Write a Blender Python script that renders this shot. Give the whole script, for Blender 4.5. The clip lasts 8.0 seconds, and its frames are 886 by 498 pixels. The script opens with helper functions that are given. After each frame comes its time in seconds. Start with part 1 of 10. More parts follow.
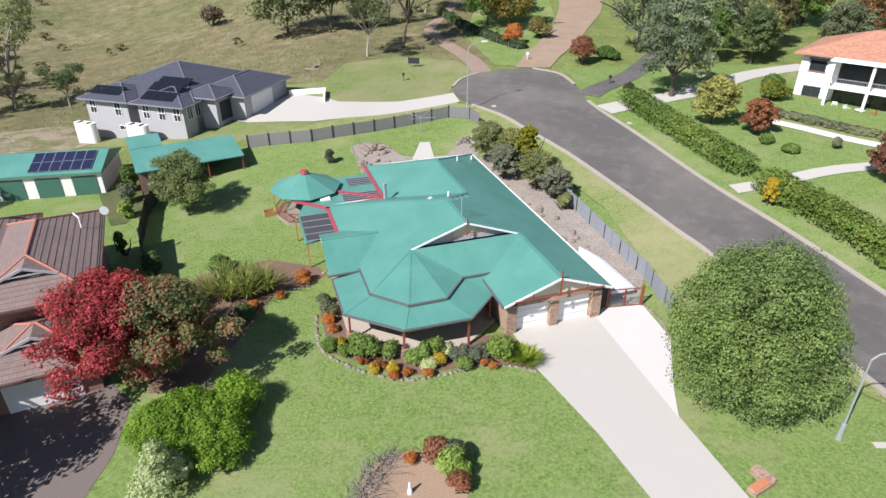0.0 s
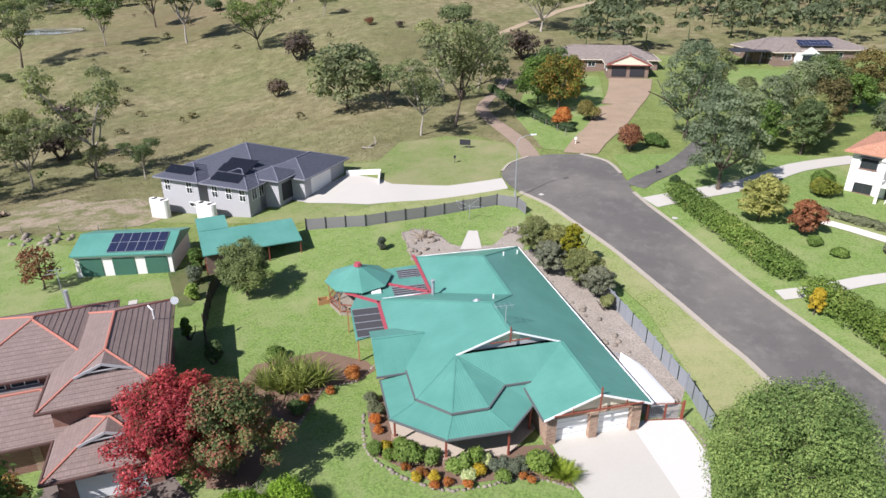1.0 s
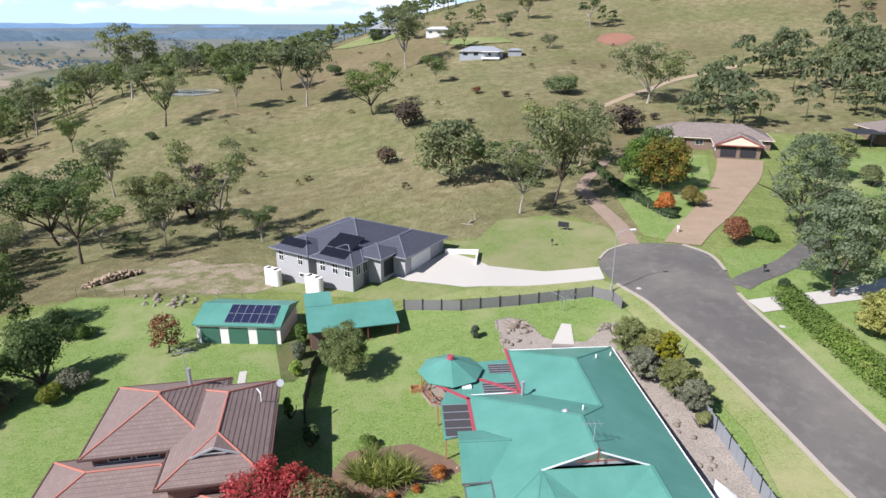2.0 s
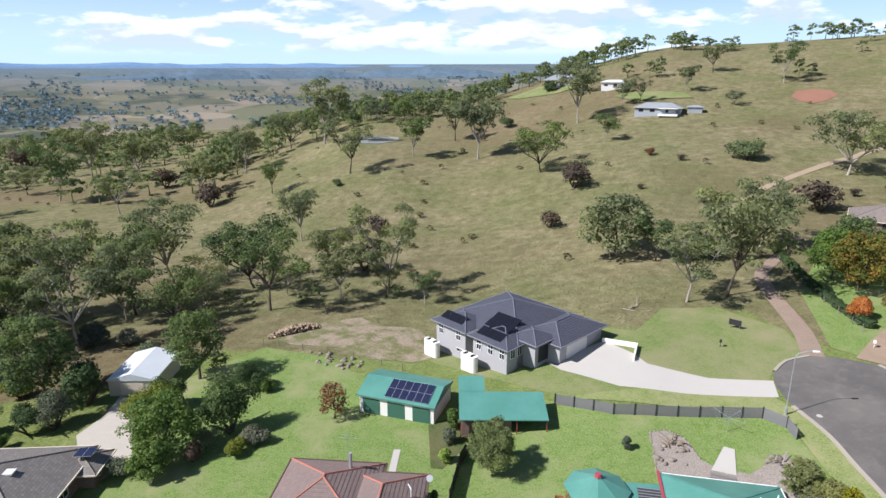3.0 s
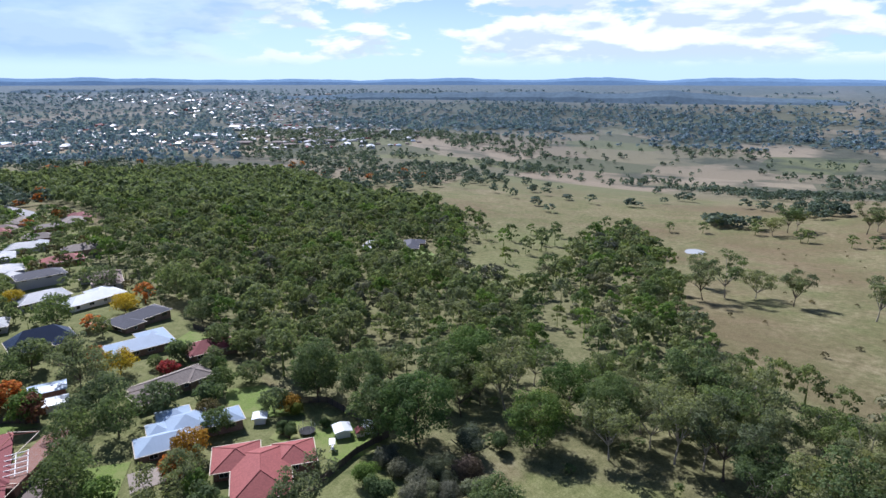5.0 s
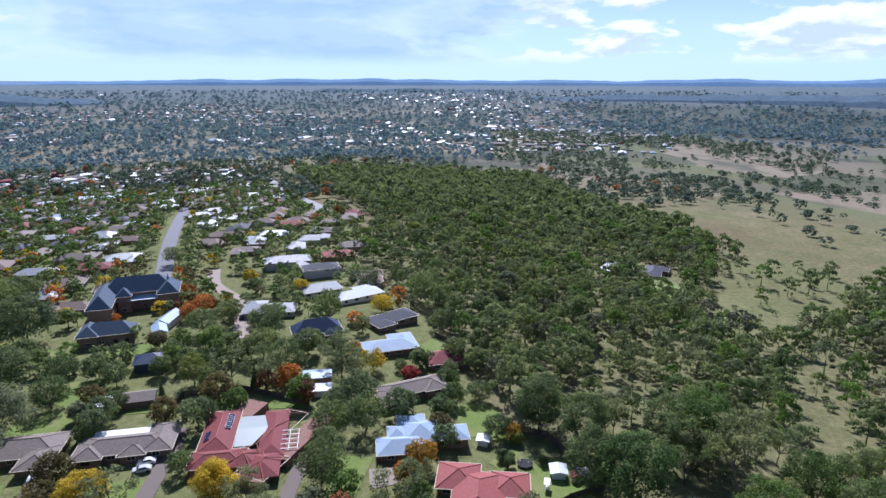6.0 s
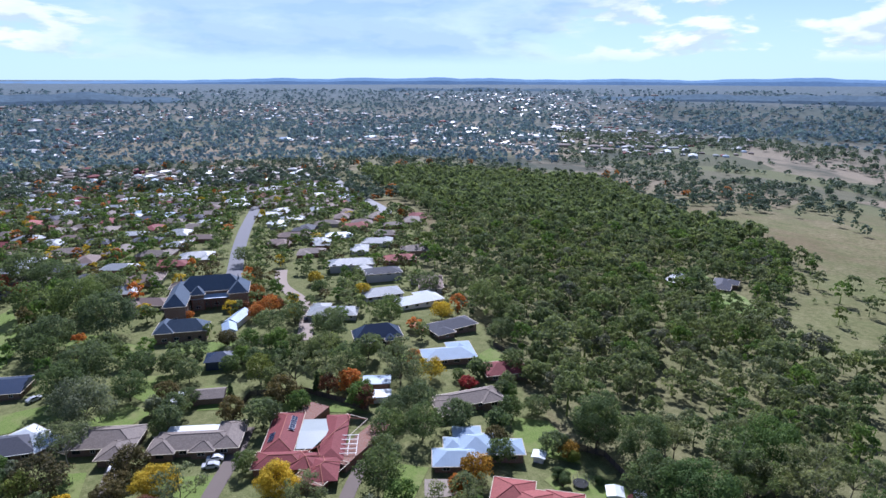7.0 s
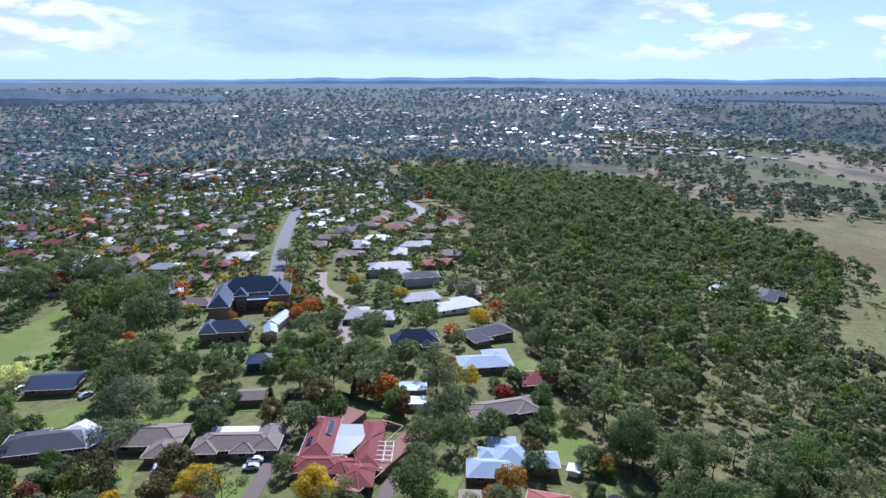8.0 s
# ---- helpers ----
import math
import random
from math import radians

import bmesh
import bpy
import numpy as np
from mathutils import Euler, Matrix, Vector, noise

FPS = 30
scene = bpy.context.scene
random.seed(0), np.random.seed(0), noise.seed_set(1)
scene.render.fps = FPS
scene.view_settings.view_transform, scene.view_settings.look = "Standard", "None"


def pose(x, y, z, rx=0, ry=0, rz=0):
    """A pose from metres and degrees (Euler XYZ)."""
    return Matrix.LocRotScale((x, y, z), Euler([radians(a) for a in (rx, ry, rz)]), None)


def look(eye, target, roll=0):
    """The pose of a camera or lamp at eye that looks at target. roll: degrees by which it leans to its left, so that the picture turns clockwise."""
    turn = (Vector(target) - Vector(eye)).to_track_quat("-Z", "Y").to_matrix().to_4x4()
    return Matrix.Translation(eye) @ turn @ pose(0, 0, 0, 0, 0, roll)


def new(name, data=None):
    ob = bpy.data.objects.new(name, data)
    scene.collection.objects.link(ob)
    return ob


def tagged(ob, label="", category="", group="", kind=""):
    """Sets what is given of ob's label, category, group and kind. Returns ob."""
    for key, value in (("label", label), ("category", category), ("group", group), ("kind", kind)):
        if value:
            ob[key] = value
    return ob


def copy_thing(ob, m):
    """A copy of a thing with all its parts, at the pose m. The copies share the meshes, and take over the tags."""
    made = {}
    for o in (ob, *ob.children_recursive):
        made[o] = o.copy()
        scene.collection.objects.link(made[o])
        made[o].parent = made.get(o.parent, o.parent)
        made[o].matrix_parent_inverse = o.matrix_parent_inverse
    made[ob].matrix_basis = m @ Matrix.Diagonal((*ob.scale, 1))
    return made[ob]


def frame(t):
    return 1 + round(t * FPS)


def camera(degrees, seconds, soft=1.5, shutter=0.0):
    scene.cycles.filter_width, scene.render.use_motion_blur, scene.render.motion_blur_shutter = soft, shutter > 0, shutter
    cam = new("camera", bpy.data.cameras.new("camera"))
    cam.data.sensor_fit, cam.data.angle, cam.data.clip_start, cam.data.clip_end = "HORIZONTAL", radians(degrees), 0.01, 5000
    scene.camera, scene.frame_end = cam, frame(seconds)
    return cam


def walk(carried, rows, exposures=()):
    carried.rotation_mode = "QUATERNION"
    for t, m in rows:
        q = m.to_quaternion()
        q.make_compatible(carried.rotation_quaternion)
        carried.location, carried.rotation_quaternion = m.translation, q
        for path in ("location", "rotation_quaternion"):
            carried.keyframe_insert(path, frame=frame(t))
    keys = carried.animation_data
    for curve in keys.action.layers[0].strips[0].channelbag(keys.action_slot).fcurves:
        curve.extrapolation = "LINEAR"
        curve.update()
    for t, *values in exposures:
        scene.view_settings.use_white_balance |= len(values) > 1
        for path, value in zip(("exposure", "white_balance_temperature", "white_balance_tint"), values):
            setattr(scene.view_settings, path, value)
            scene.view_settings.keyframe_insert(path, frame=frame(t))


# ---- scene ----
cam = camera(71.48, 8.0)
PATH = [
    (0.0, 0.00, 0.00, 24.80, 0.00, -28.85),
    (0.5, -0.03, -0.07, 27.05, 1.30, -26.93),
    (1.0, -0.07, -0.13, 29.50, 4.71, -24.23),
    (1.5, -0.10, -0.20, 31.94, 9.28, -21.64),
    (3.0, -0.44, 0.25, 41.71, 29.56, -16.37),
    (3.5, -0.65, 0.33, 48.42, 44.28, -15.67),
    (4.0, -0.85, 0.42, 58.83, 66.44, -15.28),
    (4.5, -0.82, 0.27, 68.51, 87.12, -15.34),
    (5.0, -0.80, 0.12, 78.47, 109.91, -15.46),
    (5.2, -0.75, 0.21, 81.71, 116.96, -15.44),
    (6.3, -0.50, 0.70, 91.47, 135.15, -15.61),
    (6.5, -0.49, 0.70, 92.37, 136.21, -15.65),
    (7.0, -0.46, 0.69, 94.01, 138.60, -15.67),
    (7.5, -0.43, 0.69, 95.54, 140.46, -15.72),
    (8.0, -0.40, 0.68, 97.17, 142.27, -15.75),
]
walk(cam, [(t, pose(x, y, z, 90 + pitch, 0, yaw)) for t, x, y, z, yaw, pitch in PATH],
     [(0.0, 0.65, 6080, 15), (1.5, 0.72, 6040, 16), (3.0, 0.56, 6000, 15), (5.0, 0.48, 5660, 18), (8.0, 0.48, 5330, 22)])

# ---- daylight ----
SUN_UP, SUN_TURN = 44.0, 223.0  # height above the horizon; clockwise from straight ahead
world = bpy.data.worlds.new("sky")
scene.world = world
world.use_nodes = True
wt = world.node_tree
wt.nodes.clear()


def wnode(kind, **values):
    n = wt.nodes.new(kind)
    for k, v in values.items():
        if k in n.inputs:
            n.inputs[k].default_value = v
    return n


def wmath(op, a, b=None, clamp=False):
    n = wt.nodes.new("ShaderNodeMath")
    n.operation, n.use_clamp = op, clamp
    for i, q in enumerate((a, b)):
        if q is None:
            continue
        if isinstance(q, (int, float)):
            n.inputs[i].default_value = q
        else:
            wt.links.new(q, n.inputs[i])
    return n.outputs[0]


sky = wt.nodes.new("ShaderNodeTexSky")
sky.sky_type = "NISHITA"
sky.sun_disc = False
sky.sun_elevation, sky.sun_rotation = radians(SUN_UP), radians(SUN_TURN)
sky.altitude, sky.air_density, sky.dust_density, sky.ozone_density = 600, 1.0, 0.25, 3.0
sky_dim = wt.nodes.new("ShaderNodeVectorMath")
sky_dim.operation = "SCALE"
sky_dim.inputs["Scale"].default_value = 0.06
wt.links.new(sky.outputs[0], sky_dim.inputs[0])
way = wt.nodes.new("ShaderNodeTexCoord").outputs["Generated"]
split = wt.nodes.new("ShaderNodeSeparateXYZ")
wt.links.new(way, split.inputs[0])
cloud_at = wt.nodes.new("ShaderNodeVectorMath")
cloud_at.operation = "MULTIPLY"
cloud_at.inputs[1].default_value = (1.0, 1.0, 3.4)
wt.links.new(way, cloud_at.inputs[0])
higher = wt.nodes.new("ShaderNodeVectorMath")
higher.operation = "ADD"
higher.inputs[1].default_value = (0.0, 0.0, 0.045)
wt.links.new(cloud_at.outputs[0], higher.inputs[0])
cloud_big = wnode("ShaderNodeTexNoise", Scale=7.4, Detail=11.0, Roughness=0.56, Distortion=0.15)
wt.links.new(cloud_at.outputs[0], cloud_big.inputs["Vector"])
cloud_over = wnode("ShaderNodeTexNoise", Scale=7.4, Detail=6.0, Roughness=0.5, Distortion=0.15)
wt.links.new(higher.outputs[0], cloud_over.inputs["Vector"])
banks = wnode("ShaderNodeTexNoise", Scale=2.6, Detail=2.0, Roughness=0.5)
wt.links.new(cloud_at.outputs[0], banks.inputs["Vector"])
cover = wt.nodes.new("ShaderNodeMapRange")
cover.interpolation_type = "SMOOTHSTEP"
cover.inputs["From Min"].default_value, cover.inputs["From Max"].default_value = 0.45, 0.54
# banks of cloud with blue gaps between
wt.links.new(wmath("SUBTRACT", wmath("ADD", cloud_big.outputs[0], wmath("MULTIPLY", wmath("SUBTRACT", banks.outputs[0], 0.44), 0.5)), wmath("MULTIPLY", split.outputs[2], 0.3)), cover.inputs["Value"])
above = wt.nodes.new("ShaderNodeMapRange")
above.interpolation_type = "SMOOTHSTEP"
above.inputs["From Min"].default_value, above.inputs["From Max"].default_value = 0.014, 0.04
wt.links.new(split.outputs[2], above.inputs["Value"])
# cloud tops catch the sun, their bases are grey
thick = wmath("ADD", wmath("MULTIPLY", wmath("SUBTRACT", cloud_over.outputs[0], cloud_big.outputs[0]), 2.2), wmath("MULTIPLY", cloud_over.outputs[0], 0.9))
cloud_ramp = wt.nodes.new("ShaderNodeValToRGB")
cloud_ramp.color_ramp.elements[0].position, cloud_ramp.color_ramp.elements[0].color = 0.36, (0.79, 0.81, 0.83, 1)
cloud_ramp.color_ramp.elements[1].position, cloud_ramp.color_ramp.elements[1].color = 0.62, (0.5, 0.58, 0.67, 1)
wt.links.new(thick, cloud_ramp.inputs[0])
low = wt.nodes.new("ShaderNodeMapRange")
low.interpolation_type = "SMOOTHSTEP"
low.inputs["From Min"].default_value, low.inputs["From Max"].default_value = 0.22, 0.0
wt.links.new(split.outputs[2], low.inputs["Value"])
hazy = wt.nodes.new("ShaderNodeMix")
hazy.data_type = "RGBA"
wt.links.new(wmath("MULTIPLY", low.outputs[0], 0.85), hazy.inputs["Factor"])
wt.links.new(sky_dim.outputs[0], hazy.inputs["A"])
hazy.inputs["B"].default_value = (0.5, 0.68, 0.83, 1)
sky_mix = wt.nodes.new("ShaderNodeMix")
sky_mix.data_type = "RGBA"
wt.links.new(hazy.outputs["Result"], sky_mix.inputs["A"])
# a rain cloud hangs over the town
rain_at = wt.nodes.new("ShaderNodeVectorMath")
rain_at.operation = "DOT_PRODUCT"
rain_at.inputs[1].default_value = (-math.sin(radians(147)) * 0.98, math.cos(radians(147)) * 0.98, 0.2)
wt.links.new(way, rain_at.inputs[0])
rain = wt.nodes.new("ShaderNodeMapRange")
rain.interpolation_type = "SMOOTHSTEP"
rain.inputs["From Min"].default_value, rain.inputs["From Max"].default_value = 0.9, 0.985
wt.links.new(wmath("ADD", rain_at.outputs["Value"], wmath("MULTIPLY", wmath("SUBTRACT", cloud_big.outputs[0], 0.5), 0.22)), rain.inputs["Value"])
rain_mix = wt.nodes.new("ShaderNodeMix")
rain_mix.data_type = "RGBA"
wt.links.new(wmath("MULTIPLY", rain.outputs[0], 0.8), rain_mix.inputs["Factor"])
wt.links.new(cloud_ramp.outputs[0], rain_mix.inputs["A"])
rain_mix.inputs["B"].default_value = (0.31, 0.46, 0.6, 1)
wt.links.new(wmath("MAXIMUM", wmath("MULTIPLY", wmath("MULTIPLY", cover.outputs[0], above.outputs[0]), 0.92), wmath("MULTIPLY", wmath("MULTIPLY", rain.outputs[0], above.outputs[0]), 0.8)), sky_mix.inputs["Factor"])
wt.links.new(rain_mix.outputs["Result"], sky_mix.inputs["B"])
back = wnode("ShaderNodeBackground", Strength=1.0)
wt.links.new(sky_mix.outputs["Result"], back.inputs["Color"])
wt.links.new(back.outputs[0], wt.nodes.new("ShaderNodeOutputWorld").inputs[0])

sun = new("sun", bpy.data.lights.new("sun", "SUN"))
sun.data.energy, sun.data.angle, sun.data.color = 5.0, radians(0.55), (1.0, 0.95, 0.88)
sun_way = Vector((math.sin(radians(SUN_TURN)) * math.cos(radians(SUN_UP)), math.cos(radians(SUN_TURN)) * math.cos(radians(SUN_UP)), math.sin(radians(SUN_UP))))
sun.matrix_world = look(sun_way * 100, (0, 0, 0))


# ---- materials ----
class Nodes:
    """A small help to wire one material."""

    def __init__(self, name, rough=0.8, metal=0.0, spec=0.3):
        self.mat = bpy.data.materials.new(name)
        self.mat.use_nodes = True
        self.t = self.mat.node_tree
        self.b = self.t.nodes["Principled BSDF"]
        self.b.inputs["Roughness"].default_value = rough
        self.b.inputs["Metallic"].default_value = metal
        self.b.inputs["Specular IOR Level"].default_value = spec

    def add(self, kind, **values):
        n = self.t.nodes.new(kind)
        for k, v in values.items():
            n.inputs[k.replace("_", " ")].default_value = v
        return n

    def link(self, a, b):
        self.t.links.new(a, b)

    def place(self):
        return self.t.nodes.new("ShaderNodeNewGeometry").outputs["Position"]

    def local(self):
        return self.t.nodes.new("ShaderNodeTexCoord").outputs["Object"]

    def uv(self):
        return self.t.nodes.new("ShaderNodeTexCoord").outputs["UV"]

    def noise(self, where, scale, detail=4.0, rough=0.6):
        n = self.add("ShaderNodeTexNoise", Scale=scale, Detail=detail, Roughness=rough)
        self.link(where, n.inputs["Vector"])
        return n.outputs[0]

    def ramp(self, value, stops):
        n = self.t.nodes.new("ShaderNodeValToRGB")
        e = n.color_ramp.elements
        while len(e) < len(stops):
            e.new(0.5)
        for q, (p, c) in zip(e, stops):
            q.position, q.color = p, (*c, 1)
        self.link(value, n.inputs[0])
        return n.outputs[0]

    def mix(self, f, a, b, blend="MIX"):
        n = self.t.nodes.new("ShaderNodeMix")
        n.data_type, n.blend_type = "RGBA", blend
        for q, s in ((f, "Factor"), (a, "A"), (b, "B")):
            if isinstance(q, (int, float)):
                n.inputs[s].default_value = q
            elif isinstance(q, tuple):
                n.inputs[s].default_value = (*q, 1)
            else:
                self.link(q, n.inputs[s])
        return n.outputs["Result"]

    def math(self, op, a, b=0.0, clamp=False):
        n = self.t.nodes.new("ShaderNodeMath")
        n.operation, n.use_clamp = op, clamp
        for i, q in enumerate((a, b)):
            if isinstance(q, (int, float)):
                n.inputs[i].default_value = q
            else:
                self.link(q, n.inputs[i])
        return n.outputs[0]

    def bump(self, value, strength=0.3, distance=0.02):
        n = self.add("ShaderNodeBump", Strength=strength, Distance=distance)
        self.link(value, n.inputs["Height"])
        self.link(n.outputs[0], self.b.inputs["Normal"])

    def colour(self, c):
        if isinstance(c, tuple):
            self.b.inputs["Base Color"].default_value = (*c, 1)
        else:
            self.link(c, self.b.inputs["Base Color"])
        return self.mat


def tint(c, k):
    return tuple(min(1.0, v * k) for v in c)


def plain(name, c, rough=0.7, metal=0.0, spec=0.3, grain=3.0, stain=0.25, var=0.16, bump=0.15, per_thing=0.0):
    """A surface of one colour with fine grain and slow stains."""
    m = Nodes(name, rough, metal, spec)
    w = m.place()
    fine, slow = m.noise(w, grain * 4), m.noise(w, stain, 3.0)
    col = m.ramp(fine, [(0.25, tint(c, 1 - var)), (0.75, tint(c, 1 + var))])
    col = m.mix(m.math("MULTIPLY", slow, 0.5), col, tint(c, 1 - 2 * var))
    if per_thing:
        r = m.t.nodes.new("ShaderNodeObjectInfo").outputs["Random"]
        col = m.mix(1.0, col, m.ramp(r, [(0.0, (1 - per_thing,) * 3), (1.0, (1.0,) * 3)]), "MULTIPLY")
    if bump:
        m.bump(fine, bump, 0.02)
    return m.colour(col)


def ribbed(name, c, pitch=0.19, rough=0.42, along=0, var=0.06, metal=0.0, depth=0.02, fade=None, relief=0.5):
    """Corrugated sheet: ribs run down the slope, sheets weather a little."""
    m = Nodes(name, rough, metal, 0.4)
    uv = m.uv()
    s = m.add("ShaderNodeSeparateXYZ")
    m.link(uv, s.inputs[0])
    wave = m.math("SINE", m.math("MULTIPLY", s.outputs[along], 2 * math.pi / pitch))
    w = m.place()
    slow, fine = m.noise(w, 0.35, 4.0), m.noise(w, 6.0)
    col = m.ramp(slow, [(0.3, tint(c, 1 - var)), (0.7, fade or tint(c, 1 + var))])
    col = m.mix(m.math("MULTIPLY", fine, 0.12), col, tint(c, 0.7))
    sheet = m.math("LESS_THAN", m.math("FRACT", m.math("DIVIDE", s.outputs[along], 0.76)), 0.035)
    col = m.mix(m.math("MULTIPLY", sheet, 0.25), col, tint(c, 0.5))
    m.bump(wave, relief, depth)
    return m.colour(col)


def tiled(name, c, row=0.33, rough=0.75, var=0.2, mortar=0.55):
    """Roof tiles: courses across the slope, tiles staggered along them."""
    m = Nodes(name, rough, 0.0, 0.25)
    br = m.add("ShaderNodeTexBrick", Scale=1.0, Mortar_Size=0.022, Brick_Width=0.36, Row_Height=row, Bias=-0.1)
    br.inputs["Color1"].default_value = (*tint(c, 1 - var), 1)
    br.inputs["Color2"].default_value = (*tint(c, 1 + var), 1)
    br.inputs["Mortar"].default_value = (*tint(c, mortar), 1)
    m.link(m.uv(), br.inputs["Vector"])
    slow = m.noise(m.place(), 0.5, 5.0)
    col = m.mix(m.math("MULTIPLY", slow, 0.55), br.outputs["Color"], tint(c, 0.62))
    m.bump(br.outputs["Fac"], -0.4, 0.02)
    return m.colour(col)


def brick(name, c1, c2, mortar, scale=1.0):
    m = Nodes(name, 0.85, 0.0, 0.2)
    br = m.add("ShaderNodeTexBrick", Scale=scale, Mortar_Size=0.012, Brick_Width=0.24, Row_Height=0.086, Bias=0.0)
    br.inputs["Color1"].default_value, br.inputs["Color2"].default_value = (*c1, 1), (*c2, 1)
    br.inputs["Mortar"].default_value = (*mortar, 1)
    m.link(m.uv(), br.inputs["Vector"])
    slow = m.noise(m.place(), 0.8, 3.0)
    col = m.mix(m.math("MULTIPLY", slow, 0.3), br.outputs["Color"], tint(c1, 0.6))
    m.bump(br.outputs["Fac"], -0.5, 0.01)
    return m.colour(col)


def leafy(name, stops, through_light=0.3):
    """Foliage: every leaf spray has its own shade, every plant its own cast."""
    m = Nodes(name, 0.75, 0.0, 0.1)
    g = m.t.nodes.new("ShaderNodeNewGeometry")
    isl = g.outputs["Random Per Island"]
    patch = m.noise(g.outputs["Position"], 0.45, 3.0)
    v = m.math("ADD", m.math("MULTIPLY", isl, 0.6), m.math("MULTIPLY", m.math("SUBTRACT", patch, 0.28), 1.0), True)
    col = m.ramp(v, stops)
    r = m.t.nodes.new("ShaderNodeObjectInfo").outputs["Random"]
    col = m.mix(1.0, col, m.ramp(r, [(0.0, (0.84, 0.88, 0.9)), (0.4, (0.97, 0.98, 0.97)), (0.75, (1.07, 1.07, 1.0)), (1.0, (1.15, 1.1, 0.94))]), "MULTIPLY")
    crowns = m.noise(g.outputs["Position"], 0.075, 1.0)
    col = m.mix(1.0, col, m.ramp(crowns, [(0.32, (0.72, 0.75, 0.78)), (0.5, (1.0, 1.0, 1.0)), (0.68, (1.22, 1.18, 1.0))]), "MULTIPLY")
    m.colour(col)
    tr = m.add("ShaderNodeBsdfTranslucent")
    m.link(m.mix(1.0, col, (1.1, 1.15, 0.8), "MULTIPLY"), tr.inputs["Color"])
    sh = m.add("ShaderNodeMixShader", Fac=through_light)
    m.link(m.b.outputs[0], sh.inputs[1])
    m.link(tr.outputs[0], sh.inputs[2])
    m.link(sh.outputs[0], m.t.nodes["Material Output"].inputs["Surface"])
    return m.mat


GUM = leafy("gum_leaves", [(0.0, (0.1, 0.122, 0.062)), (0.5, (0.18, 0.205, 0.11)), (1.0, (0.31, 0.33, 0.19))], 0.48)
GUM_DARK = leafy("dark_gum_leaves", [(0.0, (0.068, 0.1, 0.045)), (0.5, (0.125, 0.17, 0.072)), (1.0, (0.21, 0.26, 0.115))], 0.45)
GREEN = leafy("green_leaves", [(0.0, (0.055, 0.1, 0.025)), (0.5, (0.115, 0.185, 0.047)), (1.0, (0.2, 0.28, 0.08))], 0.42)
FINE_GREEN = leafy("fine_green_leaves", [(0.0, (0.06, 0.105, 0.034)), (0.35, (0.115, 0.175, 0.058)), (0.7, (0.2, 0.27, 0.09)), (1.0, (0.33, 0.39, 0.16))], 0.36)
DARK_GREEN = leafy("dark_leaves", [(0.0, (0.04, 0.068, 0.03)), (0.5, (0.08, 0.122, 0.052)), (1.0, (0.145, 0.19, 0.085))], 0.4)
SAGE = leafy("sage_leaves", [(0.0, (0.09, 0.11, 0.07)), (0.5, (0.165, 0.185, 0.12)), (1.0, (0.27, 0.29, 0.2))], 0.42)
RED = leafy("red_leaves", [(0.0, (0.09, 0.075, 0.035)), (0.28, (0.2, 0.075, 0.05)), (0.45, (0.36, 0.055, 0.06)), (0.72, (0.58, 0.08, 0.095)), (1.0, (0.68, 0.22, 0.2))], 0.42)
RUSSET = leafy("russet_leaves", [(0.0, (0.1, 0.05, 0.035)), (0.5, (0.23, 0.095, 0.06)), (1.0, (0.34, 0.2, 0.11))], 0.4)
ORANGE = leafy("orange_leaves", [(0.0, (0.2, 0.06, 0.02)), (0.4, (0.42, 0.14, 0.04)), (0.8, (0.58, 0.26, 0.08)), (1.0, (0.34, 0.3, 0.09))], 0.4)
YELLOW = leafy("yellow_leaves", [(0.0, (0.28, 0.19, 0.02)), (0.5, (0.52, 0.37, 0.03)), (1.0, (0.68, 0.52, 0.08))])
PALE = leafy("cream_leaves", [(0.0, (0.3, 0.36, 0.12)), (0.4, (0.55, 0.6, 0.27)), (1.0, (0.8, 0.8, 0.5))], 0.4)
HEDGE = leafy("hedge_leaves", [(0.0, (0.05, 0.085, 0.018)), (0.5, (0.13, 0.2, 0.04)), (0.88, (0.24, 0.31, 0.085)), (1.0, (0.34, 0.23, 0.09))])
BARK_PALE = plain("pale_bark", (0.36, 0.32, 0.27), 0.85, grain=4, stain=1.2, var=0.3)
BARK = plain("dark_bark", (0.11, 0.085, 0.065), 0.9, grain=4, stain=1.2, var=0.35)
TWIG = plain("grey_twigs", (0.26, 0.23, 0.2), 0.9, var=0.3)

GREEN_ROOF = ribbed("green_steel_roof", (0.085, 0.25, 0.2), var=0.09, fade=(0.105, 0.28, 0.23), relief=0.16)
GREEN_DARK = ribbed("green_roller_steel", (0.05, 0.14, 0.1), pitch=0.12, along=1)
WHITE_STEEL = ribbed("pale_steel_sheet", (0.62, 0.66, 0.68), pitch=0.19)
BLUE_STEEL = ribbed("pale_blue_steel_roof", (0.36, 0.46, 0.58))
NAVY_STEEL = ribbed("navy_steel_roof", (0.03, 0.05, 0.1))
GREY_STEEL = ribbed("grey_steel_roof", (0.3, 0.32, 0.34))
BROWN_TILE = tiled("brown_concrete_tiles", (0.235, 0.175, 0.155), var=0.1, mortar=0.75)
GREY_TILE = tiled("slate_grey_tiles", (0.085, 0.09, 0.115), mortar=0.7, var=0.12)
DUSK_TILE = tiled("weathered_brown_tiles", (0.25, 0.21, 0.185))
RED_TILE = tiled("red_tiles", (0.25, 0.065, 0.068), var=0.15)
SALMON_TILE = tiled("salmon_tiles", (0.36, 0.11, 0.1), var=0.15)
TERRACOTTA = tiled("terracotta_tiles", (0.52, 0.24, 0.13), var=0.16)
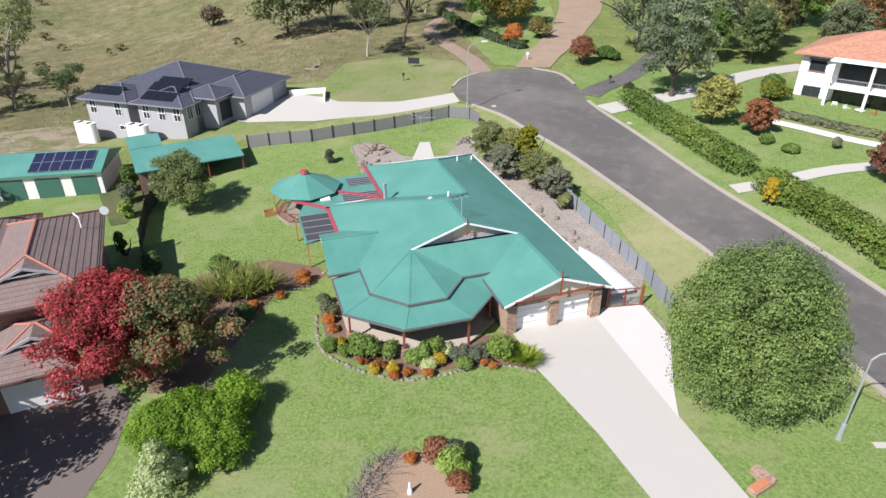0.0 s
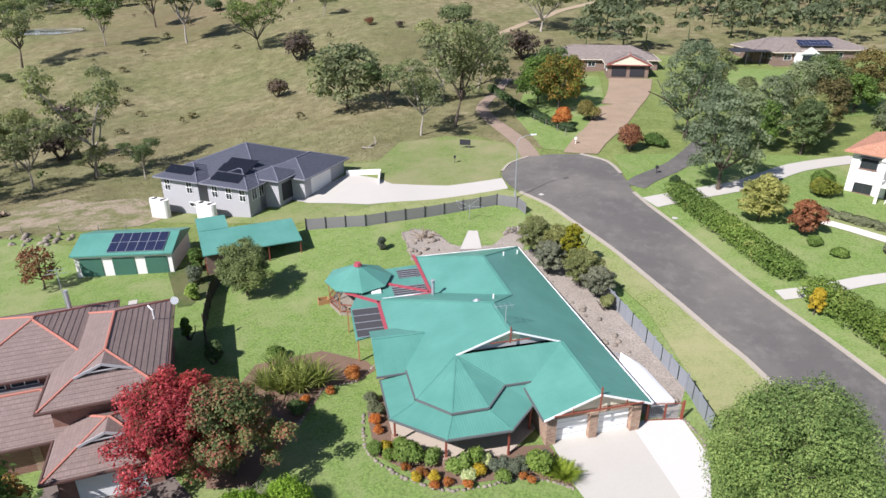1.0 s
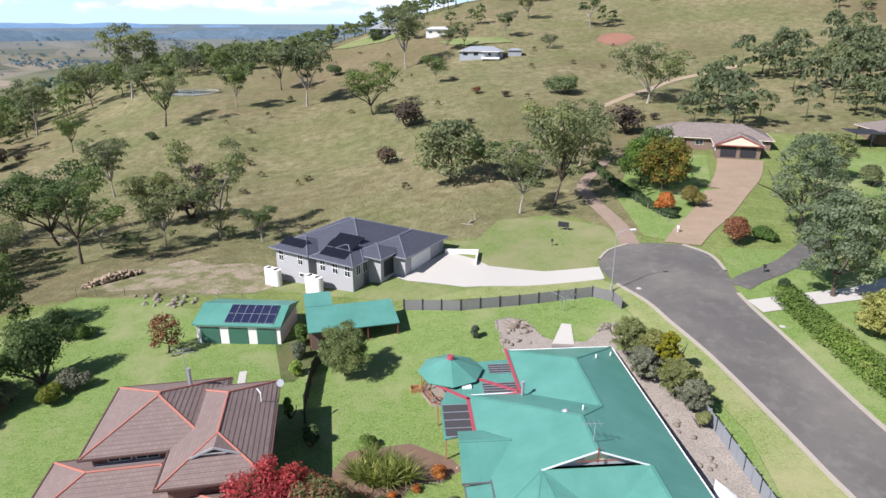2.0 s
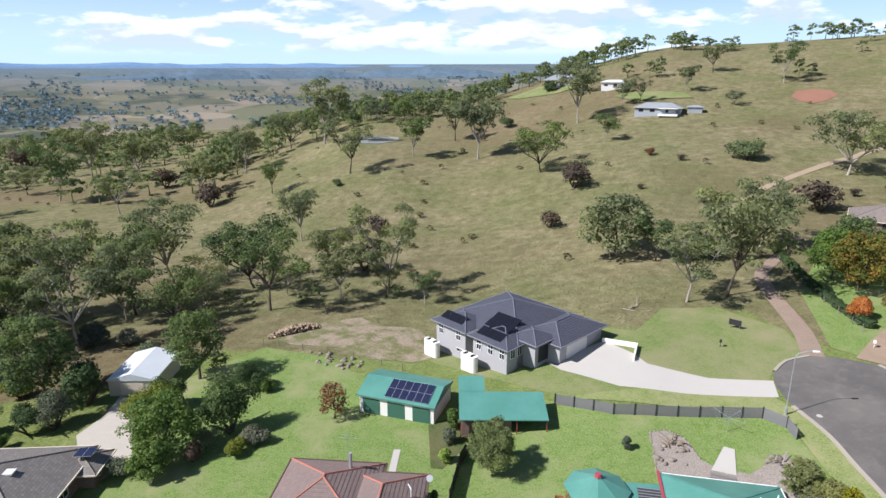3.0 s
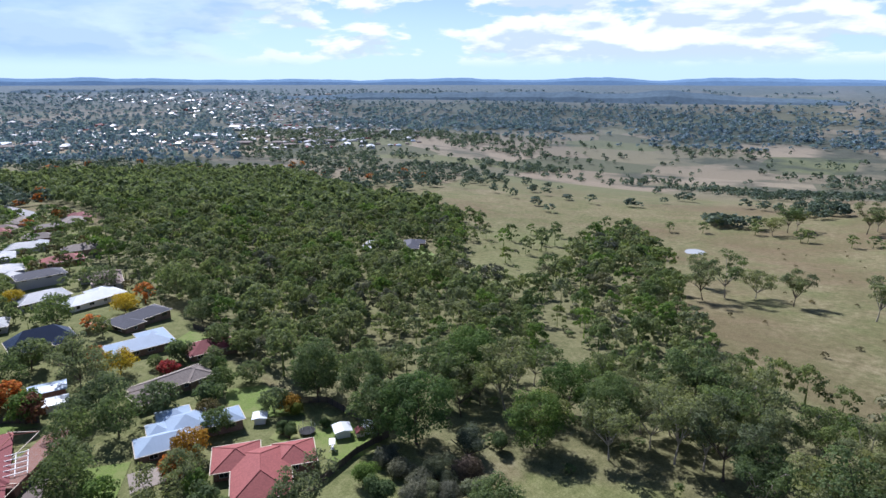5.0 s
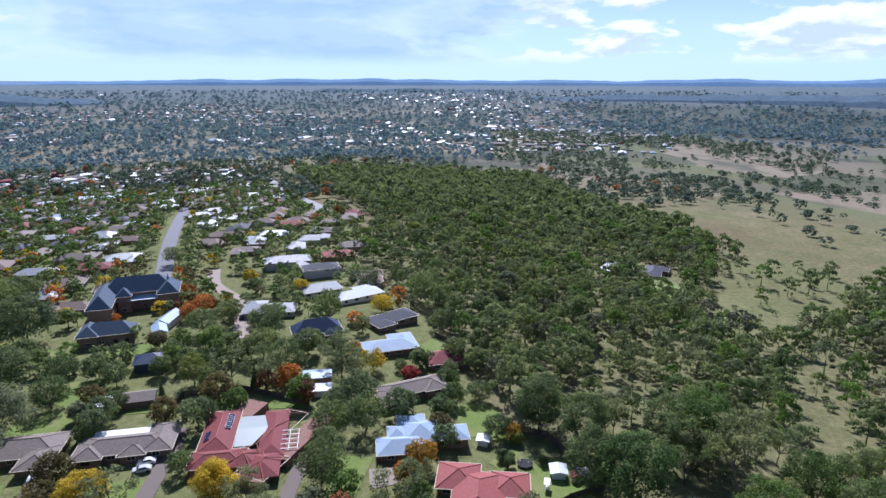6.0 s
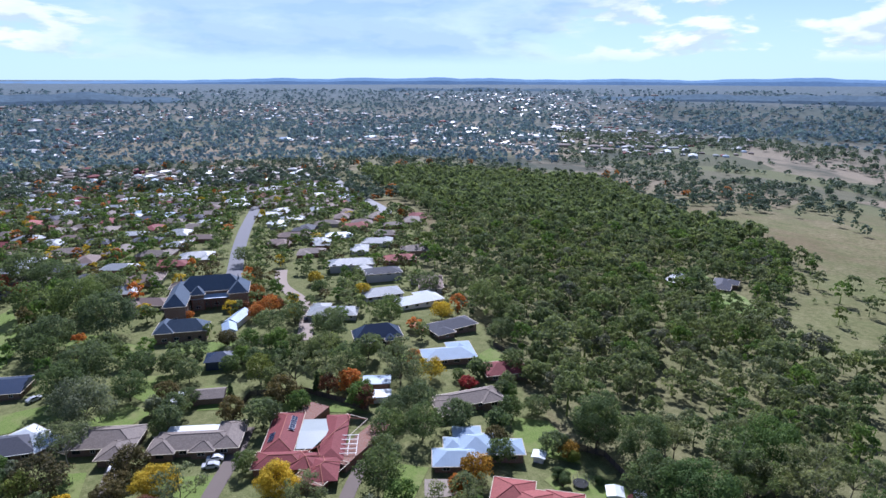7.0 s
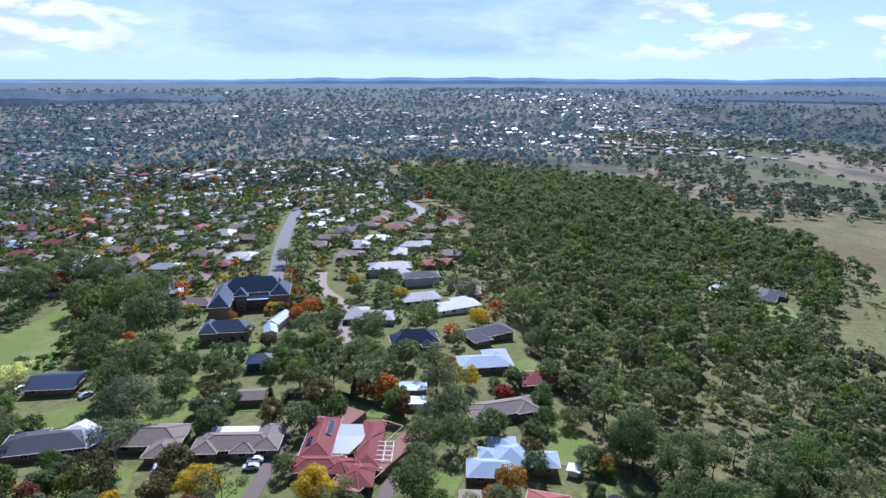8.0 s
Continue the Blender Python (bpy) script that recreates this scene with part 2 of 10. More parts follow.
SLATE_BLUE = tiled("blue_slate", (0.1, 0.14, 0.2), row=0.25, var=0.12)
RIDGE_TILE = plain("terracotta_ridge", (0.42, 0.165, 0.12), 0.7, var=0.2)
PINK_TRIM = plain("plum_painted_timber", (0.36, 0.07, 0.09), 0.5, var=0.1)
BRICK_MIX = brick("mottled_brick", (0.24, 0.115, 0.075), (0.46, 0.32, 0.21), (0.36, 0.32, 0.27))
BRICK_RED = brick("red_brick", (0.2, 0.075, 0.05), (0.3, 0.12, 0.08), (0.3, 0.27, 0.24))
BRICK_BROWN = brick("brown_brick", (0.16, 0.1, 0.075), (0.24, 0.15, 0.1), (0.25, 0.22, 0.2))
RENDER_GREY = plain("grey_render", (0.37, 0.365, 0.375), 0.85, var=0.05)
RENDER_WHITE = plain("white_render", (0.78, 0.76, 0.72), 0.8, var=0.05)
WHITE = plain("white_paint", (0.8, 0.8, 0.78), 0.45, var=0.03, bump=0.0)
CREAM = plain("cream_paint", (0.66, 0.58, 0.45), 0.6, var=0.05)
DARK = plain("dark_paint", (0.035, 0.035, 0.04), 0.5, bump=0.0)
RUST = plain("rust_red_steel", (0.25, 0.07, 0.045), 0.6, var=0.15)
STEEL = plain("galvanised_steel", (0.5, 0.53, 0.55), 0.45, 0.6, var=0.08)
TIMBER = plain("weathered_timber", (0.24, 0.22, 0.2), 0.9, grain=6, var=0.25)
TAN_TIMBER = plain("tan_timber", (0.4, 0.22, 0.1), 0.75, var=0.2)
STONE = plain("garden_stone", (0.31, 0.265, 0.215), 0.9, grain=2, var=0.25, bump=0.5, per_thing=0.35)
CONCRETE = plain("concrete", (0.455, 0.43, 0.385), 0.85, grain=2.5, stain=0.4, var=0.06, bump=0.1)
KERB = plain("kerb_concrete", (0.36, 0.32, 0.265), 0.9, grain=2, stain=0.5, var=0.12)


def worn_asphalt():
    """Old asphalt: wheel-polished pale patches, dark seams, stone grain."""
    m = Nodes("asphalt", 0.9, 0.0, 0.2)
    w = m.place()
    fine, mid, slow = m.noise(w, 26.0, 4.0, 0.7), m.noise(w, 0.55, 7.0, 0.72), m.noise(w, 0.09, 4.0)
    col = m.ramp(fine, [(0.3, (0.075, 0.07, 0.066)), (0.7, (0.135, 0.127, 0.118))])
    col = m.mix(m.ramp(slow, [(0.42, (0, 0, 0)), (0.62, (0.75, 0.75, 0.75))]), col, (0.165, 0.15, 0.132))
    col = m.mix(m.ramp(mid, [(0.5, (0, 0, 0)), (0.72, (0.55, 0.55, 0.55))]), col, (0.2, 0.185, 0.165))
    m.bump(fine, 0.4, 0.01)
    return m.colour(col)


ASPHALT = worn_asphalt()
DARK_DRIVE = plain("dark_paving", (0.165, 0.135, 0.118), 0.85, grain=5, var=0.15)
GRAVEL = plain("red_gravel", (0.35, 0.26, 0.18), 0.95, grain=2.0, stain=0.35, var=0.35, bump=0.5)
PALE_GRAVEL = plain("pale_gravel", (0.34, 0.295, 0.25), 0.95, grain=1.6, stain=0.5, var=0.42, bump=0.8)
MULCH = plain("bark_mulch", (0.2, 0.13, 0.09), 0.95, grain=6, stain=0.6, var=0.35, bump=0.6)
DIRT = plain("bare_earth", (0.34, 0.24, 0.16), 0.95, grain=3, stain=0.2, var=0.25, bump=0.4)
TERRA_PAVE = plain("terracotta_paving", (0.45, 0.22, 0.13), 0.85, var=0.15)
GLASS = Nodes("window_glass", 0.06, 0.0, 0.6).colour((0.025, 0.03, 0.035))
PV = Nodes("solar_cells", 0.22, 0.0, 0.25)
_u = PV.uv()
_grid = PV.add("ShaderNodeTexBrick", Scale=1.0, Mortar_Size=0.008, Brick_Width=0.16, Row_Height=0.16)
_grid.offset = 0.0
_grid.inputs["Color1"].default_value, _grid.inputs["Color2"].default_value = (0.012, 0.016, 0.045, 1), (0.016, 0.02, 0.055, 1)
_grid.inputs["Mortar"].default_value = (0.05, 0.055, 0.08, 1)
PV.link(_u, _grid.inputs["Vector"])
PV = PV.colour(_grid.outputs["Color"])
# pale base: muddy water, with the sky's reflection put into the colour
WATER = Nodes("pond_water", 0.1, 0.0, 0.5).colour((0.4, 0.41, 0.4))
POOL = plain("pool_water", (0.02, 0.36, 0.72), 0.1, spec=0.5, grain=0.6, var=0.12, bump=0.05)
PAINTS = {n: plain(n + "_car_paint", c, 0.25, 0.0, 0.5, var=0.02, bump=0.0) for n, c in (("white", (0.8, 0.8, 0.8)), ("silver", (0.5, 0.52, 0.55)), ("dark", (0.03, 0.035, 0.05)))}
RUBBER = plain("tyre_rubber", (0.02, 0.02, 0.02), 0.8, bump=0.0)


def grass(name, lush, worn, dry, dry_amount):
    """Mown grass: blades, mower streaks, worn spots."""
    m = Nodes(name, 0.9, 0.0, 0.15)
    w = m.place()
    fine, mid, slow = m.noise(w, 5.0, 8.0, 0.85), m.noise(w, 0.9, 7.0, 0.72), m.noise(w, 0.12, 4.0)
    col = m.ramp(fine, [(0.36, tint(lush, 0.36)), (0.66, tint(lush, 1.6))])
    col = m.mix(m.ramp(mid, [(0.42, (0, 0, 0)), (0.7, (0.8, 0.8, 0.8))]), col, worn)
    col = m.mix(m.ramp(slow, [(0.62 - dry_amount, (0, 0, 0)), (0.8 - dry_amount * 0.5, (0.85, 0.85, 0.85))]), col, dry)
    m.bump(fine, 0.6, 0.03)
    return m.colour(col)


LAWN = grass("mown_lawn", (0.152, 0.224, 0.058), (0.2, 0.25, 0.092), (0.27, 0.268, 0.135), 0.12)
VERGE = grass("street_verge_grass", (0.19, 0.235, 0.075), (0.25, 0.27, 0.12), (0.32, 0.29, 0.16), 0.2)
YARD = grass("garden_ground", (0.07, 0.1, 0.03), (0.11, 0.12, 0.05), (0.16, 0.13, 0.07), 0.15)
FAR_LEAF = leafy("woodland_leaves", [(0.0, (0.078, 0.108, 0.052)), (0.5, (0.15, 0.188, 0.092)), (1.0, (0.26, 0.3, 0.155))], 0.45)
# valley trees: leaf green lightened and blued to hold some haze
HAZY_VALLEY_LEAF = leafy("hazy_valley_leaves", [(0.0, (0.085, 0.12, 0.09)), (0.5, (0.14, 0.18, 0.135)), (1.0, (0.21, 0.245, 0.19))])
# farthest trees: aerial haze put into a bluer leaf colour
HAZE_LEAF = leafy("haze_blue_leaves", [(0.0, (0.13, 0.195, 0.26)), (0.5, (0.18, 0.255, 0.33)), (1.0, (0.24, 0.31, 0.38))])


def worn_earth():
    """Trodden earth with grass creeping in."""
    m = Nodes("worn_earth", 0.95, 0.0, 0.1)
    w = m.place()
    fine, mid = m.noise(w, 3.0, 6.0, 0.7), m.noise(w, 0.28, 6.0, 0.7)
    earth = m.ramp(fine, [(0.3, (0.2, 0.16, 0.11)), (0.7, (0.36, 0.3, 0.22))])
    green = m.ramp(fine, [(0.3, (0.1, 0.105, 0.045)), (0.7, (0.19, 0.19, 0.085))])
    m.bump(fine, 0.7, 0.05)
    return m.colour(m.mix(m.ramp(mid, [(0.42, (0, 0, 0)), (0.56, (1, 1, 1))]), earth, green))


WORN_EARTH = worn_earth()
ROUGH_LAWN = grass("rough_green_grass", (0.15, 0.2, 0.06), (0.2, 0.22, 0.09), (0.25, 0.23, 0.125), 0.2)
PALE_YARD = plain("worn_yard", (0.46, 0.42, 0.36), 0.95, grain=2, stain=0.5, var=0.14, bump=0.3)
TOWN_GRASS = grass("watered_lawn", (0.14, 0.2, 0.045), (0.18, 0.215, 0.07), (0.23, 0.22, 0.1), 0.12)
AMBER = leafy("amber_leaves", [(0.0, (0.22, 0.11, 0.02)), (0.5, (0.42, 0.24, 0.04)), (1.0, (0.58, 0.37, 0.08))])

# ---- lie of the land ----
# ground height along directions (degrees anticlockwise from ahead): distance, height
EAST = ((0, 0), (45, 0.4), (60, 2.2), (110, 5.0), (250, 12), (700, 30), (1500, 40), (4900, 70))
ROAD = ((0, 0), (38, 0), (55, 1.6), (80, 4.2), (100, 5.0), (200, 11), (320, 31), (450, 62), (520, 66), (900, 50), (4900, 70))
HILL = ((0, 0), (40, 0), (75, 2.0), (110, 3.0), (170, 6.5), (225, 14), (285, 22), (420, 50), (490, 57), (800, 30), (1600, -60), (3600, 10), (4900, 75))
POND = ((0, 0), (45, -0.3), (90, -1.2), (130, -4.5), (180, -5.5), (250, 3.5), (295, 7.5), (430, 14), (560, 8), (1100, -90), (1700, -125), (2800, -95), (3800, -10), (4900, 72))
RIDGE = ((0, 0), (50, -0.7), (95, -2.2), (150, -8), (300, -17), (500, -22), (720, -24), (1200, -110), (1700, -135), (2800, -100), (3800, -15), (4900, 66))
PADDOCK = ((0, 0), (50, -1.0), (130, -5), (320, -24), (485, -42), (620, -48), (1250, -112), (1660, -132), (2800, -100), (3800, -20), (4900, 66))
WOOD = ((0, 0), (60, -1.0), (130, -3.5), (330, -20), (600, -36), (900, -55), (1500, -78), (2500, -85), (3700, -20), (4900, 62))
TOWN = ((0, 0), (60, -0.6), (150, -2.5), (380, -4), (700, -26), (1450, -50), (2300, -70), (3000, -52), (3700, -16), (4900, 64))
SOUTH = ((0, 0), (60, -0.5), (150, -2.5), (400, -6), (800, -28), (1500, -52), (2300, -68), (3000, -48), (3700, -10), (4900, 78))
AROUND = ((-60, EAST), (-14, ROAD), (8, HILL), (32, POND), (56, RIDGE), (90, PADDOCK), (116, WOOD), (143, TOWN), (185, SOUTH), (300, EAST))

# levelled spots: middle, flat radius, outer radius, height
PADS = ((-187, 259, 20, 36, 6.6), (-452, 25, 11, 20, -39.0))


def bisect_right(xs, v):
    return sum(1 for q in xs if q <= v)


def along(profile, d):
    """Height on one profile, with rounded joints."""
    xs = [p[0] for p in profile]
    i = min(max(bisect_right(xs, d) - 1, 0), len(xs) - 2)

    def slope(k):
        if k <= 0 or k >= len(xs) - 1:
            return 0.0
        a = (profile[k][1] - profile[k - 1][1]) / (xs[k] - xs[k - 1])
        b = (profile[k + 1][1] - profile[k][1]) / (xs[k + 1] - xs[k])
        return 0.0 if a * b <= 0 else 2 * a * b / (a + b)

    h = xs[i + 1] - xs[i]
    s = min(max((d - xs[i]) / h, 0), 1)
    m0, m1 = slope(i) * h, slope(i + 1) * h
    return ((2 * s**3 - 3 * s**2 + 1) * profile[i][1] + (s**3 - 2 * s**2 + s) * m0 + (3 * s**2 - 2 * s**3) * profile[i + 1][1] + (s**3 - s**2) * m1)


def height(x, y):
    """Height of the natural ground."""
    d = math.hypot(x, y)
    a = math.degrees(math.atan2(-x, y))
    if a < -60:
        a += 360
    i = min(max(bisect_right([q[0] for q in AROUND], a) - 1, 0), len(AROUND) - 2)
    (a0, p0), (a1, p1) = AROUND[i], AROUND[i + 1]
    s = min(max((a - a0) / (a1 - a0), 0), 1)
    s = s * s * (3 - 2 * s)
    z = along(p0, d) * (1 - s) + along(p1, d) * s
    for px, py, r0, r1, pz in PADS:
        q = math.hypot(x - px, y - py)
        if q < r1:
            k = min(1.0, max(0.0, (r1 - q) / (r1 - r0)))
            z += (pz - z) * k * k * (3 - 2 * k)
    return z


# ---- building helpers ----
class Geo:
    """Collects faces; every face gets a map in metres, across and up its slope."""

    def __init__(self):
        self.v, self.f = [], []

    def face(self, *pts):
        n = len(self.v)
        self.v += [tuple(p) for p in pts]
        self.f.append(tuple(range(n, n + len(pts))))
        return self

    def box(self, x0, y0, z0, x1, y1, z1):
        a, b, c, d = (x0, y0), (x1, y0), (x1, y1), (x0, y1)
        for p, q in ((a, b), (b, c), (c, d), (d, a)):
            self.face((*p, z0), (*q, z0), (*q, z1), (*p, z1))
        self.face((*a, z1), (*b, z1), (*c, z1), (*d, z1))
        self.face((*d, z0), (*c, z0), (*b, z0), (*a, z0))
        return self

    def beam(self, p, q, w, h):
        """A bar of section w x h from p to q."""
        p, q = Vector(p), Vector(q)
        ax = (q - p).normalized()
        side = ax.cross(Vector((0, 0, 1)))
        side = side.normalized() if side.length > 1e-4 else Vector((1, 0, 0))
        up = side.cross(ax).normalized()
        s, u = side * (w / 2), up * (h / 2)
        ring = [(-s - u), (s - u), (s + u), (-s + u)]
        for i in range(4):
            a, b = ring[i], ring[(i + 1) % 4]
            self.face(p + a, p + b, q + b, q + a)
        self.face(*[p + r for r in ring[::-1]])
        self.face(*[q + r for r in ring])
        return self

    def tube(self, pts, radii, n=8, caps=True):
        pts = [Vector(p) for p in pts]
        rings = []
        for i, p in enumerate(pts):
            ax = (pts[min(i + 1, len(pts) - 1)] - pts[max(i - 1, 0)]).normalized()
            side = ax.cross(Vector((0.13, 0.99, 0.05))).normalized()
            up = side.cross(ax)
            rings.append([p + (side * math.cos(2 * math.pi * k / n) + up * math.sin(2 * math.pi * k / n)) * radii[i] for k in range(n)])
        b = len(self.v)
        for r in rings:
            self.v += [tuple(q) for q in r]
        for i in range(len(rings) - 1):
            for k in range(n):
                self.f.append((b + i * n + k, b + (i + 1) * n + k, b + (i + 1) * n + (k + 1) % n, b + i * n + (k + 1) % n))
        if caps:
            self.f.append(tuple(b + k for k in range(n)))
            self.f.append(tuple(b + (len(rings) - 1) * n + k for k in range(n - 1, -1, -1)))
        return self

    def disc(self, x, y, z, r, n=20, r2=None, z2=None):
        """A drum from z to z2."""
        z2 = z if z2 is None else z2
        r2 = r if r2 is None else r2
        lo = [(x + r * math.cos(2 * math.pi * k / n), y + r * math.sin(2 * math.pi * k / n), z) for k in range(n)]
        hi = [(x + r2 * math.cos(2 * math.pi * k / n), y + r2 * math.sin(2 * math.pi * k / n), z2) for k in range(n)]
        for k in range(n):
            self.face(lo[k], lo[(k + 1) % n], hi[(k + 1) % n], hi[k])
        self.face(*hi)
        return self

    def lump(self, rng, x, y, z, rx, ry, rz, rough=0.25, rings=5, n=8):
        """A rounded uneven stone or cushion."""
        b = len(self.v)
        for i in range(rings + 1):
            a = math.pi * i / rings
            for k in range(n):
                c = 2 * math.pi * k / n
                j = 1 + rough * (rng.random() - 0.5) * 2
                self.v.append((x + rx * j * math.sin(a) * math.cos(c), y + ry * j * math.sin(a) * math.sin(c), z + rz * math.cos(a) * (1 if 0 < i < rings else 1)))
        for i in range(rings):
            for k in range(n):
                self.f.append((b + i * n + k, b + (i + 1) * n + k, b + (i + 1) * n + (k + 1) % n, b + i * n + (k + 1) % n))
        return self

    def weld(self):
        """Join corners that lie on one another."""
        seen, new_v, to = {}, [], []
        for p in self.v:
            k = (round(p[0], 3), round(p[1], 3), round(p[2], 3))
            if k not in seen:
                seen[k] = len(new_v)
                new_v.append(p)
            to.append(seen[k])
        faces = []
        for f in self.f:
            q = []
            for i in f:
                if not q or to[i] != q[-1]:
                    q.append(to[i])
            if len(q) > 1 and q[0] == q[-1]:
                q.pop()
            if len(set(q)) >= 3:
                faces.append(tuple(q))
        self.v, self.f = new_v, faces
        return self

    def mesh(self, name, smooth=False):
        me = bpy.data.meshes.new(name)
        me.from_pydata(self.v, [], self.f)
        uv = me.uv_layers.new(name="metres")
        co = self.v
        for poly in me.polygons:
            n = poly.normal
            u = Vector((-n.y, n.x, 0))
            u = u.normalized() if u.length > 0.02 else Vector((1, 0, 0))
            w = n.cross(u)
            for li in poly.loop_indices:
                p = Vector(co[me.loops[li].vertex_index])
                uv.data[li].uv = (p.dot(u), p.dot(w))
        if smooth:
            for poly in me.polygons:
                poly.use_smooth = True
        me.validate()
        return me


def part(name, geo, material, parent=None, label="", smooth=False):
    """One mesh object, under a thing or a part."""
    me = geo.mesh(name, smooth) if isinstance(geo, Geo) else geo
    me.materials.clear()
    me.materials.append(material)
    ob = new(name, me)
    if parent:
        ob.parent = parent
    return tagged(ob, label)


def thing(name, x, y, z, turn=0.0, label="", category="", group="", kind=""):
    """The empty base of a thing made of parts."""
    ob = new(name)
    ob.empty_display_size = 0.2
    ob.matrix_basis = pose(x, y, z, 0, 0, turn)
    return tagged(ob, label, category, group, kind)


def inside(poly, x, y):
    c, j = False, len(poly) - 1
    for i in range(len(poly)):
        (xi, yi), (xj, yj) = poly[i], poly[j]
        if (yi > y) != (yj > y) and x < (xj - xi) * (y - yi) / (yj - yi) + xi:
            c = not c
        j = i
    return c


def clip(poly, axis, value, keep_more):
    out = []
    for i, p in enumerate(poly):
        q = poly[(i + 1) % len(poly)]
        a, b = (p[axis] - value), (q[axis] - value)
        if not keep_more:
            a, b = -a, -b
        if a >= 0:
            out.append(p)
        if (a > 0 > b) or (a < 0 < b):
            s = a / (a - b)
            out.append((p[0] + (q[0] - p[0]) * s, p[1] + (q[1] - p[1]) * s))
    return out


def drape(name, poly, material, lift=0.04, step=3.0, label="", category="", kind="structure"):
    """A sheet of that outline, laid over the land."""
    g = Geo()
    x0, x1 = min(p[0] for p in poly), max(p[0] for p in poly)
    y0, y1 = min(p[1] for p in poly), max(p[1] for p in poly)
    for i in range(int((x1 - x0) / step) + 1):
        col = clip(clip(poly, 0, x0 + i * step, True), 0, x0 + (i + 1) * step, False)
        if len(col) < 3:
            continue
        for j in range(int((y1 - y0) / step) + 1):
            cell = clip(clip(col, 1, y0 + j * step, True), 1, y0 + (j + 1) * step, False)
            if len(cell) >= 3:
                g.face(*[(px, py, height(px, py) + lift) for px, py in cell])
    g.weld()
    ob = part(name, g, material, None, label)
    return tagged(ob, "", category, "", kind)


def smooth_line(pts, step=2.0):
    """A curve through the points."""
    out = []
    for i in range(len(pts) - 1):
        p0, p1, p2, p3 = (Vector(pts[max(0, min(len(pts) - 1, k))]) for k in (i - 1, i, i + 1, i + 2))
        n = max(1, int((p2 - p1).length / step))
        for k in range(n):
            s = k / n
            out.append(0.5 * ((2 * p1) + (p2 - p0) * s + (2 * p0 - 5 * p1 + 4 * p2 - p3) * s * s + (3 * p1 - p0 - 3 * p2 + p3) * s**3))
    return out + [Vector(pts[-1])]


def ribbon(name, pts, width, material, lift=0.06, step=2.0, label="", category="", thick=0.0, kind="structure"):
    """A strip along a curve, laid over the land; thick: stands up as a step."""
    line = smooth_line(pts, step)
    g, rows = Geo(), []
    for i, p in enumerate(line):
        d = (line[min(i + 1, len(line) - 1)] - line[max(i - 1, 0)]).normalized()
        s = Vector((-d.y, d.x))
        w = width if isinstance(width, (int, float)) else width[0] + (width[1] - width[0]) * i / (len(line) - 1)
        n = max(1, int(w / 2.5))
        rows.append([(*(p + s * (w * (k / n - 0.5))), 0) for k in range(n + 1)])
    rows = [[(x, y, height(x, y) + lift) for x, y, _ in r] for r in rows]
    for a, b in zip(rows, rows[1:]):
        for k in range(len(a) - 1):
            if k + 1 < len(b):
                g.face(a[k], b[k], b[k + 1], a[k + 1])
        if thick:
            for e in (0, -1):
                lo = [(q[0], q[1], q[2] - thick) for q in (a[e], b[e])]
                g.face(*((a[e], lo[0], lo[1], b[e]) if e == 0 else (b[e], lo[1], lo[0], a[e])))
    g.weld()
    ob = part(name, g, material, None, label)
    return tagged(ob, "", category, "", kind)


# ---- plants ----
def leaf_mesh(name, verts):
    """A mesh of loose leaves from an (n, corners, 3) array."""
    n, c = verts.shape[:2]
    me = bpy.data.meshes.new(name)
    me.vertices.add(n * c)
    me.vertices.foreach_set("co", np.asarray(verts, np.float32).ravel())
    me.loops.add(n * c)
    me.loops.foreach_set("vertex_index", np.arange(n * c, dtype=np.int32))
    me.polygons.add(n)
    me.polygons.foreach_set("loop_start", np.arange(0, n * c, c, dtype=np.int32))
    me.update(calc_edges=True)
    return me


def leaves(rng, centres, radii, count, size, inner=0.6, jitter=0.5, squash=0.75):
    """Leaf sprays spread on clumps: an (n, 3, 3) array."""
    centres, radii = np.asarray(centres, float), np.asarray(radii, float)
    share = radii[:, 0] * radii[:, 0] + 0.05
    pick = rng.choice(len(centres), count, p=share / share.sum())
    d = rng.normal(size=(count, 3))
    d /= np.linalg.norm(d, axis=1)[:, None]
    d[:, 2] = np.where(d[:, 2] < -0.35, -d[:, 2] * 0.6, d[:, 2])
    at = centres[pick] + d * radii[pick] * rng.uniform(inner, 1.05, (count, 1))
    nrm = d + rng.normal(size=(count, 3)) * jitter * 0.75 + np.array([0, 0, 0.3])
    nrm /= np.linalg.norm(nrm, axis=1)[:, None]
    a = np.cross(nrm, rng.normal(size=(count, 3)))
    a /= np.linalg.norm(a, axis=1)[:, None]
    b = np.cross(nrm, a)
    s = size * rng.uniform(0.6, 1.35, (count, 1))
    return np.stack([at - a * s * 0.6 - b * s * squash * 0.4, at + a * s * 0.6 - b * s * squash * 0.3, at + b * s * squash * 0.75], 1)


def limb(g, rng, p, way, length, r, kinks=4, wander=0.25, n=6):
    """A bent tapering limb; gives back its end."""
    pts, q, d = [Vector(p)], Vector(p), Vector(way).normalized()
    for k in range(kinks):
        d = (d + Vector((rng.normal(), rng.normal(), rng.normal() * 0.5 + 0.12)) * wander).normalized()
        q = q + d * (length / kinks)
        pts.append(q.copy())
    g.tube(pts, [r * (1 - 0.62 * i / kinks) for i in range(len(pts))], n, caps=False)
    return pts


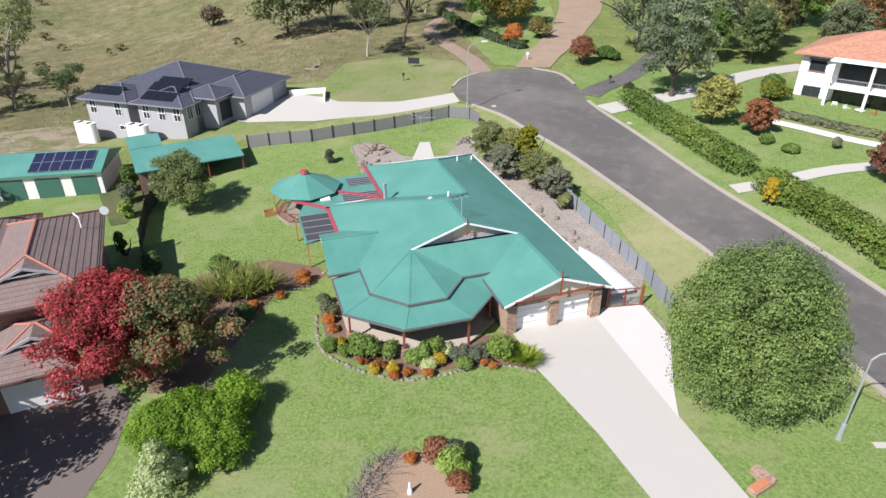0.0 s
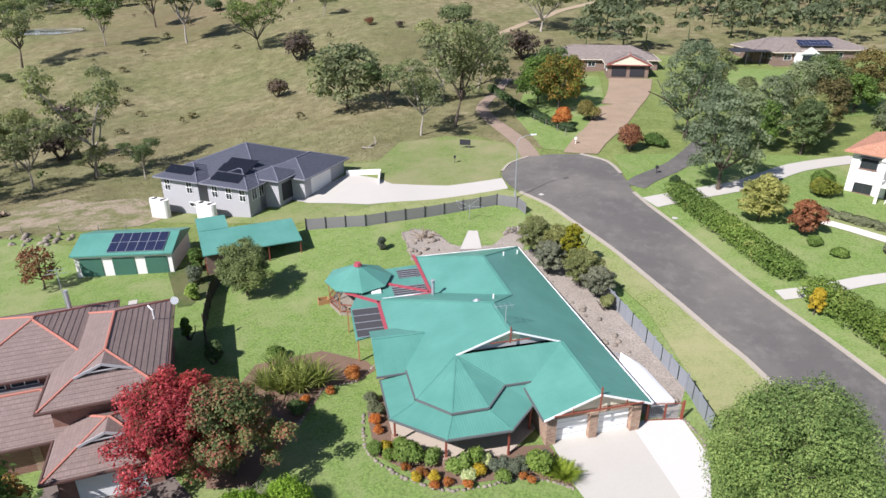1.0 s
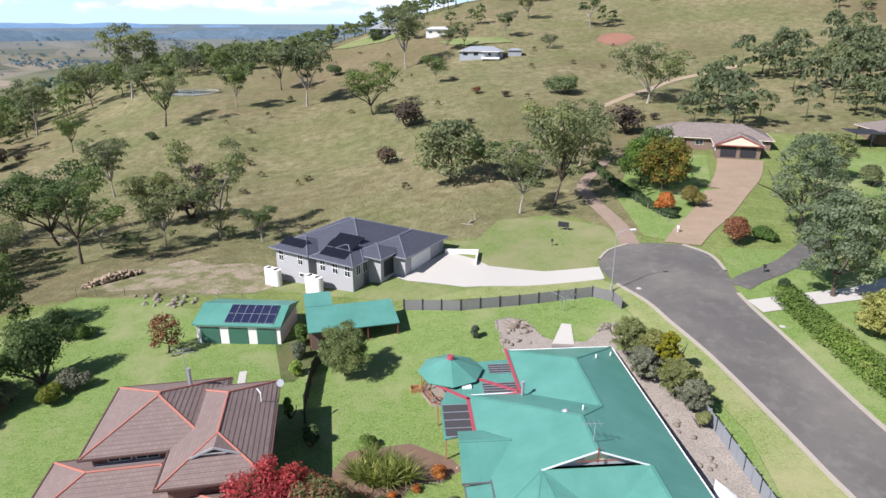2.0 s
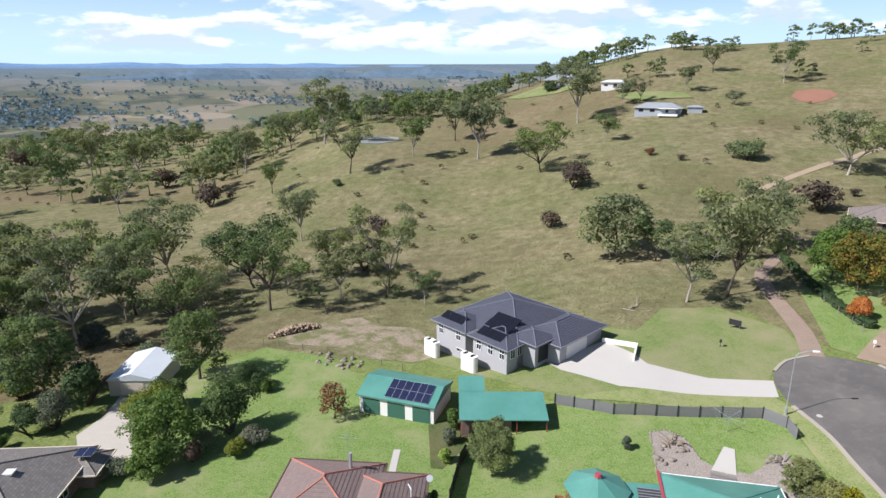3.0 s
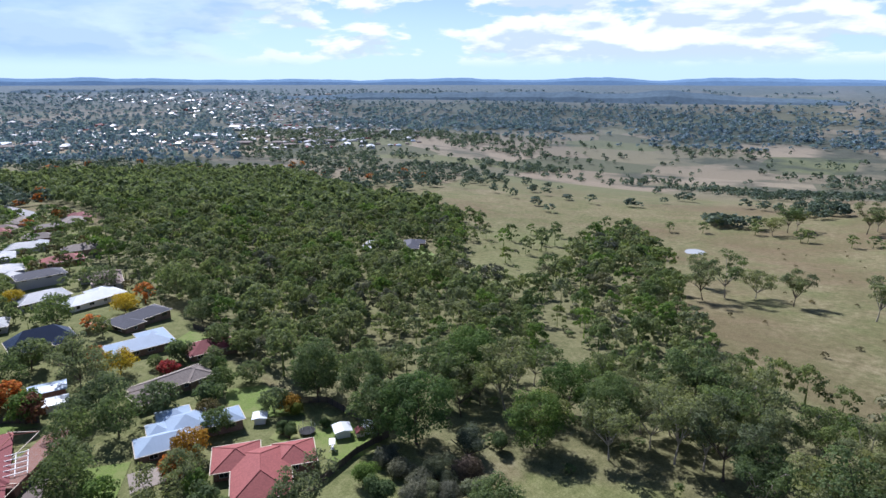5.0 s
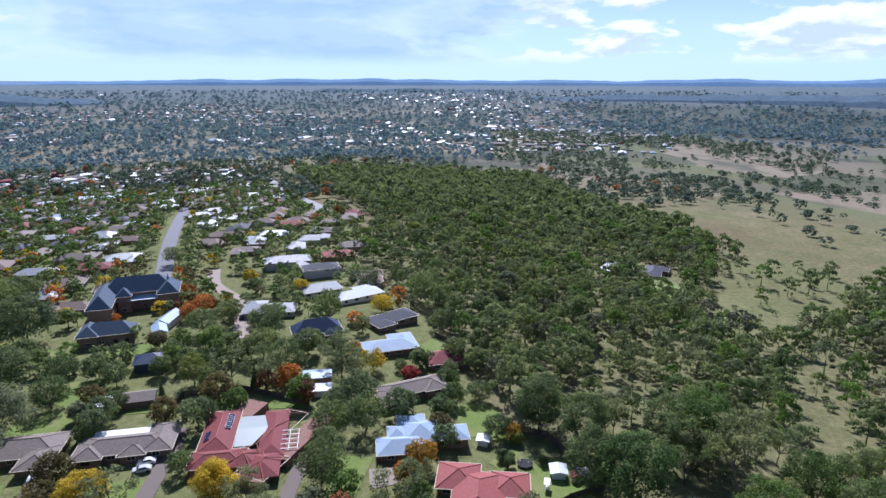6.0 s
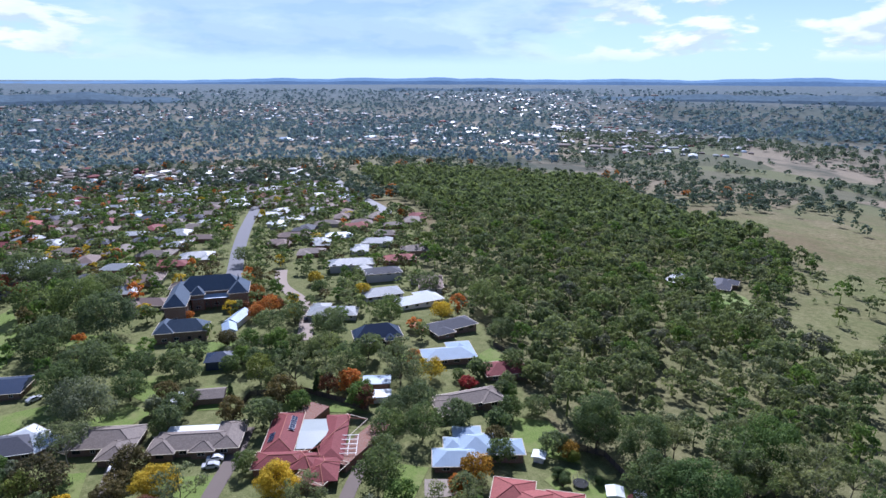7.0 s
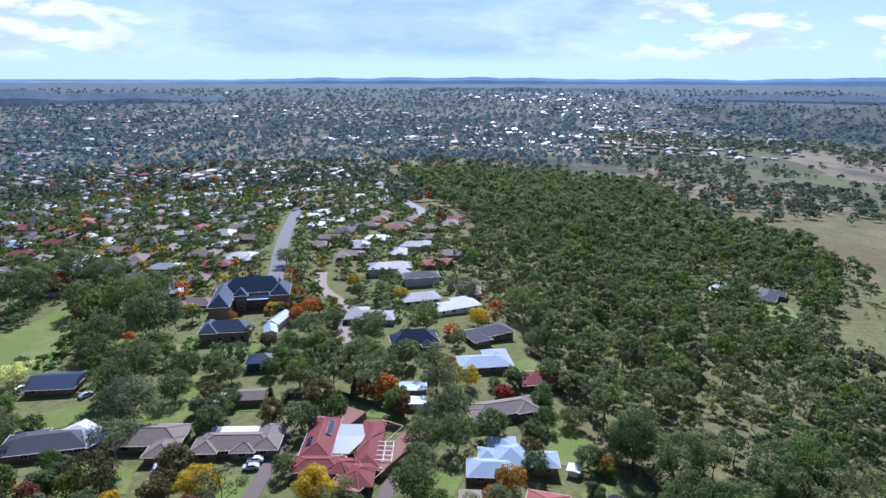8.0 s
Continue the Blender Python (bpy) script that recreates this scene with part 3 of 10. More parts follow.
def tree_shape(seed, kind, h, w, count, size):
    """Wood and leaves of one tree, standing at 0: trunk mesh data, leaf array."""
    rng = np.random.default_rng(seed)
    g, cs, rs = Geo(), [], []
    if kind == "gum":
        fork = h * rng.uniform(0.14, 0.27)
        r = 0.015 * h + 0.05
        stem = limb(g, rng, (0, 0, -0.3), (rng.normal() * 0.1, rng.normal() * 0.1, 1), fork + 0.3, r, 4, 0.07, 8)
        n = int(rng.integers(5, 8))
        for k in range(n):
            a = 2 * math.pi * (k + rng.uniform(-0.3, 0.3)) / n
            out = rng.uniform(0.35, 0.95)
            arm = limb(g, rng, stem[-1], (math.cos(a) * out, math.sin(a) * out, 1.0), (h - fork) * rng.uniform(0.55, 0.92), r * 0.55, 5, 0.2)
            for q, f in ((arm[-1], 1.0), (arm[-2], 1.0), (arm[-3], 0.95), (arm[-4], 0.8)):
                for m in range(3 if q is arm[-1] else (2 if f > 0.9 else 1)):
                    b = rng.uniform(0, 6.283)
                    twig = limb(g, rng, q, (math.cos(b), math.sin(b), rng.uniform(0.1, 0.9)), w * rng.uniform(0.1, 0.2), r * 0.2, 2, 0.2, 3)
                    c = np.array(twig[-1])
                    rr = w * rng.uniform(0.095, 0.165) * f
                    reach = math.hypot(c[0], c[1])
                    if reach > w * 0.48:
                        c[:2] *= w * 0.48 / reach
                    cs.append(c)
                    rs.append((rr, rr, rr * rng.uniform(0.6, 0.8)))
    elif kind == "cone":
        limb(g, rng, (0, 0, -0.3), (0, 0, 1), h * 0.9, 0.02 * h + 0.04, 4, 0.02)
        n = max(6, int(h * 1.3))
        for k in range(n):
            f = (k + 0.5) / n
            for m in range(4):
                a = rng.uniform(0, 2 * math.pi)
                rad = w * 0.5 * (1 - f) ** 0.8 * 0.6
                cs.append((math.cos(a) * rad, math.sin(a) * rad, h * (0.06 + 0.9 * f)))
                rr = w * 0.5 * (0.16 + 0.42 * (1 - f))
                rs.append((rr, rr, rr * 0.9))
    elif kind == "bush":
        n = 9
        for k in range(4):
            a = rng.uniform(0, 2 * math.pi)
            limb(g, rng, (0, 0, -0.1), (math.cos(a), math.sin(a), 1.3), h * 0.7, 0.03 * h + 0.015, 3, 0.2, 5)
        for k in range(n):
            a, d = rng.uniform(0, 2 * math.pi), w * 0.5 * rng.uniform(0, 0.62)
            rr = w * rng.uniform(0.17, 0.27)
            cs.append((math.cos(a) * d, math.sin(a) * d, max(rr * 0.55, h * rng.uniform(0.3, 0.74))))
            rs.append((rr, rr, min(rr, h * 0.36)))
    elif kind == "mass":
        for k in range(9):
            a = rng.uniform(0, 2 * math.pi)
            limb(g, rng, (math.cos(a) * w * 0.25, math.sin(a) * w * 0.18, -0.1), (math.cos(a), math.sin(a), 1.6), h * 0.7, 0.05, 3, 0.2, 5)
        for k in range(64):
            a, f = 2.39996 * k + rng.uniform(-0.3, 0.3), math.sqrt((k + 0.5) / 64)
            rr = h * rng.uniform(0.14, 0.25)
            cs.append((math.cos(a) * f * w * 0.45, math.sin(a) * f * w * 0.36, h * (0.22 + 0.6 * math.sqrt(max(0.0, 1 - f * f)) * rng.uniform(0.75, 1.1))))
            rs.append((rr, rr, rr))
    elif kind == "weep":
        stem = limb(g, rng, (0, 0, -0.3), (0, 0, 1), h * 0.4, 0.03 * h, 4, 0.05, 8)
        for k in range(8):
            a = 2 * math.pi * k / 8
            limb(g, rng, stem[-1], (math.cos(a), math.sin(a), 0.9), w * 0.42, 0.1, 4, 0.15)
        for k in range(110):
            a, f = 2.39996 * k + rng.uniform(-0.2, 0.2), 0.02 + 0.98 * (k + rng.uniform(0, 1)) / 110
            d = w * 0.40 * math.sqrt(max(0.0, 1 - ((f - 0.40) / 0.62) ** 2)) * rng.uniform(0.55, 1.06)
            rr = w * rng.uniform(0.06, 0.15)
            cs.append((math.cos(a) * d, math.sin(a) * d, h * (0.08 + 0.82 * f)))
            rs.append((rr, rr, rr * 1.15))
    else:  # a broad garden tree
        fork = h * rng.uniform(0.16, 0.24)
        stem = limb(g, rng, (0, 0, -0.3), (rng.normal() * 0.06, rng.normal() * 0.06, 1), fork + 0.3, 0.022 * h + 0.05, 3, 0.06, 8)
        n = 7
        for k in range(n):
            a = 2 * math.pi * (k + rng.uniform(-0.3, 0.3)) / n
            arm = limb(g, rng, stem[-1], (math.cos(a), math.sin(a), rng.uniform(0.6, 1.8)), h * rng.uniform(0.4, 0.6), 0.009 * h + 0.03, 4, 0.2)
        loose = kind == "loose"
        for k in range(90 if loose else 46):
            a, f = 2.39996 * k + rng.uniform(-0.5, 0.5), (k + rng.uniform(0, 1)) / (90 if loose else 46)
            d = w * 0.40 * math.sqrt(max(0.02, 1 - ((f - 0.38) / 0.66) ** 2)) * rng.uniform(0.45, 1.0)
            rr = w * (rng.uniform(0.05, 0.115) if loose else rng.uniform(0.085, 0.165))
            d *= rng.uniform(0.55, 1.16) if loose else 1.0
            cs.append((math.cos(a) * d, math.sin(a) * d, fork * 0.9 + (h - fork) * (0.08 + 0.82 * f)))
            rs.append((rr, rr, rr * 0.85))
    lf = leaves(rng, cs, rs, count, size, *((0.45, 0.7) if kind == "loose" else ()))
    return g, lf


TREE_STORE = {}


def tree(name, x, y, kind, h, w, leaf, bark, label, category="tree", count=900, size=0.55, seed=1, group="", turn=None, scale=1.0, z=None):
    """One tree or shrub; shapes are built once and shared."""
    key = (kind, round(h, 1), round(w, 1), leaf.name, bark.name, count, size, seed)
    rng = random.Random(int(x * 131 + y * 71 + h * 17))
    m = pose(x, y, height(x, y) if z is None else z, 0, 0, rng.uniform(0, 360) if turn is None else turn) @ Matrix.Diagonal((scale, scale, scale * rng.uniform(0.93, 1.08), 1))
    if key in TREE_STORE:
        ob = copy_thing(TREE_STORE[key], m)
        ob.name = name
    else:
        g, lf = tree_shape(seed, kind, h, w, count, size)
        ob = thing(name, x, y, 0)
        part("trunk", g, bark, ob, smooth=True)
        part("crown" if category == "tree" else "foliage", leaf_mesh("crown", lf), leaf, ob)
        ob.matrix_basis = m
        TREE_STORE[key] = ob
    return tagged(ob, label, category, group)


def grove(name, places, kinds, leaf, label, seed=5, category="woodland"):
    """Many far trees as one object. places: x, y, height, width; kinds: leaf arrays for height 1, width 1."""
    rng = np.random.default_rng(seed)
    out = []
    for x, y, h, w in places:
        a = kinds[int(rng.integers(len(kinds)))]
        c, s = math.cos(q := rng.uniform(0, 6.283)), math.sin(q)
        b = np.empty_like(a)
        b[..., 0] = (a[..., 0] * c - a[..., 1] * s) * w + x
        b[..., 1] = (a[..., 0] * s + a[..., 1] * c) * w + y
        b[..., 2] = a[..., 2] * h + height(x, y)
        out.append(b)
    ob = part(name, leaf_mesh(name, np.concatenate(out)), leaf, None)
    return tagged(ob, label, category, "", "stuff")


def far_kinds(seed, count, size, n=6, stems=True):
    """Light tree shapes of unit height and width for far woods."""
    out = []
    for k in range(n):
        rng = np.random.default_rng(seed + k)
        cs, rs = [], []
        for m in range(15):
            a = 2.39996 * m + rng.uniform(-0.5, 0.5)
            top = m < 10
            d = 0.36 * math.sqrt((m + 0.5) / 10) * rng.uniform(0.75, 1.1) if top else rng.uniform(0.2, 0.4)
            z = 0.46 + 0.42 * (1 - (d / 0.42) ** 2) * rng.uniform(0.7, 1.08) if top else rng.uniform(0.3, 0.5)
            r = rng.uniform(0.1, 0.17) * (1 if top else 0.8)
            cs.append((math.cos(a) * d, math.sin(a) * d, z))
            rs.append((r, r, r * 0.7))
        lf = leaves(rng, cs, rs, count, size, inner=0.7, jitter=0.42)
        if stems:
            lf = np.concatenate([lf, np.array([[(-0.03, 0, -0.03), (0.03, 0, -0.03), (0.0, 0.0, 0.6)], [(0, -0.03, -0.03), (0, 0.03, -0.03), (0, 0.0, 0.6)]])])
        out.append(lf)
    return out


# ---- houses ----
def hip_courses(root, cx, cy, w, d, z, slope, over, material):
    """The butt edges of the tile courses, as thin raised battens across each slope."""
    hw, hd = w / 2 + over, d / 2 + over
    low = min(hw, hd)
    g = Geo()
    n = int(low / 0.36)
    for k in range(n):
        r = 0.36 * k + 0.12
        zz = z + r * slope
        a, b = hw - r, hd - r
        if a < 0.05 or b < 0.05:
            break
        q = [(-a, -b), (a, -b), (a, b), (-a, b)]
        for i in range(4):
            (x0, y0), (x1, y1) = q[i], q[(i + 1) % 4]
            nx, ny = ((0, -1), (1, 0), (0, 1), (-1, 0))[i]
            t = 0.035
            g.face((cx + x0, cy + y0, zz), (cx + x1, cy + y1, zz), (cx + x1, cy + y1, zz + t), (cx + x0, cy + y0, zz + t))
            s = 0.34
            g.face((cx + x0, cy + y0, zz + t), (cx + x1, cy + y1, zz + t), (cx + x1 - (nx * s if nx else (s if x1 > 0 else -s)), cy + y1 - (ny * s if ny else (s if y1 > 0 else -s)), zz + s * slope + 0.006), (cx + x0 - (nx * s if nx else (s if x0 > 0 else -s)), cy + y0 - (ny * s if ny else (s if y0 > 0 else -s)), zz + s * slope + 0.006))
    ob = part("tiling", g, material, root)
    tagged(ob, "", "", "", "stuff")


def hip_roof(g, cx, cy, w, d, z, slope, over, gable=False, thick=0.16):
    """A hipped or gabled roof over a rectangle; the ridge runs along the longer side."""
    hw, hd = w / 2 + over, d / 2 + over
    swap = hd > hw
    if swap:
        hw, hd = hd, hw
    rise = hd * slope
    run = hw - (0 if gable else hd)

    def at(x, y, q):
        return (cx + (y if swap else x), cy + (x if swap else y), q)

    e = [(-hw, -hd), (hw, -hd), (hw, hd), (-hw, hd)]
    a, b = at(-run, 0, z + rise), at(run, 0, z + rise)
    c = [at(px, py, z) for px, py in e]
    lo = [at(px, py, z - thick) for px, py in e]
    faces = [(c[0], c[1], b, a), (c[2], c[3], a, b), (c[1], c[2], b), (c[3], c[0], a), lo[::-1]] + [(lo[i], lo[(i + 1) % 4], c[(i + 1) % 4], c[i]) for i in range(4)]
    for q in faces:
        g.face(*(q[::-1] if swap else q))
    ridge = [(a, b)] + ([] if gable else [(c[0], a), (c[3], a), (c[1], b), (c[2], b)])
    return ridge, (e, swap, rise)


def window(parent, x, y, z, w, h, face, frame_mat=None, bars=1):
    """A window set 6 cm proud of a wall; face: degrees its outside looks to."""
    g = Geo()
    t = 0.06
    g.box(-w / 2, -0.05, 0, w / 2, 0.03, t).box(-w / 2, -0.05, h - t, w / 2, 0.03, h).box(-w / 2, -0.05, t, -w / 2 + t, 0.03, h - t).box(w / 2 - t, -0.05, t, w / 2, 0.03, h - t)
    for k in range(bars):
        u = -w / 2 + w * (k + 1) / (bars + 1)
        g.box(u - 0.025, -0.045, t, u + 0.025, 0.02, h - t)
    ob = part("window", g, frame_mat or WHITE, parent)
    ob.matrix_basis = pose(x, y, z, 0, 0, face + 90)
    part("pane", Geo().box(-w / 2 + t, -0.02, t, w / 2 - t, 0.0, h - t), GLASS, ob)
    return ob


def house(name, x, y, turn, wings, roof_mat, wall_mat, label, eave=2.5, slope=0.4, over=0.55, detail=1, z=None, gutter=None, cap=None, category="house", group="", gable=False, courses=None):
    """A house of rectangular wings (cx, cy, w, d, extra eave height) in its own axes."""
    z = height(x, y) if z is None else z
    root = thing(name, x, y, z, turn, label, category, group)
    rng = random.Random(int(abs(x * 37 + y * 11)))
    for i, wing in enumerate(wings):
        cx, cy, w, d = wing[:4]
        h = eave + (wing[4] if len(wing) > 4 else 0) + 0.004 * i
        walls, roof = Geo().box(cx - w / 2, cy - d / 2, -1.6, cx + w / 2, cy + d / 2, h - 0.1), Geo()
        ridges, (e, swap, rise) = hip_roof(roof, cx, cy, w, d, h, slope, over, gable)
        if gable:
            for s in (-1, 1):
                if swap:
                    walls.face((cx - w / 2, cy + s * d / 2, h - 0.1), (cx + w / 2, cy + s * d / 2, h - 0.1), (cx, cy + s * d / 2, h + rise * 0.86))
                else:
                    walls.face((cx + s * w / 2, cy - d / 2, h - 0.1), (cx + s * w / 2, cy + d / 2, h - 0.1), (cx + s * w / 2, cy, h + rise * 0.86))
        before = len(root.children)
        part("wall", walls.weld(), wall_mat, root)
        part("roof", roof.weld(), roof_mat, root)
        if len(wing) > 5:
            for ob in root.children[before:]:
                ob.matrix_basis = pose(cx, cy, 0, 0, 0, wing[5]) @ pose(-cx, -cy, 0)
        if detail < 1:
            continue
        hw, hd = w / 2 + over, d / 2 + over
        q = [(cx - hw, cy - hd), (cx + hw, cy - hd), (cx + hw, cy + hd), (cx - hw, cy + hd)]
        o = [(px + 0.12 * (1 if px > cx else -1), py + 0.12 * (1 if py > cy else -1)) for px, py in q]
        for k in range(4):
            m = (k + 1) % 4
            ob = part("gutter", Geo().beam((*o[k], h - 0.065), (*o[m], h - 0.065), 0.12, 0.15).weld(), gutter or CREAM, root)
            if len(wing) > 5:
                ob.matrix_basis = pose(cx, cy, 0, 0, 0, wing[5]) @ pose(-cx, -cy, 0)
        if cap:
            for a, b in ridges:
                ob = part("ridge_cap", Geo().tube([a, b], [0.11, 0.11], 6), cap, root)
                if len(wing) > 5:
                    ob.matrix_basis = pose(cx, cy, 0, 0, 0, wing[5]) @ pose(-cx, -cy, 0)
        if courses:
            hip_courses(root, cx, cy, w, d, h, slope, over, courses)
    if detail == 1:
        for wing in wings:
            if len(wing) > 5:
                continue
            cx, cy, w, d = wing[:4]
            base = (0.9 if len(wing) < 5 or wing[4] < 1.5 else 3.4)
            for sx, length, face, ox, oy in ((1, w, 270, 0, -d / 2 - 0.01), (1, w, 90, 0, d / 2 + 0.01), (0, d, 0, w / 2 + 0.01, 0), (0, d, 180, -w / 2 - 0.01, 0)):
                n = max(1, int(length / 4.2))
                for k in range(n):
                    u = (k + 0.5) / n * length - length / 2 + rng.uniform(-0.3, 0.3)
                    px, py = (cx + u, cy + oy) if sx else (cx + ox, cy + u)
                    if any(abs(px - o[0]) < o[2] / 2 - 0.05 and abs(py - o[1]) < o[3] / 2 - 0.05 for o in wings if o is not wing):
                        continue
                    window(root, px, py, base, rng.choice((1.2, 1.8, 2.0)), 1.2, face, DARK if detail == 1 and rng.random() < 0.3 else WHITE)
    return root


def solar(root, x, y, z, cols, rows, turn, tilt, w=1.0, h=1.65, face=None):
    """A rack of panels on a roof; every panel is a part of the house."""
    m = pose(x, y, z, 0, 0, turn) @ pose(0, 0, 0, tilt, 0, 0)
    rim = Geo().box(-w / 2 + 0.01, -h / 2 + 0.01, 0, w / 2 - 0.01, h / 2 - 0.01, 0.035).mesh("solar_panel")
    cell = Geo().box(-w / 2 + 0.035, -h / 2 + 0.035, 0.035, w / 2 - 0.035, h / 2 - 0.035, 0.042).mesh("panel_glass")
    for i in range(cols):
        for j in range(rows):
            ob = part("solar_panel", rim, face or STEEL, root)
            ob.matrix_basis = m @ pose((i - (cols - 1) / 2) * w, (j - (rows - 1) / 2) * h, 0.08)
            part("panel_glass", cell, face or PV, ob)


# ---- the land ----
WOOD_EDGE = [(-106, 52), (-113, 30), (-113, 8), (-116, -20), (-121, -50), (-128, -74), (-131, -94), (-148, -122), (-166, -148), (-182, -188), (-204, -248), (-290, -335), (-460, -690), (-742, -491), (-557, -303), (-509, -195), (-436, -117), (-466, -30), (-300, -9), (-218, 19), (-170, 60), (-130, 70)]
CLEARING_LINE = [(-510, -92, 42), (-400, -88, 36), (-320, -78, 28), (-272, -70, 14)]
CLEARING = [(-450, -128), (-300, -96), (-262, -78), (-285, -58), (-360, -48), (-480, -70)]
MOWN_EDGE = [(-103, 6), (-101, -18), (-112, -26), (-118, -18), (-121, 8), (-112, 16)]
GUM_BELT = [(-58, 98), (-76, 92), (-86, 74), (-99, 63), (-99, 48), (-108, 30), (-128, 30), (-122, 62), (-110, 92), (-90, 112), (-64, 110)]
RESIDENTIAL = [(40, -40), (-20, -30), (-70, -15), (-106, -20), (-106, 20), (-86, 40), (-76, 62), (-60, 68), (-48, 72), (-44, 86), (-18, 94), (-4, 106), (8, 96), (20, 150), (40, 175), (100, 175), (110, 40)]
SUBURB = [(30, -190), (20, -1250), (-430, -800), (-300, -425), (-285, -340), (-200, -250), (-178, -188), (-160, -148), (-143, -122), (-127, -94), (-124, -74), (-117, -50), (-100, -35), (-70, -60), (-20, -110)]

SECTORS, RINGS = 340, [k * 2.0 for k in range(1, 56)]
while RINGS[-1] < 4700:
    RINGS.append(RINGS[-1] * 1.027 + 0.2)
lv, lf = [(0, 0, 0)], []
cov = [(1.0, 0.0, 0.0, 1.0)]
belt_cover = [0.0]


def far_belt(x, y):
    """How wooded the far side of the valley is, 0 to 1."""
    d, a = math.hypot(x, y), math.degrees(math.atan2(-x, y)) % 360
    side = min(1, max(0, (a - 56) / 8)) * min(1, max(0, (126 - a) / 8))
    ring = min(1, max(0, (d - 2050) / 250)) * min(1, max(0, (3500 - d) / 300))
    broken = 0.5 + 1.6 * noise.noise((x * 0.0022, y * 0.0022, 17.0)) + 0.8 * noise.noise((x * 0.008, y * 0.008, 3.0))
    return side * ring * min(1, max(0, broken + 0.25))


for r in RINGS:
    for k in range(SECTORS):
        a = 2 * math.pi * k / SECTORS
        x, y = -math.sin(a) * r, math.cos(a) * r
        lv.append((x, y, height(x, y)))
        lush = 1.0 if inside(RESIDENTIAL, x, y) else 0.0
        wood = 1.0 if inside(WOOD_EDGE, x, y) and not inside(CLEARING, x, y) or inside(GUM_BELT, x, y) else 0.0
        town = 1.0 if inside(SUBURB, x, y) else 0.0
        far = min(1.0, max(0.0, (r - 650) / 350))
        if inside(MOWN_EDGE, x, y):
            lush, wood = 0.42, 0.0
        if inside(CLEARING, x, y):
            lush, wood = 0.2, 0.6
        belt_cover.append(far_belt(x, y) if r > 2000 else 0.0)
        cov.append((max(lush, 0.34 * town), max(wood, town * 0.9), far, 1.0))
for k in range(SECTORS):
    lf.append((0, 1 + k, 1 + (k + 1) % SECTORS))
for i in range(len(RINGS) - 1):
    for k in range(SECTORS):
        b, c = 1 + i * SECTORS, 1 + (i + 1) * SECTORS
        lf.append((b + k, c + k, c + (k + 1) % SECTORS, b + (k + 1) % SECTORS))
land = bpy.data.meshes.new("ground")
land.from_pydata(lv, [], lf)
layer = land.color_attributes.new("land_cover", "FLOAT_COLOR", "POINT")
layer.data.foreach_set("color", np.array(cov, np.float32).ravel())
layer = land.attributes.new("far_belt", "FLOAT", "POINT")
layer.data.foreach_set("value", np.array(belt_cover, np.float32))
for poly in land.polygons:
    poly.use_smooth = True


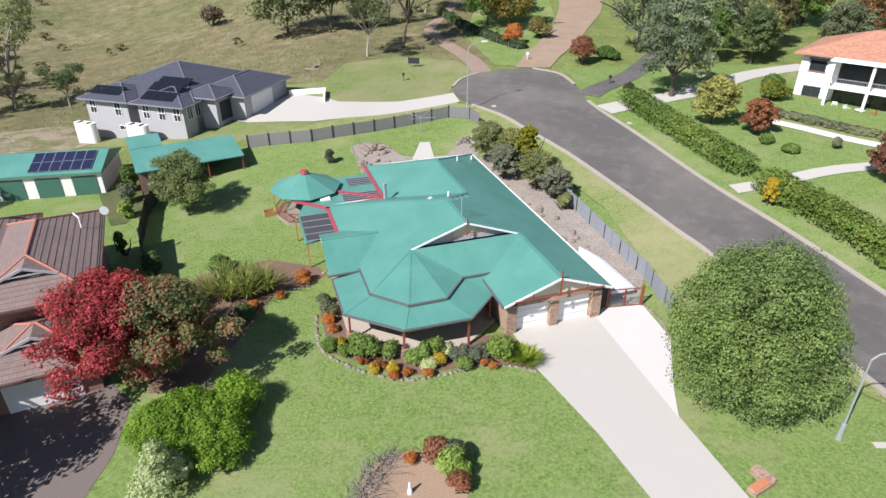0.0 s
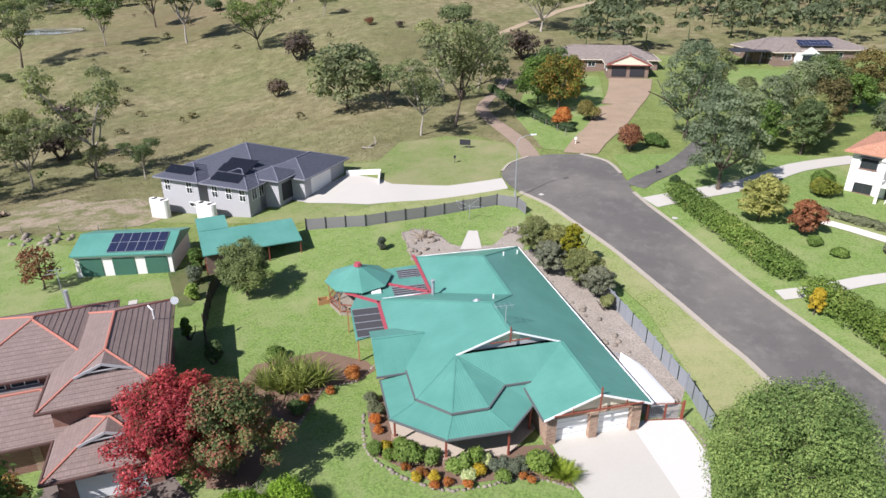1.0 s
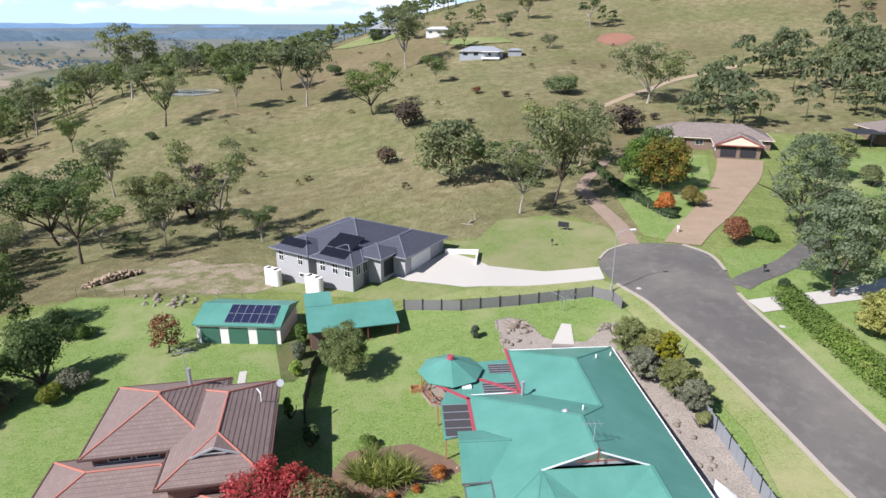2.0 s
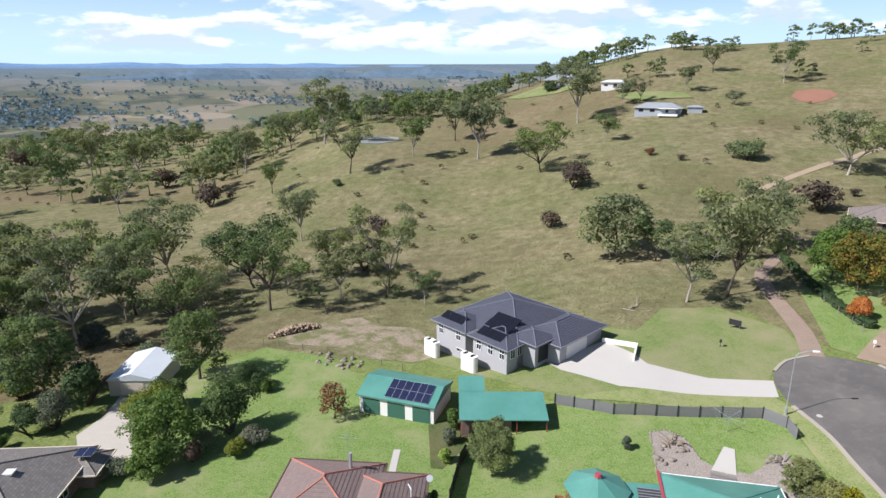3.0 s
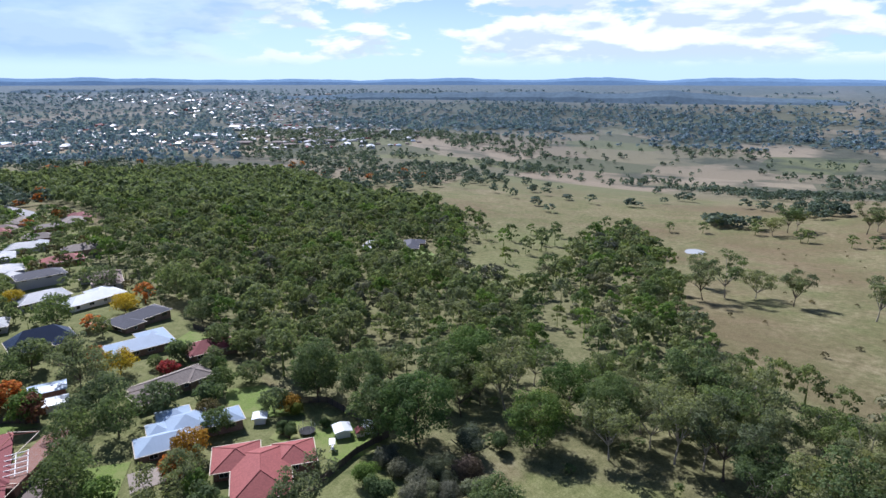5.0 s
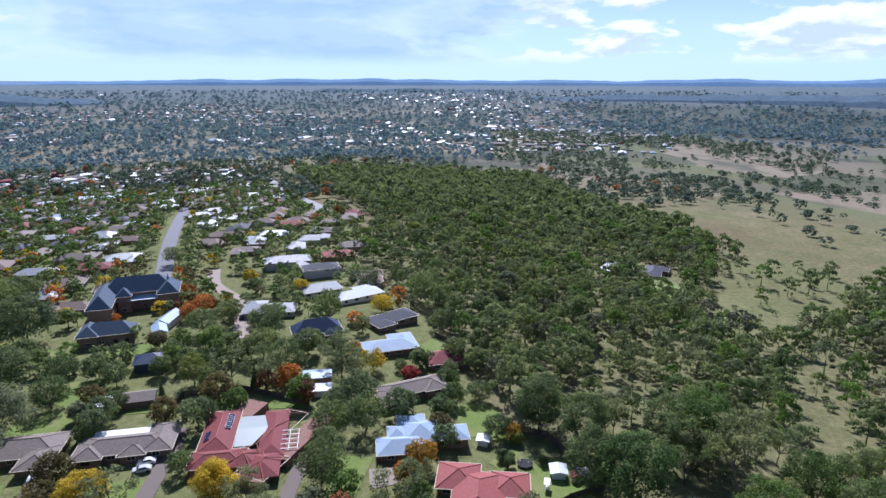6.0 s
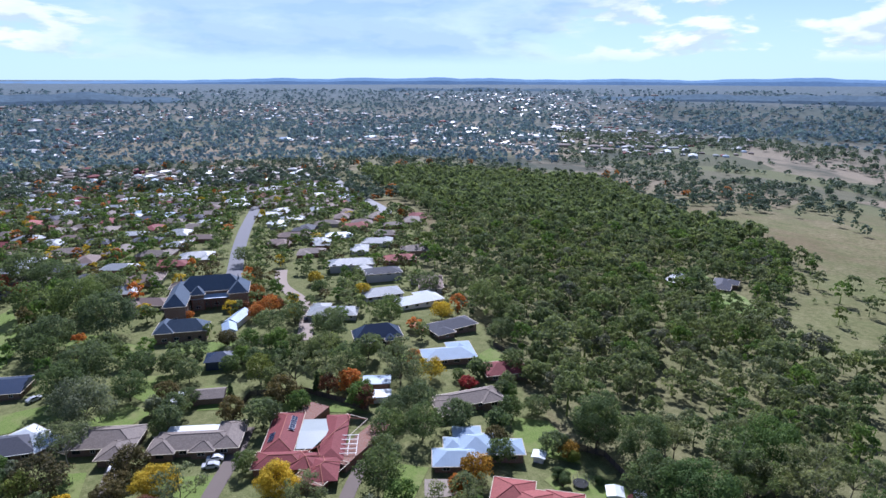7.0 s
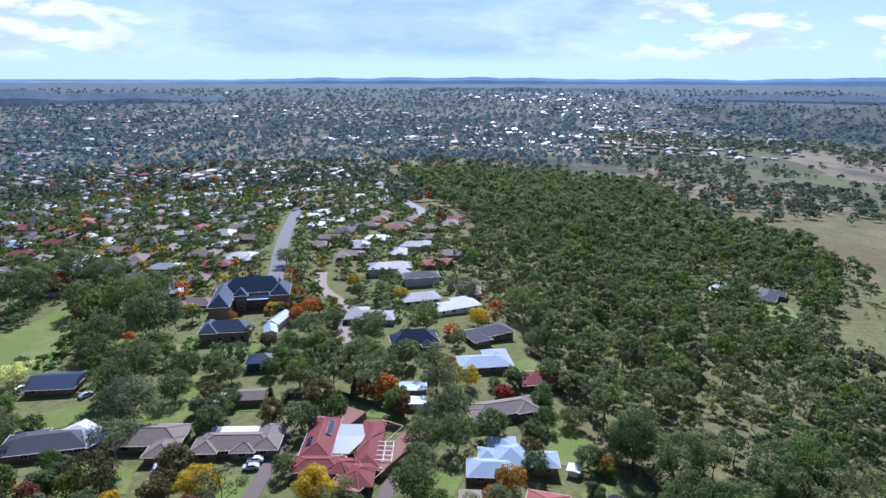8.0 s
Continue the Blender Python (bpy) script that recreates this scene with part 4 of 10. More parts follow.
def land_material():
    m = Nodes("paddock_grass", 0.95, 0.0, 0.1)
    w = m.place()
    at = m.t.nodes.new("ShaderNodeAttribute")
    at.attribute_name = "land_cover"
    s = m.add("ShaderNodeSeparateColor")
    m.link(at.outputs["Color"], s.inputs[0])
    fine, tuft, slow, wide = m.noise(w, 2.2, 6.0, 0.75), m.noise(w, 0.3, 8.0, 0.75), m.noise(w, 0.035, 5.0), m.noise(w, 0.009, 4.0)
    dry = m.ramp(tuft, [(0.3, (0.125, 0.105, 0.055)), (0.5, (0.24, 0.205, 0.115)), (0.72, (0.4, 0.345, 0.22))])
    olive = m.ramp(tuft, [(0.3, (0.1, 0.115, 0.045)), (0.7, (0.22, 0.225, 0.1))])
    col = m.mix(m.ramp(slow, [(0.36, (0.1, 0.1, 0.1)), (0.62, (0.9, 0.9, 0.9))]), dry, olive)
    col = m.mix(m.ramp(wide, [(0.47, (0, 0, 0)), (0.66, (0.6, 0.6, 0.6))]), col, (0.18, 0.125, 0.078))
    vor = m.add("ShaderNodeTexVoronoi", Scale=0.0042, Randomness=0.9)
    m.link(w, vor.inputs["Vector"])
    v = m.add("ShaderNodeSeparateColor")
    m.link(vor.outputs["Color"], v.inputs[0])
    fields = m.ramp(v.outputs[0], [(0.0, (0.12, 0.13, 0.075)), (0.2, (0.36, 0.3, 0.225)), (0.4, (0.26, 0.225, 0.155)), (0.55, (0.15, 0.17, 0.085)), (0.7, (0.34, 0.285, 0.215)), (0.85, (0.12, 0.13, 0.08)), (1.0, (0.3, 0.25, 0.185))])
    deep = m.noise(w, 0.0035, 4.0)
    fields = m.mix(m.ramp(deep, [(0.54, (0, 0, 0)), (0.64, (0.85, 0.85, 0.85))]), fields, m.ramp(slow, [(0.3, (0.04, 0.055, 0.045)), (0.7, (0.085, 0.1, 0.075))]))
    # far ground fades to blue-grey with distance: haze put into the colour
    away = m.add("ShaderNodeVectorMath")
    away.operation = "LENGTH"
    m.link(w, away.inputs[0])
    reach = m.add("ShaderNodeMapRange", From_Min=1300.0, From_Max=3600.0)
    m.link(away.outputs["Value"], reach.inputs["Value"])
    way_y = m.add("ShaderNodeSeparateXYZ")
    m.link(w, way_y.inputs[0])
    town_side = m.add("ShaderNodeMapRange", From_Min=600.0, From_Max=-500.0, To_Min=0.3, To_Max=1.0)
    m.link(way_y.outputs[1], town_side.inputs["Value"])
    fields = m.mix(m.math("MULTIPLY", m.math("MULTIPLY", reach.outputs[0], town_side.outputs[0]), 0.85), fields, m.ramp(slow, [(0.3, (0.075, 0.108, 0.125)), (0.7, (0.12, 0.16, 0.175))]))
    # the outermost ground fades further, to a paler haze blue
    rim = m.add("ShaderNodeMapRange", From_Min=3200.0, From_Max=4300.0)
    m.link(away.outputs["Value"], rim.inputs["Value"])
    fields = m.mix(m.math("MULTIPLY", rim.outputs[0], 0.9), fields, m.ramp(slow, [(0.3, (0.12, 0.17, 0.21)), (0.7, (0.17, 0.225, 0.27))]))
    belt = m.t.nodes.new("ShaderNodeAttribute")
    belt.attribute_name = "far_belt"
    fields = m.mix(m.math("MULTIPLY", belt.outputs["Fac"], 0.85), fields, m.ramp(slow, [(0.3, (0.05, 0.068, 0.06)), (0.7, (0.085, 0.105, 0.09))]))
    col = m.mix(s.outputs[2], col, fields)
    litter = m.ramp(tuft, [(0.3, (0.095, 0.105, 0.048)), (0.5, (0.18, 0.182, 0.085)), (0.75, (0.28, 0.265, 0.15))])
    col = m.mix(m.math("MULTIPLY", s.outputs[1], 0.7), col, litter)
    green = m.ramp(tuft, [(0.3, (0.15, 0.21, 0.055)), (0.7, (0.24, 0.3, 0.09))])
    col = m.mix(m.math("MULTIPLY", s.outputs[0], 0.8), col, green)
    col = m.mix(m.ramp(fine, [(0.35, (0.9, 0.9, 0.9)), (0.62, (0, 0, 0))]), col, m.mix(1.0, col, (0.55, 0.55, 0.5), "MULTIPLY"))
    m.bump(m.math("ADD", fine, m.math("MULTIPLY", tuft, 3.0)), 0.9, 0.12)
    return m.colour(col)


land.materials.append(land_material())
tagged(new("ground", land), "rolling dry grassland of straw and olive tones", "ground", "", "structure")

# lawns
drape("lawn", [(34, -30), (-30, -24), (-60, 5), (-66, 30), (-74, 46), (-71, 66), (-60, 67), (-46, 63), (-30, 65), (-23, 68), (0.8, 74.2), (3.4, 73.2), (14.5, 50), (17, 36), (25.2, 26), (33, 5)], LAWN, 0.055, 2.5, "bright green mown lawn round the house", "lawn")
drape("street_verge", [(3.4, 73.4), (14.5, 50.2), (17, 36), (25.2, 26.2), (25.3, 28), (21.2, 42.5), (16.8, 52), (8.2, 71.8), (3.6, 77), (0.5, 80), (-10, 77), (-22.5, 69), (0.8, 74.6)], VERGE, 0.085, 2.0, "sunlit grass verge between fence and kerb", "verge")
drape("lawn", [(-44, 73), (-33, 71.5), (-22, 69.5), (-9, 77.3), (0.8, 81), (1.2, 86), (5.4, 92.6), (2, 101), (-8, 107), (-16, 103), (-18, 92), (-24, 92), (-44, 86)], ROUGH_LAWN, 0.04, 2.5, "new green lawn round the grey house", "lawn")
drape("lawn", [(18.2, 75), (19.2, 71.4), (21.6, 65), (25.5, 53.6), (28.8, 45.3), (31.8, 36.7), (34.6, 26), (37, 10), (95, 10), (95, 62), (74, 90), (30, 92), (18, 91), (17.8, 82)], LAWN, 0.05, 2.5, "terraced green lawns across the street", "lawn")
drape("lawn", [(8, 96), (14, 92.5), (18, 103), (22, 128), (24, 150), (8, 152), (4, 118)], LAWN, 0.06, 3.0, "green lawn beside the gravel drive", "lawn")
drape("lawn", [(40, 118), (58, 112), (82, 120), (80, 152), (52, 158), (42, 140)], LAWN, 0.08, 3.0, "green lawn before the brick house", "lawn")
drape("dirt_patch", [(-74, 70), (-68, 68.6), (-60, 71), (-53, 69.4), (-46, 71.5), (-43, 76), (-47, 80), (-54, 84), (-60, 82), (-66, 85), (-70, 80), (-76, 77)], WORN_EARTH, 0.05, 2.5, "trodden pale earth beside the wood pile", "earth")

# the street: carriageway, turning circle, kerbs, drives
KERB_WEST = [(8.9, 92.7), (5.4, 92.2), (2.6, 89.6), (1.4, 86), (1.7, 82.2), (3.7, 77.3), (7.2, 72.3), (9.4, 67.9), (13.2, 60.8), (16.8, 53), (19.6, 46.4), (21.5, 42), (25.0, 30), (28, 14)]
KERB_EAST = [(13.2, 91.9), (16.4, 87.9), (17.5, 82.2), (17.9, 75.4), (19, 71.5), (21.4, 65), (25.3, 53.6), (28.6, 45.3), (31.6, 36.7), (34.4, 26), (36.6, 14)]
west, east = smooth_line(KERB_WEST, 1.5), smooth_line(KERB_EAST, 1.5)
drape("road", [tuple(p) for p in west] + [tuple(p) for p in east[::-1]], ASPHALT, 0.1, 1.5, "dark grey asphalt street widening to a turning circle", "road")


def kerb(pts):
    ribbon("kerb", pts, 0.42, KERB, 0.2, 1.0, "pale rolled concrete kerb", "kerb", thick=0.2)


kerb(KERB_WEST[5:])
kerb(KERB_WEST[1:4])
kerb(KERB_EAST[:3])
kerb(KERB_EAST[3:])
drape("driveway", [(4.5, 33.8), (5.8, 29.6), (8.4, 24.2), (10.2, 19.5), (12.5, 8), (17.5, 8), (14.7, 20), (13.2, 25.3), (10.6, 35.9)], CONCRETE, 0.07, 2.0, "wide pale concrete driveway", "driveway")
drape("driveway", [(10.5, 35.5), (13.1, 25.4), (13.6, 27.8), (15.0, 32.8), (14.2, 36.8), (11.4, 36.3)], plain("new_concrete", (0.55, 0.525, 0.49), 0.85, grain=2.5, stain=0.5, var=0.04), 0.074, 2.0, "newer whiter concrete beside the driveway", "driveway")
drape("driveway", [(-28.2, 78.6), (-24.6, 76.3), (-16, 74.3), (-8, 76.0), (2.2, 79.0), (1.4, 83.2), (-6, 81.2), (-14, 81.8), (-16.5, 84.2), (-21.5, 87), (-24, 82.6)], CONCRETE, 0.09, 2.0, "pale concrete drive of the grey house", "driveway")
ribbon("gravel_track", [(5.8, 92.2), (4.6, 100), (2.2, 108), (-1, 118), (-2.5, 127), (0, 138), (3, 152)], (2.8, 2.2), plain("earth_track", (0.3, 0.225, 0.17), 0.95, grain=1.5, stain=0.4, var=0.3), 0.1, 3.0, "pale dirt track up the hill", "track")
ribbon("gravel_drive", [(13.2, 92.4), (15.5, 99), (19.5, 108), (23.5, 120), (27.5, 132), (30.5, 146)], (5.2, 9.5), GRAVEL, 0.11, 2.5, "red gravel drive to the brick house", "driveway")
ribbon("side_drive", [(18.3, 77.6), (20.2, 80.2), (26, 86.5), (33, 98)], 3.0, ASPHALT, 0.11, 2.5, "dark asphalt side drive", "driveway")
ribbon("side_drive", [(19.2, 72.4), (21.6, 73.5), (26, 75.5), (33, 79), (42, 86), (52, 90)], 3.0, CONCRETE, 0.12, 2.5, "pale concrete side drive under trees", "driveway")
ribbon("footpath", [(26.9, 52.6), (31, 53.5), (38, 55.5), (47, 56)], 1.6, CONCRETE, 0.12, 1.5, "concrete path through the hedge", "path")
ribbon("garden_path", [(36.6, 68.0), (39.2, 65.7), (41.9, 62.9), (45.1, 60.2), (52, 55.6)], 1.5, plain("white_pebble", (0.7, 0.64, 0.56), 0.9), 0.13, 1.5, "white pebble garden path", "path")
drape("driveway", [(-17.4, 18), (-17.2, 23), (-18, 27), (-21.2, 29.6), (-27.5, 28.2), (-30, 14), (-22, 8)], DARK_DRIVE, 0.07, 2.0, "dark paved drive with fallen leaves", "driveway")
drape("driveway", [(-72.2, 35.5), (-67.6, 33.0), (-60.8, 31.4), (-60.6, 35), (-65.7, 38.6), (-69.6, 41.6), (-73.4, 44.6), (-77, 44.6), (-73.6, 40)], PALE_YARD, 0.08, 2.0, "pale concrete yard by the white shed", "driveway")
ribbon("stepping_path", [(-35.4, 51.2), (-32.5, 45.2)], 0.8, CONCRETE, 0.09, 1.0, "narrow concrete path in the lawn", "path")
ribbon("dirt_track", [(-14, 170), (-6, 193), (0.4, 206), (10.2, 223.5), (16.5, 232), (25.4, 245.7), (52, 268)], (2.0, 3.4), plain("tan_track", (0.36, 0.28, 0.19), 0.95, grain=2, stain=0.3, var=0.2), 0.12, 3.0, "sandy farm track across the hillside", "track")
drape("eroded_bank", [(-5, 320), (-3, 330), (3, 334), (10, 331), (13, 323), (9, 314), (4, 309), (-1, 313)], plain("red_earth", (0.3, 0.15, 0.1), 0.95, grain=1, stain=0.15, var=0.3), 0.15, 3.0, "bank of bare reddish earth on the hillside", "earth bank")
# house beds
drape("garden_bed", [(-8.6, 35.5), (-7.2, 31.2), (-2.4, 28.8), (2.7, 30.2), (5.7, 29.5), (5.2, 31.6), (4.4, 33.2), (0.5, 32.6), (-2.3, 31.4), (-6, 33), (-7.6, 38)], MULCH, 0.08, 1.0, "mulched garden bed before the verandah", "garden bed")
drape("garden_bed", [(-8.9, 40.8), (-10, 39.4), (-12.4, 38.3), (-13.2, 34), (-14.5, 28), (-17.3, 27.6), (-19.8, 34), (-19, 41), (-14, 43.2), (-9.8, 41.9)], MULCH, 0.085, 1.0, "mulched border under the red tree", "garden bed")
drape("garden_bed", [(-1.4 + 2.7 * math.cos(k * 0.42), 20.6 + 2.5 * math.sin(k * 0.42)) for k in range(15)], DIRT, 0.09, 0.8, "round sandy garden bed on the lawn", "garden bed")
drape("gravel_bed", [(-10.3, 65.8), (-8.9, 66.9), (-6.7, 66.3), (-5.6, 65.2), (-4.6, 63.4), (-3.0, 62.7), (0.3, 62.9), (1.4, 64.7), (3.4, 67.6), (4.2, 64.3), (3.4, 60.8), (-3.6, 59.0), (-7.4, 57.8), (-8.4, 60.2)], PALE_GRAVEL, 0.09, 1.5, "stony terrace behind the house", "gravel bed")
drape("gravel_bed", [(11.7, 36.6), (13.8, 36.6), (15.3, 40), (10.8, 53), (6.5, 62), (3.4, 61.4), (8, 47)], PALE_GRAVEL, 0.09, 1.5, "stony strip along the side fence", "gravel bed")
drape("garden_bed", [(-32, 62), (-35, 57.5), (-30.2, 50), (-29, 50.5), (-28.5, 60)], YARD, 0.09, 1.0, "planted border along the fence", "garden bed")
# water
POND = [(-187 - 0.58 * 17 * math.cos(a) + 0.81 * 12.5 * math.sin(a) * (1 + 0.2 * math.sin(2 * a)), 259 + 0.81 * 17 * math.cos(a) + 0.58 * 12.5 * math.sin(a) * (1 + 0.2 * math.sin(2 * a))) for a in [k * math.pi / 16 for k in range(32)]]
POND_Z = 6.75
tagged(part("pond", Geo().face(*[(px, py, POND_Z) for px, py in POND]), WATER), "still grey farm pond on the hillside", "pond", "", "structure")
DAM = [(-452 + 9 * math.cos(a), 25 + 7 * math.sin(a)) for a in [k * math.pi / 10 for k in range(20)]]
tagged(part("pond", Geo().face(*[(px, py, -38.85) for px, py in DAM]), WATER), "small muddy farm pond in the paddock", "pond", "", "structure")

# distance


def ridge_line(name, a0, a1, r, base, top, seed, material, label):
    """A long low range at that distance."""
    g, n = Geo(), int((a1 - a0) * 3)
    rows = []
    for i in range(n + 1):
        a = radians(a0 + (a1 - a0) * i / n)
        e = math.sin(math.pi * i / n) ** 0.35
        k = noise.fractal((a * 9 + seed, seed * 1.7, 0), 1.0, 2.0, 5)
        x, y = -math.sin(a), math.cos(a)
        hgt = base + (top - base) * e * (0.72 + 0.28 * k)
        rows.append([(x * (r - 260), y * (r - 260), base - 40), (x * (r - 120), y * (r - 120), base + (hgt - base) * 0.62), (x * r, y * r, hgt), (x * (r + 160), y * (r + 160), base - 40)])
    for p, q in zip(rows, rows[1:]):
        for k in range(3):
            g.face(p[k], q[k], q[k + 1], p[k + 1])
    tagged(part(name, g, material, None, label, True), "", "hills", "", "structure")


# both range colours carry the haze of distance as blue
HAZY_BLUE = plain("hazy_blue_range", (0.17, 0.275, 0.42), 1.0, spec=0.0, grain=0.01, stain=0.002, var=0.12, bump=0)
HAZY_DARK = plain("hazy_dark_range", (0.13, 0.185, 0.235), 1.0, spec=0.0, grain=0.01, stain=0.004, var=0.25, bump=0)
ridge_line("backdrop", 10, 215, 4550, 30, 96, 3.1, HAZY_BLUE, "haze-blue ranges along the horizon")
ridge_line("backdrop", 12, 62, 3900, -40, 62, 7.7, HAZY_DARK, "dark wooded ridge across the valley")
ridge_line("backdrop", 76, 128, 3650, -60, 36, 5.2, HAZY_DARK, "dark wooded ridge across the valley")
ridge_line("backdrop", 118, 160, 4050, -60, 52, 9.4, HAZY_DARK, "dark wooded ridge behind the town")
ridge_line("backdrop", 160, 200, 3500, -60, 70, 2.4, HAZY_DARK, "dark wooded hill behind the town")


# ---- the green-roofed house ----
gh = thing("house", 11.4, 35.0, 0, 18.3, "long brick house with green steel hip roofs and verandah", "house")
S = 0.364
E0 = 2.65
EB = 2.9  # eave of the bay and of the long western slope
GABLE_Y = 6.6
TIP = (-12.21, GABLE_Y)


def gz(p, kind):
    """Roof height over a point of the plan."""
    x, y = p
    if kind == "L":
        return EB + 0.35 * (x + 15.7)
    if kind == "F":
        return EB + 0.46 * (y - 3.95)
    return E0 + S * {"R": -x, "GL": x + 7.9, "AR": 19 - y, "BL": x + 11.2, "BB": 27 - y}[kind]


PLANES = {
    "R": [(0, 0), (0, 27), (-5.6, 21.4), (-5.6, 13.4), (-8.05, 10.957), (-8.05, GABLE_Y), (-4.04, GABLE_Y), (-3.95, 6.53), (-3.95, 0)],
    "GL": [(-3.95, 0), (-3.95, 6.53), (-7.21, 3.95), (-7.9, 3.95), (-7.9, 0)],
    "F": [(-9.3, 3.95), (-7.21, 3.95), (-3.95, 6.53), (-4.04, GABLE_Y), TIP],
    "L": [(-15.7, 3.9), TIP, (-8.05, GABLE_Y), (-8.05, 10.957), (-16.2, 18.79), (-16.2, 7.3), (-15.7, 7.3)],
    "AR": [(-16.2, 18.79), (-8.05, 10.957), (-5.6, 13.4), (-11.2, 19)],
    "BL": [(-11.2, 19), (-5.6, 13.4), (-5.6, 21.4), (-11.2, 27)],
    "BB": [(0, 27), (-5.6, 21.4), (-11.2, 27)],
}


def sheet(points, label="green corrugated steel roof plane", name="roof", thick=0.09):
    """A roof plane with a thickness; points in plan order with heights."""
    area = sum(points[i][0] * points[(i + 1) % len(points)][1] - points[(i + 1) % len(points)][0] * points[i][1] for i in range(len(points)))
    up = points if area > 0 else points[::-1]
    g = Geo().face(*up).face(*[(x, y, z - thick) for x, y, z in up[::-1]])
    for i in range(len(up)):
        (ax, ay, az), (bx, by, bz) = up[i], up[(i + 1) % len(up)]
        g.face((ax, ay, az - thick), (bx, by, bz - thick), (bx, by, bz), (ax, ay, az))
    return part(name, g, GREEN_ROOF, gh, label)


for key, pts in PLANES.items():
    sheet([(x, y, gz((x, y), key)) for x, y in pts])
# the half-octagon bay that ends the long slope
apex = (*TIP, gz(TIP, "L"))
BAY = [(-15.7, 3.9, EB), (-13.7, 1.85, EB), (-11.15, 1.85, EB), (-9.3, 3.95, EB)]
for a, b in zip(BAY, BAY[1:]):
    sheet([a, b, apex], name="bay_roof")
# the low wing on the west side
WING = [(-17.9, 7.2, 2.78), (-15.75, 7.2, 2.82), (-13.56, 10.9, 3.66), (-17.8, 10.9, 3.66)]
sheet(WING)
sheet([(-17.8, 10.9, 3.66), (-13.56, 10.9, 3.66), (-15.6, 13.2, 2.95), (-17.7, 13.2, 2.95)])
# verandah roof: a lower skirt round the bay
SKIRT_IN = [(-15.5, 7.3, 2.76), (-15.5, 4.0, 2.76), (-13.6, 2.05, 2.76), (-11.2, 2.05, 2.76), (-9.3, 4.1, 2.76), (-7.75, 4.1, 2.76)]
SKIRT_OUT = [(-17.7, 7.3, 2.38), (-17.7, 2.85, 2.38), (-14.5, 0.0, 2.38), (-10.1, -0.1, 2.38), (-7.75, 2.1, 2.38), (-7.75, 3.2, 2.5)]
for k in range(5):
    sheet([SKIRT_OUT[k], SKIRT_OUT[k + 1], SKIRT_IN[k + 1], SKIRT_IN[k]], name="verandah_roof", thick=0.05)
CHARCOAL = plain("charcoal_gutter", (0.12, 0.13, 0.13), 0.5)
DARK_RUNS = [((-15.75, 7.3, EB), (-15.75, 3.87, EB))] + [((x0, y0 - 0.05, EB), (x1, y1 - 0.05, EB)) for (x0, y0, _), (x1, y1, _) in zip(BAY, BAY[1:])] + [((-9.3, 3.9, EB), (-7.3, 3.9, EB))]
DARK_RUNS += [(SKIRT_OUT[k], SKIRT_OUT[k + 1]) for k in range(4)] + [((-17.95, 7.15, 2.76), (-15.8, 7.15, 2.8)), ((-7.95, 0, E0), (-7.95, 3.95, E0))]
for a, b in DARK_RUNS:
    part("gutter", Geo().beam((*a[:2], a[2] - 0.05), (*b[:2], b[2] - 0.05), 0.12, 0.13), CHARCOAL, gh, "dark metal gutter")
for a, b in (((0.05, 0), (0.05, 27)), ((0, 27.05), (-11.2, 27.05)), ((-11.25, 27), (-11.25, 19)), ((-11.2, 19.05), (-16.2, 18.95))):
    part("gutter", Geo().beam((*a, E0 - 0.06), (*b, E0 - 0.06), 0.12, 0.14), WHITE, gh, "white metal gutter")
for s in (0, -7.9):
    part("bargeboard", Geo().beam((s, -0.02, E0 - 0.07), (-3.95, -0.02, E0 + 3.95 * S - 0.07), 0.05, 0.15), WHITE, gh, "white bargeboard")
TOP = E0 + 8.05 * S
for x0, z0 in ((TIP[0], apex[2]), (-4.04, E0 + 4.04 * S)):
    part("bargeboard", Geo().beam((x0, GABLE_Y - 0.03, z0 - 0.05), (-8.05, GABLE_Y - 0.03, TOP - 0.05), 0.05, 0.13), WHITE, gh, "white bargeboard")
# ridge caps
for a, b in (((-3.95, 0, E0 + 3.95 * S), (-3.95, 6.53, E0 + 3.95 * S)), ((-8.05, GABLE_Y, TOP), (-8.05, 10.957, TOP)), ((-8.05, 10.957, TOP), (-5.6, 13.4, E0 + 5.6 * S)), ((-5.6, 13.4, E0 + 5.6 * S), (-5.6, 21.4, E0 + 5.6 * S)), ((-5.6, 21.4, E0 + 5.6 * S), (0, 27, E0)), ((-5.6, 21.4, E0 + 5.6 * S), (-11.2, 27, E0)), ((-8.05, 10.957, TOP), (-16.2, 18.79, 2.73)), (WING[3], WING[2])):
    part("ridge_cap", Geo().beam(a, b, 0.28, 0.05), GREEN_ROOF, gh)
for q in BAY:
    part("ridge_cap", Geo().beam(q, apex, 0.16, 0.05), GREEN_ROOF, gh)
for k in (1, 2, 3):
    part("ridge_cap", Geo().beam(SKIRT_OUT[k], SKIRT_IN[k], 0.14, 0.05), GREEN_ROOF, gh)
# gables
# gable boards greyed: the deep shade under the barge is in the colour
GABLE_GREY = plain("shaded_gable_board", (0.42, 0.43, 0.44), 0.7)
part("gable", Geo().face((-12.0, 6.95, 4.06), (-4.2, 6.95, 4.06), (-8.05, 6.95, TOP - 0.12)), GABLE_GREY, gh, "grey boarded gable end")
part("gable_vent", Geo().face((-8.9, 6.92, 4.4), (-7.2, 6.92, 4.4), (-7.2, 6.92, 5.0), (-8.05, 6.92, 5.3), (-8.9, 6.92, 5.0)), CREAM, gh, "cream gable panel")
